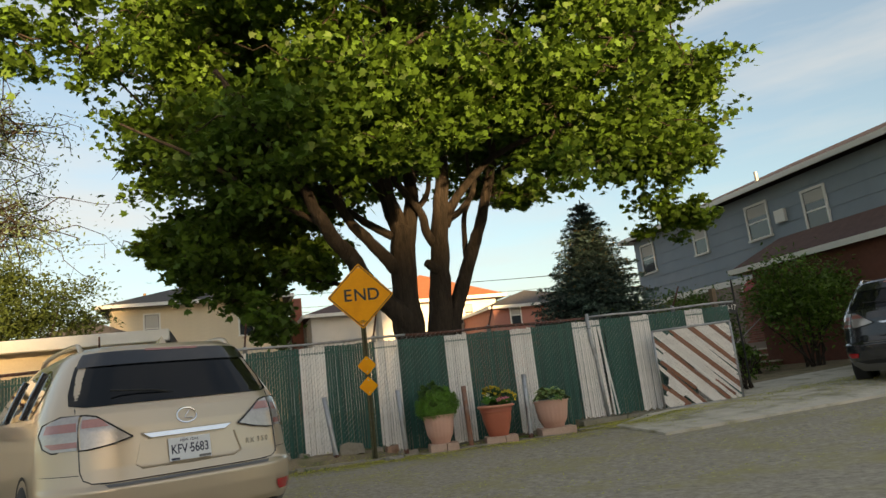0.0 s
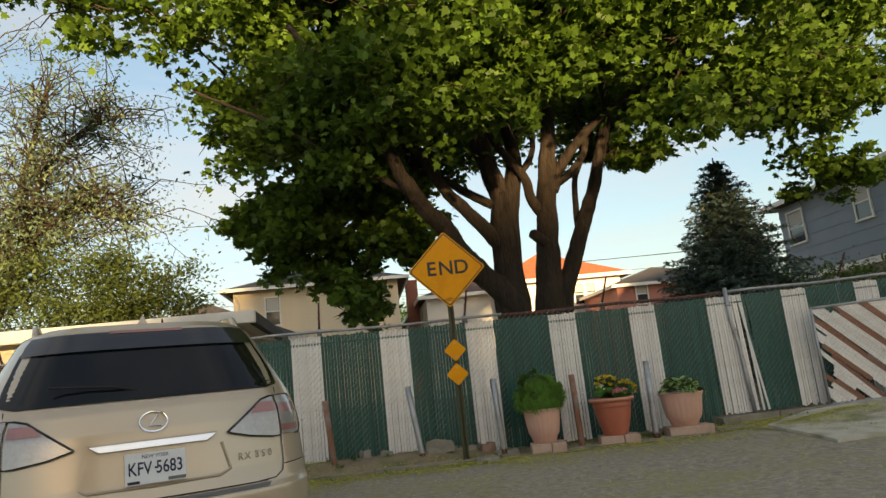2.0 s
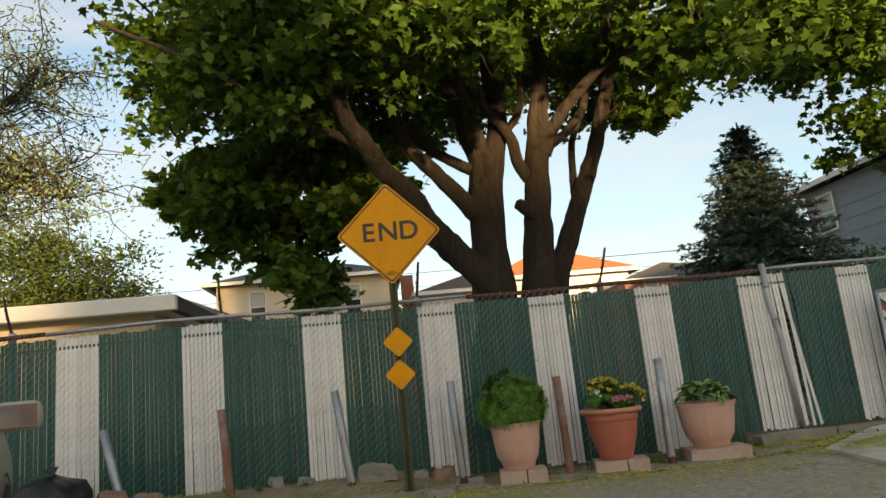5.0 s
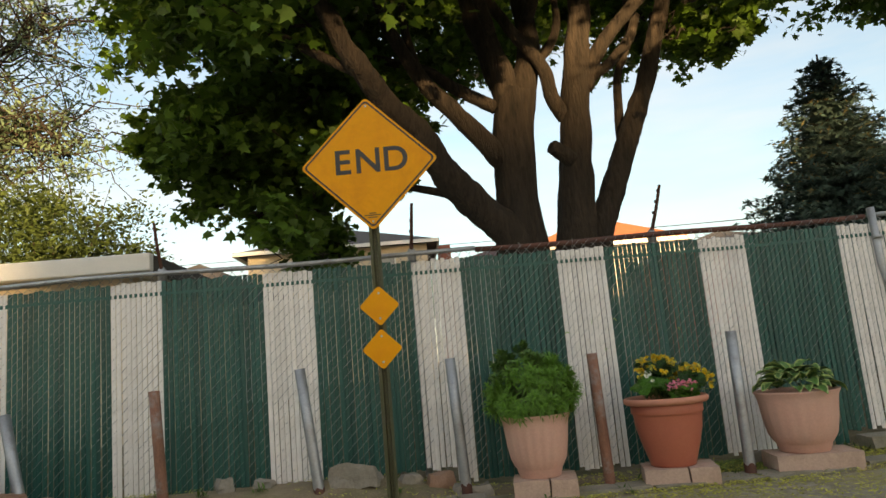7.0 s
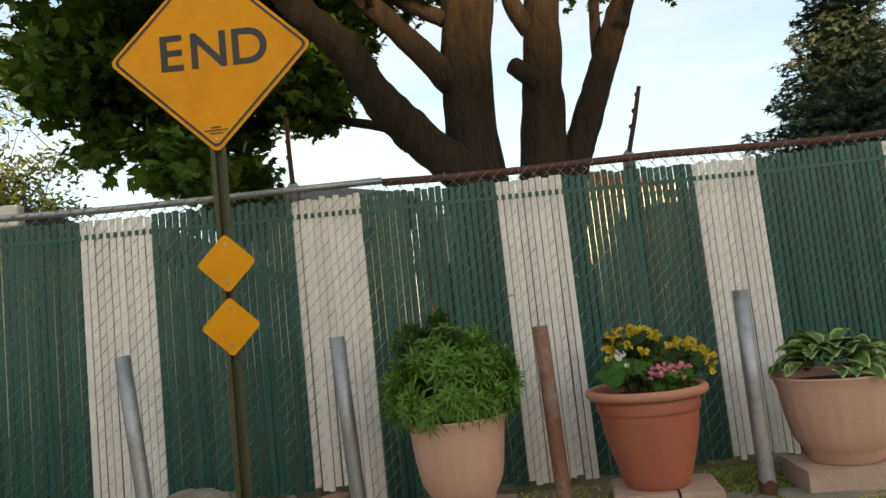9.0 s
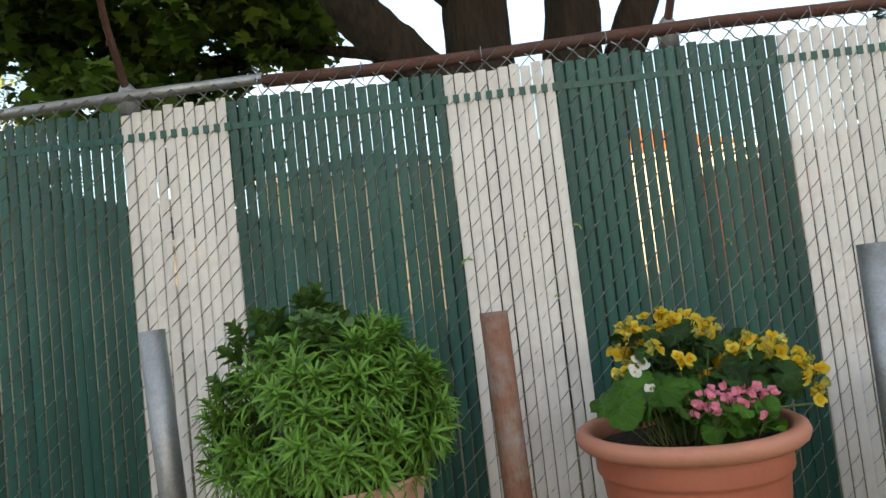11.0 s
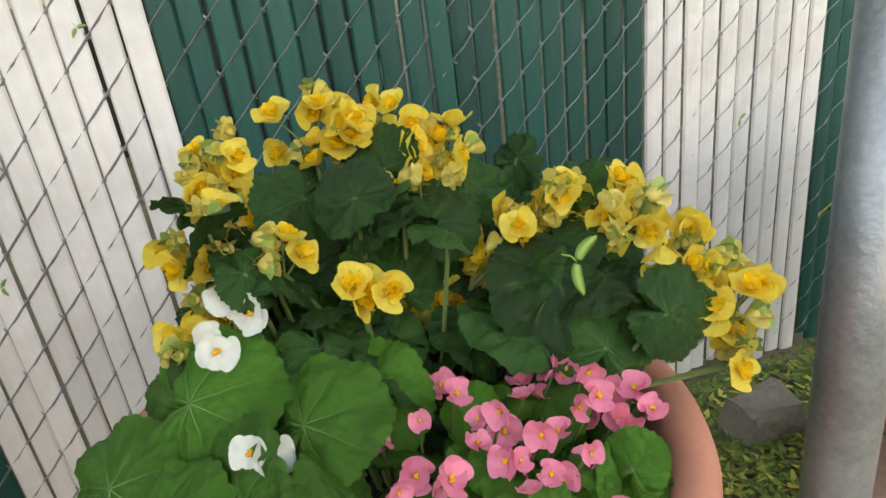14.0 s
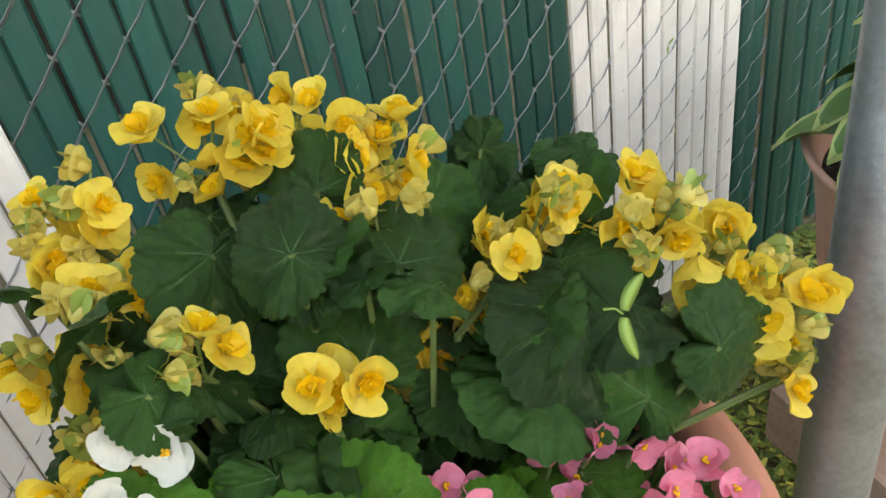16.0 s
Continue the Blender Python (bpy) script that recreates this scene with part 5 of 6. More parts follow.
        tube(bm, [(-s * 0.08, 0.03, -0.06), (-s * 0.22, 0.03, -0.1)], 0.03, 6)
        part("mirror_arm", bm, paint, mir)
        # roof rail
        bm = bmesh.new()
        tube(bm, smooth_path([(s * 0.585, 0.70, 1.60), (s * 0.585, 0.80, 1.66), (s * 0.585, 1.1, 1.685), (s * 0.585, 2.0, 1.69), (s * 0.58, 2.35, 1.66), (s * 0.58, 2.42, 1.61)], 4), 0.02, 8)
        part("roof_rail", bm, M_CHAMPAGNE if not big else M_CHROME, car, smooth=True)
        # tailgate seam
        seam([rear(s * a, z, 0.003) for a, z in ((0.715, 1.20), (0.712, 1.1), (0.715, 0.95), (0.715, 0.80), (0.70, 0.745), (0.65, 0.718), (0.55, 0.712))], car, M_DARK_PAINT, 0.004)
        seam([rear(s * a, 0.785 - 0.03 * (0.94 - a), 0.003) for a in (0.72, 0.80, 0.86, 0.90, 0.925)], car, M_DARK_PAINT, 0.003)
    seam([rear(a / 10, 0.712, 0.003) for a in range(-6, 7)], car, M_DARK_PAINT, 0.004)
    patch(lambda a, z: rear(a, z, 0.006), [(-0.56, 0.60, 0.685), (-0.58, 0.62, 0.703)], M_GREY_PLASTIC, car, "bumper_strip")
    # black slot low in the bumper, with a bright rim
    patch(lambda a, z: rear(a, z, 0.006), [(-0.6, 0.6, 0.375), (-0.72, 0.72, 0.41), (-0.66, 0.66, 0.425)], M_RUBBER, car, "bumper_slot")
    # recess round the plate: a raised lip
    seam([rear(a, z, 0.0) for a, z in ((-0.33, 0.94), (-0.37, 0.80), (-0.33, 0.775), (0.0, 0.77), (0.33, 0.775), (0.39, 0.80), (0.35, 0.94))], car, paint, 0.010, "plate_recess")
    # chrome bar
    bm = bmesh.new()
    a = [bm.verts.new(rear(u, z, 0.004)) for u, z in ((-0.28, 0.955), (0.28, 0.955), (0.335, 1.0), (-0.335, 1.0))]
    b = [bm.verts.new(rear(u, z, 0.032)) for u, z in ((-0.27, 0.962), (0.27, 0.962), (0.32, 0.992), (-0.32, 0.992))]
    for k in range(4):
        bm.faces.new((a[k], a[(k + 1) % 4], b[(k + 1) % 4], b[k]))
    bm.faces.new(b)
    bmesh.ops.recalc_face_normals(bm, faces=bm.faces)
    part("handle_bar", bm, M_CHROME, car, "chrome tailgate bar")
    bm = bmesh.new()
    if not big:
        tube(bm, [rear(0.072 * math.cos(t), 1.085 + 0.05 * math.sin(t), 0.008) for t in (2 * math.pi * i / 24 for i in range(25))], 0.006, 6)
        tube(bm, [rear(0.02, 1.115, 0.008), rear(-0.02, 1.065, 0.008), rear(0.04, 1.062, 0.008)], 0.005, 6)
    else:
        box(bm, -0.1, 0.1, 0.08, 0.105, 1.06, 1.10)
    part("emblem", bm, M_CHROME, car)
    # number plate
    plate = part("number_plate", boxed(-0.1525, 0.1525, -0.004, 0.0, -0.076, 0.076, 0.001), plate_mat, car, "white number plate" if not big else "yellow number plate")
    plate.matrix_local = Matrix.Translation(rear(0.0, 0.862, 0.014)) @ pose(0, 0, 0, -9, 0, 0)
    if not big:
        writing("plate_number", "KFV 5683", 0.088, pose(0, -0.0048, -0.004) @ UPRIGHT @ Matrix.Diagonal((0.78, 1, 1, 1)), M_NAVY, plate, depth=0.0008, bold=0.001)
        writing("plate_state", "NEW YORK", 0.026, pose(0, -0.0048, 0.055) @ UPRIGHT, M_NAVY, plate, depth=0.0008)
        part("plate_motif", boxed(-0.006, 0.012, -0.0056, -0.0045, -0.008, 0.002), M_NAVY, plate)
        part("plate_sticker", boxed(0.06, 0.15, -0.0052, -0.0045, -0.072, -0.056), M_GREY_PLASTIC, plate)
        part("plate_sticker", boxed(-0.14, -0.08, -0.0052, -0.0045, -0.072, -0.058), M_NAVY, plate)
        for ch, u in zip("RX350", (0.450, 0.492, 0.548, 0.588, 0.628)):
            p, q = rear(u, 0.85, 0.004), rear(u + 0.04, 0.85, 0.004)
            turn = math.degrees(math.atan2(q.y - p.y, q.x - p.x))
            writing("badge", ch, 0.052, Matrix.Translation(p) @ pose(0, 0, 0, 0, 0, turn) @ UPRIGHT, M_CHROME, car, depth=0.002, bold=0.0008)
    # roof fin
    bm = bmesh.new()
    v = [bm.verts.new(p) for p in ((-0.035, 0.60, 1.635), (0.035, 0.60, 1.635), (0.025, 0.82, 1.64), (-0.025, 0.82, 1.64), (0, 0.63, 1.70))]
    for f in ((0, 1, 4), (1, 2, 4), (2, 3, 4), (3, 0, 4)):
        bm.faces.new([v[i] for i in f])
    part("roof_fin", bm, paint, car)
    return car


build_car("car", pose(0.165, 5.915, -0.10, 0, 0, 21.0) @ Matrix.Diagonal((0.965, 1, 1.03, 1)), "champagne beige SUV parked on the road by the fence", M_CHAMPAGNE, M_PLATE)
suv = build_car("car", pose(11.0, 9.2, 0.14, 0, 0, -62) @ Matrix.Scale(1.12, 4), "black SUV parked on the concrete driveway", M_DARK_PAINT, M_PLATE_YELLOW, big=True)
# ---- planters ----
M_PEACH = material("peach_clay", (0.68, 0.385, 0.30), 0.75, vary=0.09, scale=4, fine=60, bump=0.12, dirt=(0.66, 0.42, 0.33), dirt_amount=0.5, dirt_scale=5)
M_TERRA = material("terracotta_plastic", (0.50, 0.145, 0.09), 0.5, vary=0.06, scale=4, fine=80, bump=0.05, dirt=(0.55, 0.2, 0.12), dirt_amount=0.35, dirt_scale=5)
M_RIM = material("rim_terracotta", (0.62, 0.25, 0.165), 0.6, vary=0.06, scale=6, fine=120, bump=0.06, dirt=(0.45, 0.2, 0.13), dirt_amount=0.45, dirt_scale=9)
M_POTSOIL = material("potting_soil", (0.022, 0.015, 0.011), 0.95, vary=0.6, scale=40, fine=200, bump=0.9, bump_dist=0.006, dirt=(0.12, 0.10, 0.09), dirt_amount=0.7, dirt_scale=90)
M_BLOCK = material("pale_block", (0.55, 0.38, 0.30), 0.9, vary=0.15, scale=7, fine=80, bump=0.35, dirt=(0.30, 0.2, 0.15), dirt_amount=0.5, dirt_scale=6)
M_ROSETTE = material("narrow_leaf", (0.125, 0.28, 0.035), 0.5, vary=0.15, bump=0, spread=0.35, per="island", trans=0.2)
M_BROADLEAF = material("oblong_leaf", (0.10, 0.21, 0.045), 0.5, vary=0.15, bump=0, spread=0.3, per="island", trans=0.15)
M_STEM = material("green_stem", (0.12, 0.17, 0.05), 0.6, vary=0.15, bump=0.05)
M_HOSTA = material("hosta_green", (0.085, 0.19, 0.045), 0.45, vary=0.12, scale=40, bump=0.1, spread=0.15)
M_HOSTA_EDGE = material("hosta_edge", (0.38, 0.46, 0.16), 0.5, vary=0.12, bump=0.05, spread=0.15)
M_BEGONIA_LEAF = material("begonia_leaf", (0.020, 0.074, 0.010), 0.36, vary=0.35, scale=9, fine=60, bump=0.5, bump_dist=0.03, spread=0.45, spec=0.3, coat=0.12)
M_BEGONIA_LIGHT = material("begonia_leaf_light", (0.055, 0.180, 0.012), 0.38, vary=0.35, scale=9, fine=60, bump=0.5, bump_dist=0.03, spread=0.35, trans=0.10, spec=0.35, coat=0.12)
M_VEIN = material("leaf_vein", (0.060, 0.150, 0.04), 0.4, vary=0.1, bump=0)
M_VEIN_LIGHT = material("leaf_vein_light", (0.13, 0.27, 0.07), 0.4, vary=0.1, bump=0)
M_YELLOW = material("yellow_petal", (0.95, 0.76, 0.12), 0.45, vary=0.12, scale=60, fine=200, bump=0.08, spread=0.12, trans=0.42, per="island")
M_YELLOW_DEEP = material("yellow_petal_inner", (0.95, 0.66, 0.035), 0.45, vary=0.12, scale=60, fine=200, bump=0.08, spread=0.12, trans=0.40, per="island")
M_BUD = material("yellow_bud", (0.72, 0.60, 0.16), 0.45, vary=0.12, scale=60, bump=0.03, spread=0.15, trans=0.2, per="island")
M_BUD_GREEN = material("green_bud", (0.28, 0.36, 0.08), 0.45, vary=0.12, scale=60, bump=0.03, spread=0.2)
M_PINK_PETAL = material("pink_petal", (0.90, 0.27, 0.40), 0.45, vary=0.12, scale=60, fine=200, bump=0.05, spread=0.18, trans=0.3, per="island")
M_WHITE_PETAL = material("white_petal", (0.82, 0.82, 0.74), 0.5, vary=0.05, scale=60, bump=0.04, trans=0.3)
M_STAMEN = material("stamen", (0.85, 0.42, 0.01), 0.6, vary=0.2, scale=200, fine=400, bump=0.5, bump_dist=0.002)


def build_block(name, cx, cy, w, d, h, split, rot, label):
    b = thing(name, pose(cx, cy, ground_z(cx, cy) + 0.012, 0, 0, rot), label, "block")
    spans = ((-w / 2, -0.006 + split), (0.006 + split, w / 2)) if split is not None else ((-w / 2, w / 2),)
    for x0, x1 in spans:
        bm = boxed(x0, x1, -d / 2, d / 2, 0, h)
        bmesh.ops.subdivide_edges(bm, edges=bm.edges[:], cuts=5, use_grid_fill=True)
        for v in bm.verts:
            v.co += noise.noise_vector(v.co * 9 + Vector((cx, cy, 0))) * 0.006
        part("stone", bm, M_BLOCK, b)
    return ground_z(cx, cy) + 0.012 + h


def fluted_pot(name, x, y, z, r, h, label):
    pot = thing(name, pose(x, y, z, 0, 0, 13), label, "planter", "planters by the fence")
    bm = bmesh.new()
    k = r / 0.27
    prof = [(0.0, 0.0), (0.150 * k, 0.0), (0.158 * k, 0.008), (0.162 * k, 0.03), (0.168 * k, 0.036), (0.170 * k, 0.058), (0.176 * k, 0.064), (0.190 * k, 0.085, 0.3), (0.212 * k, 0.13, 1.0), (0.232 * k, h * 0.55, 1.0),
            (0.244 * k, h * 0.78, 0.9), (0.250 * k, h * 0.86, 0.2), (0.253 * k, h * 0.89), (0.258 * k, h * 0.93), (0.268 * k, h * 0.975), (0.272 * k, h), (0.262 * k, h), (0.246 * k, h - 0.03), (0.24 * k, h - 0.06), (0.0, h - 0.06)]
    lathe(bm, prof, 96, flute=-0.006, flutes=22, cap=False)
    part("pot_body", bm, M_PEACH, pot, smooth=True)
    bm = bmesh.new()
    lathe(bm, [(0.245 * k, h - 0.05), (0.12, h - 0.035), (0.0, h - 0.03)], 32, cap=False)
    part("potting_soil", bm, M_POTSOIL, pot, smooth=True)
    return pot


def rim_pot(x, y, z, h):
    pot = thing("flower_pot", pose(x, y, z), "large terracotta plastic planter with a rolled rim", "planter", "planters by the fence")
    bm = bmesh.new()
    lathe(bm, [(0.0, 0.0), (0.150, 0.0), (0.158, 0.006), (0.175, 0.06), (0.205, 0.16), (0.232, 0.26), (0.243, h - 0.125), (0.247, h - 0.115), (0.252, h - 0.112), (0.255, h - 0.105), (0.256, h - 0.05), (0.25, h - 0.04)], 72, cap=False)
    part("pot_body", bm, M_TERRA, pot, smooth=True)
    bm = bmesh.new()
    lathe(bm, [(0.255, h - 0.048), (0.285, h - 0.045), (0.298, h - 0.034), (0.303, h - 0.018), (0.298, h - 0.004), (0.285, h + 0.003), (0.268, h + 0.001), (0.258, h - 0.008), (0.252, h - 0.03), (0.246, h - 0.09)], 96, cap=False)
    part("pot_rim", bm, M_RIM, pot, "rolled salmon rim", smooth=True)
    bm = bmesh.new()
    rings = [[bm.verts.new((rr * math.cos(a), rr * math.sin(a), h - 0.05 + 0.012 * noise.noise((rr * 30 * math.cos(a), rr * 30 * math.sin(a), 0)))) for a in (2 * math.pi * i / 48 for i in range(48))] for rr in (0.25, 0.22, 0.19, 0.16, 0.12, 0.08, 0.04, 0.01)]
    for a, b in zip(rings, rings[1:]):
        for i in range(48):
            bm.faces.new((a[i], a[(i + 1) % 48], b[(i + 1) % 48], b[i]))
    part("potting_soil", bm, M_POTSOIL, pot, "dark crumbly potting soil", smooth=True)
    return pot


PA, PB, PC = (3.56, 11.28), (4.53, 11.275), (5.51, 11.27)
zA = build_block("stone_block", PA[0] + 0.02, PA[1] - 0.04, 0.44, 0.36, 0.125, 0.03, -9, "two pale pink concrete blocks under a planter")
zB = build_block("stone_block", PB[0] + 0.02, PB[1] - 0.03, 0.50, 0.36, 0.115, 0.05, -13, "cracked pale concrete block under a planter")
zC = build_block("stone_block", PC[0] + 0.02, PC[1] - 0.03, 0.58, 0.36, 0.125, None, -10, "long pale concrete block under a planter")
fluted_pot("flower_pot", *PA, zA, 0.255, 0.435, "fluted peach clay planter holding a round bush")
rim_pot(*PB, zB, 0.482)
fluted_pot("flower_pot", *PC, zC, 0.295, 0.435, "fluted peach clay planter holding a hosta")


# ---- round bush of narrow rosettes ----
def strap(bm, base, az, tilt, length, width, droop, n=5, fold=0.25):
    """One narrow leaf: a folded, drooping strip."""
    pts = []
    p, el = Vector(base), tilt
    d = Vector((math.cos(az), math.sin(az), 0))
    sd = Vector((-math.sin(az), math.cos(az), 0))
    for i in range(n + 1):
        t = i / n
        w = width * (math.sin(math.pi * min(1, 0.12 + 0.88 * t)) ** 0.7 if t < 1 else 0.02)
        up = Vector((0, 0, 1)) * math.cos(el) - d * math.sin(el)
        pts.append((bm.verts.new(p - sd * w + up * w * fold), bm.verts.new(p), bm.verts.new(p + sd * w + up * w * fold)))
        p = p + (d * math.cos(el) + Vector((0, 0, 1)) * math.sin(el)) * (length / n)
        el -= droop / n
    for a, b in zip(pts, pts[1:]):
        bm.faces.new((a[0], a[1], b[1], b[0]))
        bm.faces.new((a[1], a[2], b[2], b[1]))


def rosette_mesh(seed, broad):
    rnd = random.Random(seed)
    bm = bmesh.new()
    n = 15 if broad else 34
    for i in range(n):
        t = i / n
        az = i * 2.39996 + rnd.uniform(-0.2, 0.2)
        if broad:
            strap(bm, (0, 0, -0.05 + 0.05 * t), az, 0.1 + 1.0 * t, 0.055 * (1 - 0.4 * t), 0.011, 0.6, 4, 0.2)
        else:
            strap(bm, (0, 0, -0.075 + 0.075 * t), az, -0.2 + 1.4 * t, 0.105 * (1 - 0.5 * t) * rnd.uniform(0.8, 1.15), 0.0042, 1.1, 5, 0.35)
    me = finish("rosette", bm, M_BROADLEAF if broad else M_ROSETTE)
    return me


def build_bush():
    bush = thing("bush", pose(PA[0] - 0.01, PA[1], zA + 0.40), "dense round green bush of narrow-leaved rosettes", "plant")
    rnd = random.Random(17)
    narrow = [rosette_mesh(s, False) for s in range(4)]
    broad = [rosette_mesh(s + 9, True) for s in range(3)]
    bm = bmesh.new()
    for k in range(230):
        u = rnd.uniform(0, 2 * math.pi)
        v = rnd.uniform(-0.42, 1.0)
        q = math.sqrt(1 - v * v)
        rr = rnd.uniform(0.86, 1.04)
        x, y, z = 0.335 * q * math.cos(u) * rr, 0.29 * q * math.sin(u) * rr, 0.165 + 0.315 * v * rr + (0.07 if (y_back := math.sin(u) * q) > -0.15 and v > 0.5 and math.cos(u) < 0.4 else 0)
        is_broad = (v > 0.35 and y_back > -0.45 and math.cos(u) * q < 0.45)
        ob = new("rosette", rnd.choice(broad if is_broad else narrow))
        ob.parent = bush
        d = Vector((x, y, (z - 0.08) * 1.0 + 0.12)).normalized()
        ob.matrix_local = Matrix.Translation((x, y, z)) @ d.to_track_quat("Z", "Y").to_matrix().to_4x4() @ pose(0, 0, 0, rnd.uniform(-15, 15), rnd.uniform(-15, 15), rnd.uniform(0, 360)) @ Matrix.Scale(rnd.uniform(0.85, 1.2), 4)
        tube(bm, [(x * 0.05, y * 0.05, -0.05), (x * 0.6, y * 0.6, z * 0.5), (x, y, z)], 0.003, 4)
    part("stem_mass", bm, M_STEM, bush, kind="stuff")


build_bush()


# ---- hosta ----
def hosta_leaf(seed):
    rnd = random.Random(seed)
    bm = bmesh.new()
    L, W = 0.17, 0.052
    rows = []
    n, m = 10, 8
    for i in range(n + 1):
        t = i / n
        w = W * math.sin(math.pi * t ** 0.8) ** 0.75 if 0 < t < 1 else 0.001
        el = 0.75 - 1.5 * t
        x = L * (t - 0.12 * t * t)
        z = L * (0.5 * t - 0.62 * t * t)
        rows.append([bm.verts.new((x, w * (2 * j / m - 1), z + 0.35 * w * abs(2 * j / m - 1) + 0.004 * math.sin(9 * t + j))) for j in range(m + 1)])
    for i in range(n):
        for j in range(m):
            f = bm.faces.new((rows[i][j], rows[i + 1][j], rows[i + 1][j + 1], rows[i][j + 1]))
            f.material_index = 1 if j in (0, m - 1) or i >= n - 1 or (j in (1, m - 2) and i in (3, 6) and seed % 2) else 0
    me = finish("leaf", bm, M_HOSTA, True)
    me.materials.append(M_HOSTA_EDGE)
    return me


def build_hosta():
    h = thing("hosta", pose(PC[0], PC[1], zC + 0.40), "hosta with green leaves edged in yellow-cream", "plant")
    rnd = random.Random(6)
    ms = [hosta_leaf(s) for s in range(4)]
    for k in range(58):
        az = k * 2.39996
        t = k / 58
        r = 0.20 * math.sqrt(1 - t) + rnd.uniform(0, 0.05)
        ob = new("leaf", rnd.choice(ms))
        ob.parent = h
        z = 0.03 + 0.13 * t + rnd.uniform(0, 0.025)
        ob.matrix_local = pose(r * math.cos(az) * 0.75, r * math.sin(az) * 0.75, z, 0, 0, math.degrees(az) + rnd.uniform(-25, 25)) @ pose(0, 0, 0, rnd.uniform(-15, 15), -30 * t + 8 + rnd.uniform(-12, 12), 0) @ Matrix.Scale(rnd.uniform(0.75, 1.15), 4)


build_hosta()


# ---- begonias ----
def begonia_leaf(seed, lobes=7):
    """A lopsided heart with a toothed edge, creased along its veins."""
    rnd = random.Random(seed)
    bm = bmesh.new()
    seg, rings = 140, 12

    def edge(a):
        r = 1.0 - 0.60 * math.exp(-((a - math.pi) / 0.26) ** 2) + 0.16 * math.cos(a) + 0.12 * math.sin(a + 0.6)
        r += 0.075 * abs(math.sin(a * lobes / 2 + seed)) ** 1.2 - 0.03 + 0.065 * abs(math.sin(a * lobes * 2.5 + seed)) ** 0.8
        return r

    def height(a, t):
        crease = 0.12 * t * (abs(math.sin(a * lobes / 2 + seed)) - 0.5)
        p = Vector((t * math.cos(a), t * math.sin(a), seed * 3.7))
        fine = 0.16 * t * noise.noise(p * 1.7) + 0.13 * t * noise.noise(p * 4.0) + 0.05 * noise.noise(p * 9)
        return -0.26 * t * t + crease + fine + 0.07 * t * math.sin(2 * a + seed) + 0.11 * t * t * math.sin(3 * a + 2 * seed)
    c = bm.verts.new((0, 0, 0))
    prev = None
    for j in range(1, rings + 1):
        t = j / rings
        ring = [bm.verts.new((t * edge(a) * math.cos(a), t * edge(a) * math.sin(a), height(a, t))) for a in (2 * math.pi * i / seg for i in range(seg))]
        for i in range(seg):
            if prev is None:
                bm.faces.new((c, ring[i], ring[(i + 1) % seg]))
            else:
                bm.faces.new((prev[i], ring[i], ring[(i + 1) % seg], prev[(i + 1) % seg]))
        prev = ring
    for k in range(lobes):
        a = (k * math.pi - seed) * 2 / lobes
        a %= 2 * math.pi
        pts = []
        for j in range(7):
            t = 0.02 + 0.14 * j
            w = 0.007 * (1.05 - t)
            x, y = t * edge(a) * math.cos(a), t * edge(a) * math.sin(a)
            z = height(a, t) + 0.012
            pts.append((bm.verts.new((x - w * math.sin(a), y + w * math.cos(a), z)), bm.verts.new((x + w * math.sin(a), y - w * math.cos(a), z))))
        for p, q in zip(pts, pts[1:]):
            f = bm.faces.new((p[0], p[1], q[1], q[0]))
            f.material_index = 1
    bm.normal_update()
    me = bpy.data.meshes.new("leaf")
    bm.to_mesh(me)
    bm.free()
    me.shade_smooth()
    return me


def petal(bm, az, tilt, length, width, cup, mi=0, base=0.0, n=8, wave=0.0):
    """One rounded, cupped petal: narrow claw, broad blade, round end."""
    d = Vector((math.cos(az), math.sin(az), 0))
    sd = Vector((-math.sin(az), math.cos(az), 0))
    ax = d * math.cos(tilt) + Vector((0, 0, 1)) * math.sin(tilt)
    nm = Vector((0, 0, 1)) * math.cos(tilt) - d * math.sin(tilt)
    rows = []
    for i in range(n + 1):
        t = math.sin(math.pi / 2 * i / n)
        w = width * math.sqrt(max(0.045, 1 - ((t - 0.54) / 0.468) ** 2))
        p = ax * (length * t * (1 - 0.08 * t)) + nm * (cup * length * (t - t * t * 0.4) * 0.5) + Vector((0, 0, base))
        rows.append([bm.verts.new(p + sd * (w * s) + nm * (cup * w * 0.7 * s * s + wave * width * math.sin(6 * t + 4 * s))) for s in (-1, -0.6, -0.2, 0.2, 0.6, 1)])
    for a, b in zip(rows, rows[1:]):
        for j in range(5):
            f = bm.faces.new((a[j], b[j], b[j + 1], a[j + 1]))
            f.material_index = mi


def ball(bm, c, r, mi, seg=8):
    res = bmesh.ops.create_icosphere(bm, subdivisions=2, radius=r, matrix=Matrix.Translation(c))
    for f in {f for v in res["verts"] for f in v.link_faces}:
        f.material_index = mi


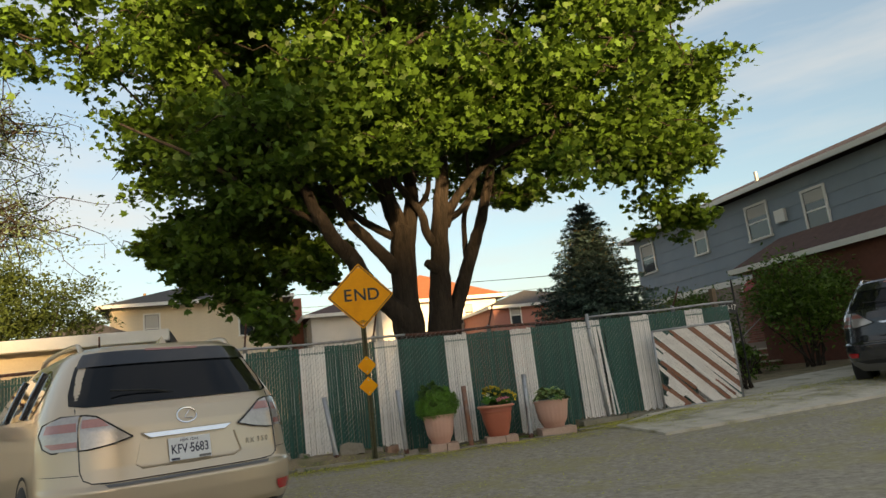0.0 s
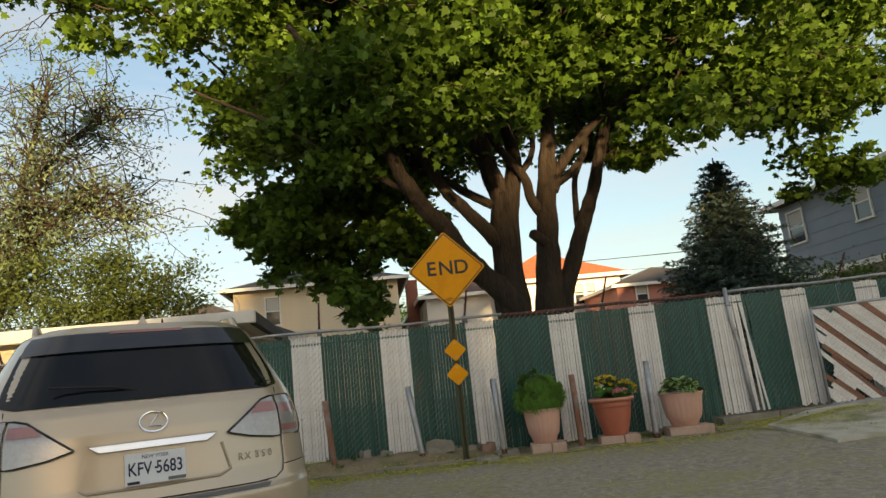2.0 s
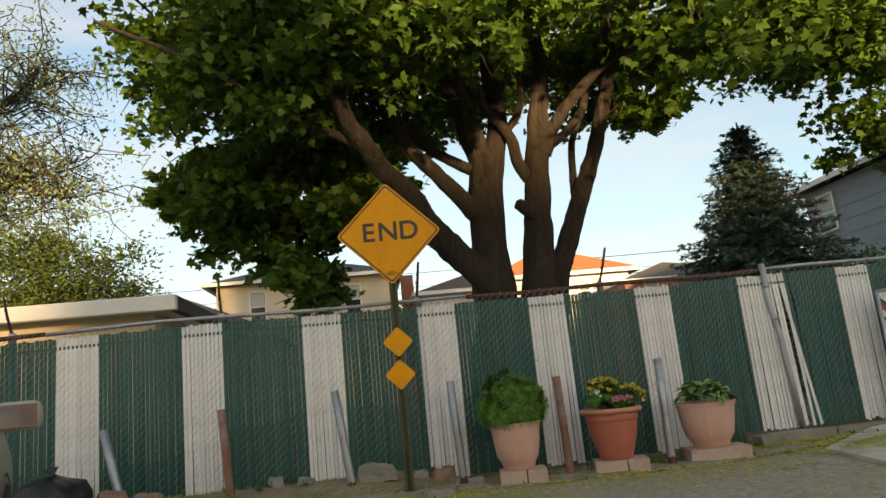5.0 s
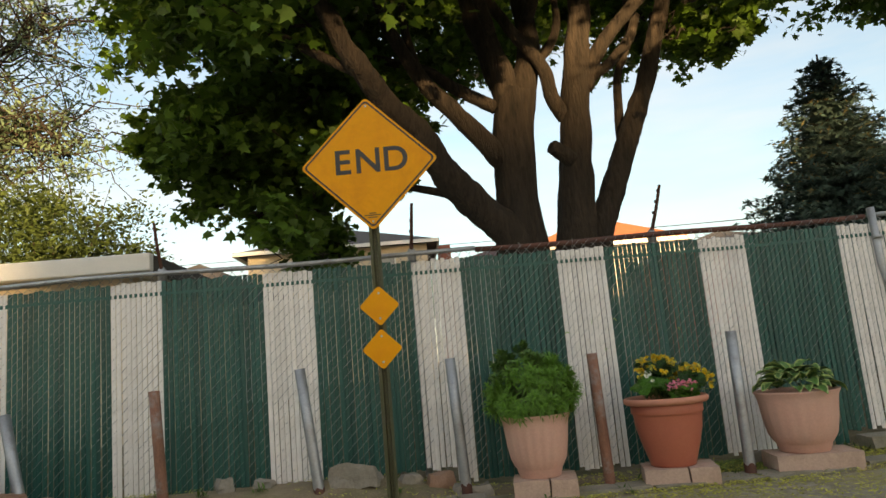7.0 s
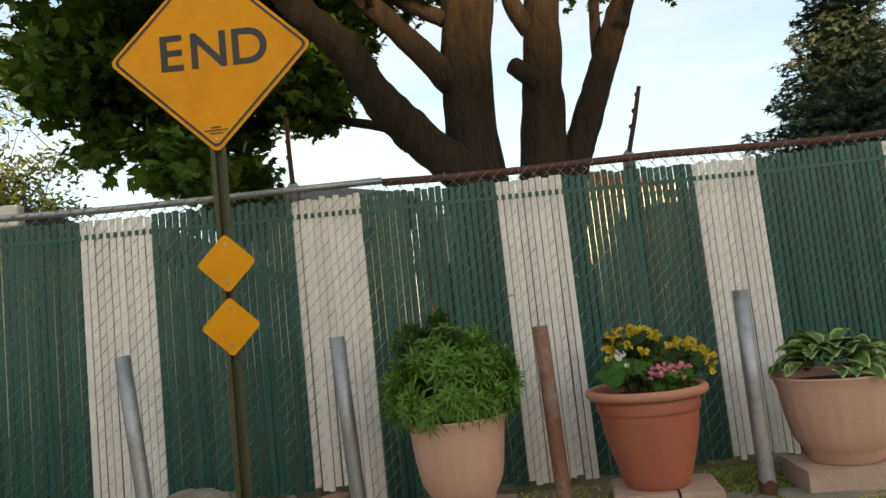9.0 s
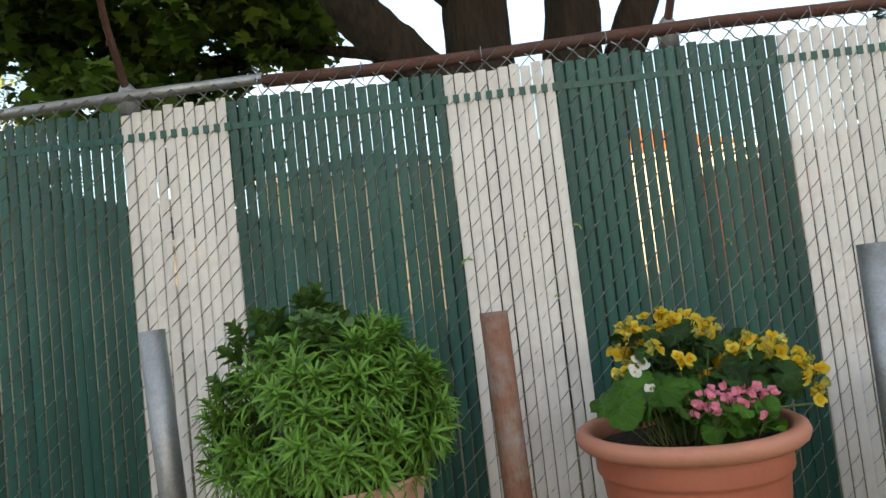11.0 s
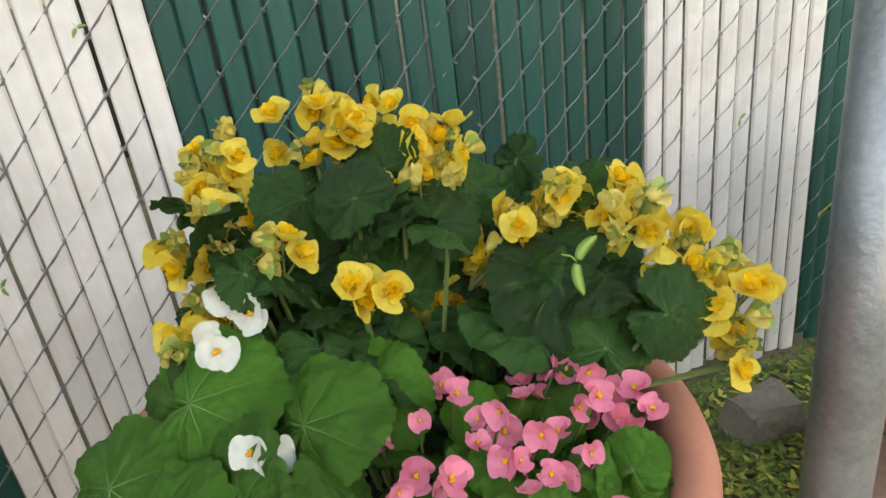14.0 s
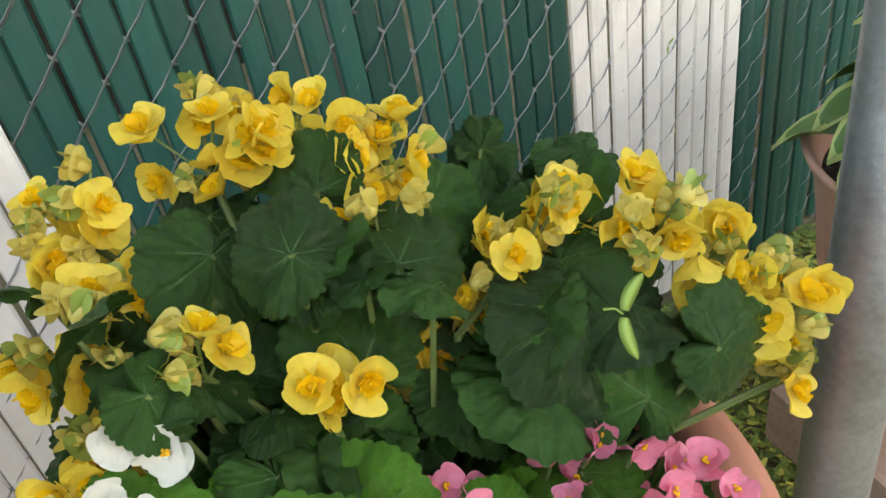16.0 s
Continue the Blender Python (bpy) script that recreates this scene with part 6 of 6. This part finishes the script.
def flower_mesh(kind, seed):
    rnd = random.Random(seed)
    bm = bmesh.new()
    if kind == "yellow":
        for i in range(4):
            petal(bm, i * math.pi / 2 + rnd.uniform(-0.2, 0.2), rnd.uniform(0.05, 0.5), rnd.uniform(0.020, 0.026) * (1 if i % 2 else 0.8), rnd.uniform(0.016, 0.019) * (1 if i % 2 else 0.72), 0.55, 0, wave=0.06)
        for i in range(3 + seed % 3):
            petal(bm, i * 6.283 / (3 + seed % 3) + rnd.uniform(-0.3, 0.3), rnd.uniform(0.55, 1.1), rnd.uniform(0.011, 0.016), rnd.uniform(0.008, 0.011), 0.7, 1, 0.003, wave=0.08)
        ball(bm, (0, 0, 0.007), 0.0035, 1)
        mats = (M_YELLOW, M_YELLOW_DEEP)
    elif kind == "bud":
        for i in range(4):
            petal(bm, i * math.pi / 2 + 0.3, 1.0, rnd.uniform(0.018, 0.023), 0.0135, 1.0, i % 2)
        ball(bm, (0, 0, 0.007), 0.0075, 0)
        mats = (M_BUD, M_BUD if seed % 2 else M_BUD_GREEN)
    elif kind == "white":
        for i in range(4):
            petal(bm, i * math.pi / 2, rnd.uniform(0.1, 0.4), 0.026 if i % 2 else 0.021, 0.019 if i % 2 else 0.013, 0.35, 0, wave=0.10)
        for k in range(10):
            ball(bm, (rnd.gauss(0, 0.0022), rnd.gauss(0, 0.0022), 0.005 + rnd.uniform(0, 0.003)), 0.0018, 1)
        mats = (M_WHITE_PETAL, M_STAMEN)
    else:
        for i in range(4):
            petal(bm, i * math.pi / 2, rnd.uniform(0.1, 0.6), 0.018 if i % 2 else 0.014, 0.0135 if i % 2 else 0.009, 0.4, 0, wave=0.08)
        for k in range(6):
            ball(bm, (rnd.gauss(0, 0.0013), rnd.gauss(0, 0.0013), 0.004), 0.0014, 1)
        mats = (M_PINK_PETAL, M_STAMEN)
    me = finish("flower", bm, None, True)
    for m in mats:
        me.materials.append(m)
    return me


def aim(p, d, spin, s):
    return Matrix.Translation(p) @ Vector(d).to_track_quat("Z", "Y").to_matrix().to_4x4() @ pose(0, 0, 0, 0, 0, spin) @ Matrix.Scale(s, 4)


def build_begonias():
    rnd = random.Random(31)
    origin = Vector((PB[0], PB[1], zB + 0.44))
    yel = thing("begonia", pose(*origin), "tall begonia with clusters of double yellow flowers", "plant")
    wht = thing("begonia", pose(*origin), "begonia with white flowers and bright green leaves", "plant")
    pnk = thing("begonia", pose(*origin), "low begonia covered in small pink flowers", "plant")
    leaf_v = [begonia_leaf(s, 6 + s % 3) for s in range(7)]
    dark, light = [], []
    for me in leaf_v:
        a = me.copy()
        a.materials.append(M_BEGONIA_LEAF)
        a.materials.append(M_VEIN)
        dark.append(a)
        b = me.copy()
        b.materials.append(M_BEGONIA_LIGHT)
        b.materials.append(M_VEIN_LIGHT)
        light.append(b)
    yf = [flower_mesh("yellow", s) for s in range(5)]
    bf = [flower_mesh("bud", s) for s in range(4)]
    wf = [flower_mesh("white", s) for s in range(3)]
    pf = [flower_mesh("pink", s) for s in range(4)]

    def leaf(parent, meshes, p, r, d, stem=None):
        ob = new("leaf", rnd.choice(meshes))
        ob.parent = parent
        q = Vector(p) - origin
        ob.matrix_local = aim(q, Vector(d) + Vector((rnd.gauss(0, 0.5), rnd.gauss(0, 0.4), rnd.gauss(0, 0.2))), rnd.uniform(0, 360), r * 0.86)
        if stem is not None:
            tube(stem, [Vector((q.x * 0.4, q.y * 0.4, -0.02)), Vector((q.x * 0.8, q.y * 0.8, q.z * 0.6)), q], 0.0022, 5)

    stems = bmesh.new()
    # clusters of yellow flowers: place, spread, flowers, buds
    for x, y, z, s, n, b in ((4.425, 11.43, 0.915, 0.035, 5, 2), (4.395, 11.35, 0.862, 0.032, 5, 2), (4.43, 11.37, 0.888, 0.025, 3, 1), (4.52, 11.45, 0.925, 0.04, 6, 3), (4.585, 11.43, 0.915, 0.04, 8, 2),
                             (4.63, 11.385, 0.905, 0.032, 7, 1), (4.60, 11.34, 0.868, 0.025, 3, 3), (4.515, 11.257, 0.824, 0.022, 4, 2), (4.458, 11.30, 0.862, 0.02, 1, 4), (4.685, 11.29, 0.848, 0.03, 5, 2),
                             (4.66, 11.31, 0.80, 0.025, 4, 1), (4.775, 11.25, 0.845, 0.03, 5, 3), (4.815, 11.215, 0.805, 0.032, 6, 3), (4.855, 11.19, 0.765, 0.028, 5, 1), (4.875, 11.18, 0.715, 0.02, 2, 3),
                             (4.628, 11.31, 0.772, 0.018, 2, 1), (4.575, 11.30, 0.765, 0.02, 2, 1), (4.39, 11.31, 0.805, 0.03, 4, 4), (4.73, 11.30, 0.85, 0.03, 3, 2)):
        n, b = (n + 1, b + 1) if s < 0.026 else (n + 4, b + 3)
        c = Vector((x + 0.008 - 0.25 * max(0.0, x - 4.75), y - 0.01, z - 0.037)) - origin
        tube(stems, [Vector((c.x * 0.35, c.y * 0.45, -0.02)), Vector((c.x * 0.62, c.y * 0.8, c.z * 0.75)), c - Vector((0, 0, 0.02))], 0.0030, 6)
        for k in range(n + b):
            d = Vector((rnd.gauss(0, 0.8), rnd.gauss(-0.7, 0.5), rnd.gauss(0.45, 0.45))).normalized()
            p = c + Vector((rnd.uniform(-1, 1) * s, rnd.uniform(-1, 1) * s * 0.8, rnd.uniform(-1, 0.9) * s * 0.85))
            ob = new("flower" if k < n else "bud", rnd.choice(yf if k < n else bf))
            ob.parent = yel
            ob.matrix_local = aim(p, d, rnd.uniform(0, 360), rnd.uniform(0.78, 1.05))
            tube(stems, [c - Vector((0, 0, 0.025)), p - d * 0.002], 0.0013, 4)
    part("stem_mass", stems, M_STEM, yel, kind="stuff")
    stems = bmesh.new()
    # large dark leaves of the yellow begonia
    for x, y, z, r in ((4.50, 11.345, 0.862, 0.052), (4.455, 11.292, 0.825, 0.056), (4.545, 11.30, 0.845, 0.040), (4.555, 11.265, 0.79, 0.050), (4.69, 11.225, 0.785, 0.062), (4.735, 11.215, 0.775, 0.050),
                       (4.765, 11.165, 0.752, 0.046), (4.66, 11.215, 0.745, 0.058), (4.715, 11.18, 0.725, 0.052), (4.60, 11.32, 0.80, 0.05), (4.66, 11.35, 0.83, 0.045), (4.48, 11.24, 0.765, 0.045),
                       (4.40, 11.27, 0.745, 0.045), (4.62, 11.26, 0.735, 0.05), (4.52, 11.24, 0.745, 0.045), (4.76, 11.25, 0.77, 0.045), (4.80, 11.2, 0.72, 0.04), (4.71, 11.26, 0.80, 0.045)):
        leaf(yel, dark, (x, y, z - 0.012), r, (rnd.gauss(0, 0.3), rnd.gauss(-0.75, 0.25), 0.75), stems)
    for k in range(80):
        a, q = rnd.uniform(0, 2 * math.pi), math.sqrt(rnd.random())
        x, y = 4.60 + 0.22 * q * math.cos(a), 11.35 + 0.12 * q * math.sin(a)
        leaf(yel, dark, (x, y, rnd.uniform(0.66, 0.86 - 0.2 * max(0, x - 4.6))), rnd.uniform(0.028, 0.046), (rnd.gauss(0, 0.4), rnd.gauss(-0.4, 0.4), 0.8), stems)
    # low leaves that close the heart of the plant
    for k in range(50):
        a, q = rnd.uniform(0, 2 * math.pi), math.sqrt(rnd.random())
        x, y = 4.59 + 0.20 * q * math.cos(a), 11.30 + 0.09 * q * math.sin(a)
        leaf(yel, dark, (x, y, rnd.uniform(0.63, 0.76)), rnd.uniform(0.035, 0.05), (rnd.gauss(0, 0.4), rnd.gauss(-0.6, 0.3), 0.7))
    part("stalk_mass", stems, M_STEM, yel, kind="stuff")
    # white begonia
    stems = bmesh.new()
    for x, y, z, r in ((4.372, 11.225, 0.745, 0.055), (4.452, 11.172, 0.732, 0.050), (4.50, 11.215, 0.715, 0.048), (4.40, 11.13, 0.712, 0.05), (4.335, 11.15, 0.70, 0.05), (4.475, 11.25, 0.745, 0.036),
                       (4.47, 11.10, 0.70, 0.042), (4.36, 11.28, 0.745, 0.04), (4.30, 11.21, 0.70, 0.045), (4.43, 11.22, 0.72, 0.04)):
        leaf(wht, light, (x, y, z), r * 1.2, (rnd.gauss(0, 0.25), rnd.gauss(-0.45, 0.2), 0.85), stems)
    for x, y, z in ((4.415, 11.27, 0.805), (4.433, 11.263, 0.789), (4.395, 11.255, 0.782), (4.40, 11.245, 0.772), (4.413, 11.147, 0.742), (4.425, 11.145, 0.735)):
        q = Vector((x, y, z)) - origin
        ob = new("flower", rnd.choice(wf))
        ob.parent = wht
        ob.matrix_local = aim(q, (rnd.gauss(0, 0.25), -0.85, 0.6), rnd.uniform(0, 360), rnd.uniform(0.6, 0.78))
        tube(stems, [Vector((q.x * 0.8, q.y * 0.8, 0.0)), q], 0.0016, 4)
    part("stalk_mass", stems, M_STEM, wht, kind="stuff")
    # pink begonia
    stems = bmesh.new()
    for k in range(50):
        a, q = rnd.uniform(0, 2 * math.pi), math.sqrt(rnd.random())
        x, y = 4.605 + 0.105 * q * math.cos(a), 11.13 + 0.09 * q * math.sin(a)
        leaf(pnk, light, (x, y, rnd.uniform(0.63, 0.695)), rnd.uniform(0.022, 0.038), (rnd.gauss(0, 0.5), rnd.gauss(-0.3, 0.5), 0.8), stems)
    for k in range(54):
        a, q = rnd.uniform(0, 2 * math.pi), math.sqrt(rnd.random())
        x, y = 4.605 + 0.11 * q * math.cos(a), 11.13 + 0.095 * q * math.sin(a)
        z = 0.725 - 0.03 * q * q + rnd.uniform(-0.035, 0.012)
        p = Vector((x, y, z)) - origin
        ob = new("flower", rnd.choice(pf))
        ob.parent = pnk
        d = Vector((rnd.gauss(0, 0.6), rnd.gauss(-0.5, 0.5), rnd.gauss(0.6, 0.4))).normalized()
        ob.matrix_local = aim(p, d, rnd.uniform(0, 360), rnd.uniform(0.62, 1.0))
        tube(stems, [p - Vector((p.x * 0.1, p.y * 0.1, 0.05)), p], 0.0013, 4)
    part("stalk_mass", stems, M_STEM, pnk, kind="stuff")


build_begonias()


# ---- green maple seeds fallen on the plants and caught in the fence ----
M_SEED = material("maple_seed", (0.30, 0.46, 0.10), 0.5, vary=0.15, scale=60, fine=200, bump=0.1, trans=0.2)


def build_seed(m, size, label):
    """A winged pair: two small nuts with a drooping wing each."""
    seed = thing("maple_seed", m @ Matrix.Scale(size, 4), label, "maple seed", "fallen maple seeds")
    bm = bmesh.new()
    tube(bm, [(0, 0, 0), (0.1, 0.25, 0.06), (0.05, 0.6, 0.1)], 0.03, 5)
    part("stalk", bm, M_SEED, seed)
    for s in (-1, 1):
        bm = bmesh.new()
        rows = []
        for i in range(9):
            t = i / 8
            w = 0.09 + 0.13 * math.sin(math.pi * min(1, t * 0.85 + 0.1)) - (0.1 if i == 8 else 0)
            c = Vector((s * (0.08 + 0.95 * t), -0.42 * t * t - 0.05, 0.05 * math.sin(3 * t)))
            rows.append([bm.verts.new(c + Vector((0, w * q, z))) for q, z in ((-1, 0.0), (0, 0.05), (1, 0.0), (0, -0.02))])
        for a, b in zip(rows, rows[1:]):
            for j in range(4):
                bm.faces.new((a[j], a[(j + 1) % 4], b[(j + 1) % 4], b[j]))
        bm.faces.new(rows[0][::-1])
        bm.faces.new(rows[-1])
        part("wing", bm, M_SEED, seed, smooth=True)


build_seed(pose(4.682, 11.165, 0.812, 60, 0, 0) @ pose(0, 0, 0, 0, 0, 60), 0.024, "pale green winged maple seed lying on a begonia leaf")
for x, z, turn, size in ((3.983, 1.157, 10, 0.022), (4.197, 1.223, 70, 0.014), (4.916, 1.114, -60, 0.015), (4.075, 0.655, 80, 0.014), (5.387, 0.654, 60, 0.014), (4.287, 0.996, 30, 0.013), (4.394, 1.233, -40, 0.018)):
    build_seed(pose(x, FENCE_Y - 0.021, z, 90, 0, 0) @ pose(0, 0, 0, 0, 0, turn), size, "small green maple seed caught in the fence wire")
# ---- litter, stones, weeds ----
M_LITTER = material("fallen_maple_bloom", (0.50, 0.48, 0.10), 0.8, vary=0.2, bump=0, spread=0.45, per="island", trans=0.1)
M_LITTER_GREEN = material("green_maple_bloom", (0.17, 0.24, 0.05), 0.75, vary=0.25, bump=0, spread=0.5, per="island", trans=0.1)
M_WEED = material("weed", (0.085, 0.16, 0.03), 0.6, vary=0.2, bump=0, spread=0.4, per="island", trans=0.2)
M_STONE = material("field_stone", (0.30, 0.265, 0.22), 0.9, vary=0.25, scale=6, fine=60, bump=0.7, dirt=(0.16, 0.13, 0.09), dirt_amount=0.5, dirt_scale=4)
M_STONE_TAN = material("tan_stone", (0.33, 0.20, 0.14), 0.85, vary=0.2, scale=5, fine=60, bump=0.5)
M_BAG = material("black_plastic", (0.012, 0.012, 0.013), 0.22, vary=0.1, scale=9, fine=40, bump=0.5, bump_dist=0.02)
M_CABLE = material("cable", (0.02, 0.02, 0.02), 0.7, vary=0.1, bump=0)
M_WOOD = material("pole_wood", (0.16, 0.11, 0.07), 0.9, vary=0.2, scale=4, fine=40, bump=0.4, stretch=(1, 1, 0.1))


def build_litter():
    """Fallen maple bloom and seed, thick along the kerb and thin over the road."""
    rng = np.random.default_rng(77)
    v, f = [], []

    def strew(n, fx, fy, size):
        k = 0
        while k < n:
            x, y = fx(), fy()
            # drifts: kept where a slow noise is high
            if noise.noise((x * 1.1, y * 1.6, 5.0)) + 0.30 * noise.noise((x * 5, y * 5, 1.0)) < rng.uniform(-0.5, 0.4):
                k += 0.25
                continue
            k += 1
            if 6.3 < x < 9 and y > 11.6:
                continue
            a, L, w = rng.uniform(0, 6.283), size * rng.uniform(0.5, 1.4), size * rng.uniform(0.10, 0.28)
            on_slab = x > 6.4 and y < 10.7 + 0.35 * (x - 6.4) and y > 9.2
            z = ground_z(x, y) + (0.040 if on_slab else 0.012) + rng.uniform(0, 0.008)
            c, s = math.cos(a), math.sin(a)
            b = len(v)
            for t, ww, dz in ((-0.5, 0.2, rng.uniform(0, 0.010)), (0.0, 1.0, 0.002), (0.5, 0.25, rng.uniform(0, 0.012))):
                for q in (-1, 1):
                    v.append((x + c * t * L - s * q * ww * w, y + s * t * L + c * q * ww * w, z + dz + rng.uniform(0, 0.003)))
            f.append((b, b + 1, b + 3, b + 2))
            f.append((b + 2, b + 3, b + 5, b + 4))

    strew(6000, lambda: rng.uniform(4.7, 5.9), lambda: rng.uniform(11.1, 11.85), 0.030)
    ob = new("green_bloom", from_lists("green_bloom", list(v), list(f), M_LITTER_GREEN))
    tagged(ob, "green maple bloom matted on the soil by the pots", "litter", kind="stuff")
    v.clear()
    f.clear()
    strew(13000, lambda: rng.uniform(-1.0, 8.0), lambda: rng.normal(10.95, 0.34), 0.034)
    strew(7000, lambda: rng.uniform(2.4, 7.8), lambda: rng.uniform(11.0, 11.82), 0.032)
    strew(9000, lambda: rng.uniform(-1.0, 14.0), lambda: rng.uniform(6.0, 11.0), 0.030)
    strew(6500, lambda: rng.uniform(5.6, 13.0), lambda: rng.normal(10.8, 0.55), 0.032)
    strew(2500, lambda: rng.uniform(-1.0, 3.0), lambda: rng.uniform(11.1, 11.8), 0.022)
    ob = new("fallen_bloom", from_lists("fallen_bloom", v, f, M_LITTER))
    tagged(ob, "yellow-green fallen maple bloom strewn over road and soil", "litter", kind="stuff")


build_litter()


def build_weeds():
    rnd = random.Random(51)
    for k in range(46):
        x = rnd.choice((rnd.uniform(-0.8, 3.0), rnd.uniform(2.4, 6.6), rnd.uniform(5.2, 7.6)))
        y = rnd.choice((rnd.gauss(11.02, 0.05), rnd.gauss(11.75, 0.05), rnd.gauss(11.4, 0.15)))
        bm = bmesh.new()
        for i in range(rnd.randint(7, 16)):
            strap(bm, (rnd.gauss(0, 0.03), rnd.gauss(0, 0.03), 0), rnd.uniform(0, 6.28), rnd.uniform(0.3, 1.3), rnd.uniform(0.04, 0.10), rnd.uniform(0.003, 0.009), rnd.uniform(0.4, 1.4), 4)
        solid("weed", bm, M_WEED, pose(x, y, ground_z(x, y) + 0.005), "small green weed tuft growing in the soil", "weed", "weeds along the fence")


build_weeds()


def build_stone(x, y, sx, sy, sz, rot, mat, label, seed, tilt=0):
    bm = bmesh.new()
    box(bm, -sx / 2, sx / 2, -sy / 2, sy / 2, -0.04, sz)
    bmesh.ops.subdivide_edges(bm, edges=bm.edges[:], cuts=5, use_grid_fill=True)
    for v in bm.verts:
        e = max(abs(v.co.x) / (sx / 2), abs(v.co.y) / (sy / 2))
        v.co.x *= 1 - 0.18 * max(0, v.co.z / sz) ** 2
        v.co.y *= 1 - 0.18 * max(0, v.co.z / sz) ** 2
        v.co += noise.noise_vector(v.co * (2.2 / max(sx, sy)) + Vector((seed, 0, 0))) * max(sx, sy) * 0.14 + noise.noise_vector(v.co * 18 + Vector((seed, 1, 0))) * 0.008
    solid("stone", bm, mat, pose(x, y, ground_z(x, y) + 0.005, tilt, 0, rot), label, "stone", "stones by the fence")


for args in ((2.22, 11.60, 0.36, 0.2, 0.12, -8, M_STONE, "grey broken stone lying on the dirt bank", 1), (2.62, 11.68, 0.16, 0.12, 0.06, 20, M_STONE, "small grey stone on the dirt bank", 2),
             (2.86, 11.66, 0.22, 0.12, 0.10, 5, M_STONE_TAN, "reddish brick lump against the fence", 3), (3.08, 11.52, 0.28, 0.18, 0.06, -4, M_STONE, "flat grey stone at the foot of a post", 4),
             (1.22, 11.70, 0.12, 0.1, 0.09, 30, M_STONE, "small pale stone on the dirt bank", 5), (1.50, 11.74, 0.16, 0.08, 0.05, -20, M_STONE, "small pale stone on the dirt bank", 6),
             (-0.05, 11.18, 0.34, 0.24, 0.10, 15, M_STONE_TAN, "flat tan stone in a loose pile", 7), (0.12, 11.34, 0.32, 0.14, 0.20, -35, M_STONE_TAN, "tan stone leaning on a pile", 8),
             (-0.22, 11.42, 0.26, 0.14, 0.22, 25, M_STONE_TAN, "tan stone in a loose pile", 9), (0.22, 11.1, 0.34, 0.2, 0.08, -10, M_STONE_TAN, "flat tan stone in a loose pile", 10), (-0.42, 11.05, 0.4, 0.22, 0.09, 8, M_STONE_TAN, "flat tan stone in a loose pile", 11),
             (2.75, 11.02, 0.3, 0.16, 0.05, 10, M_STONE, "flat kerb stone by the sign post", 12), (5.35, 11.66, 0.14, 0.10, 0.09, 0, M_STONE, "small dark stone by the fence", 13)):
    build_stone(*args)


def build_bag():
    bag = thing("trash_bag", pose(-0.72, 11.35, ground_z(-0.72, 11.35)), "full shiny black plastic trash bag, knotted on top", "trash bag")
    bm = bmesh.new()
    lathe(bm, [(0.0, 0.0), (0.26, 0.0), (0.33, 0.06), (0.35, 0.16), (0.33, 0.28), (0.26, 0.37), (0.14, 0.42), (0.05, 0.45), (0.03, 0.47), (0.06, 0.52), (0.0, 0.53)], 56, cap=False)
    for v in bm.verts:
        a = math.atan2(v.co.y, v.co.x)
        k = 1 + 0.05 * math.sin(a * 9 + v.co.z * 12) + 0.04 * math.sin(a * 17) * v.co.z + 0.10 * noise.noise(v.co * 4)
        v.co.x *= k
        v.co.y *= k
        v.co.z += 0.03 * noise.noise(v.co * 6)
    part("bag", bm, M_BAG, bag, smooth=True)


build_bag()

# ---- house number on the gate post ----


def build_number_post():
    post = thing("gate_post", pose(9.72, 12.05, 0.1), "weathered gate post with a black house number panel", "gate post")
    part("post", boxed(-0.05, 0.05, -0.05, 0.05, 0.0, 2.2, 0.008), M_WOOD, post)
    bm = bmesh.new()
    tube(bm, [(0.48, -0.02, 0.3), (0.48, -0.02, 2.05), (0.48, -0.02, 2.3), (0.48, -0.02, 2.36)], [0.02, 0.02, 0.018, 0.004], 8)
    part("iron_rod", bm, M_CABLE, post)
    panel = part("number_panel", boxed(0.1, 0.47, -0.035, -0.02, 1.68, 1.92), M_BLACK, post)
    writing("house_number", "220-17", 0.135, pose(0.285, -0.037, 1.79) @ UPRIGHT, M_TRIM, panel, bold=0.002)


build_number_post()


# ---- overhead wires and a far utility pole ----
def build_wires():
    pole = thing("utility_pole", pose(-5.2, 58, 0), "far wooden utility pole with crossarm", "utility pole")
    bm = bmesh.new()
    tube(bm, [(0, 0, 0), (0, 0, 10.6)], [0.16, 0.11], 10)
    part("mast", bm, M_WOOD, pole)
    part("crossarm", boxed(-1.1, 1.1, -0.06, 0.06, 9.5, 9.62), M_WOOD, pole)
    for dx, z in ((-1.0, 9.7), (-0.3, 9.7), (0.4, 9.7), (1.0, 9.7), (0.0, 8.6), (0.0, 8.2)):
        w = thing("overhead_wire", pose(-5.2 + dx, 58, z), "thin sagging overhead wire", "wire", "overhead wires")
        bm = bmesh.new()
        tube(bm, [(-40 + 12 * i, 0, 0.012 * ((-40 + 12 * i) ** 2 / 20 - abs(-40 + 12 * i)) * 0.5) for i in range(9)], 0.022, 4)
        part("wire", bm, M_CABLE, w)


build_wires()
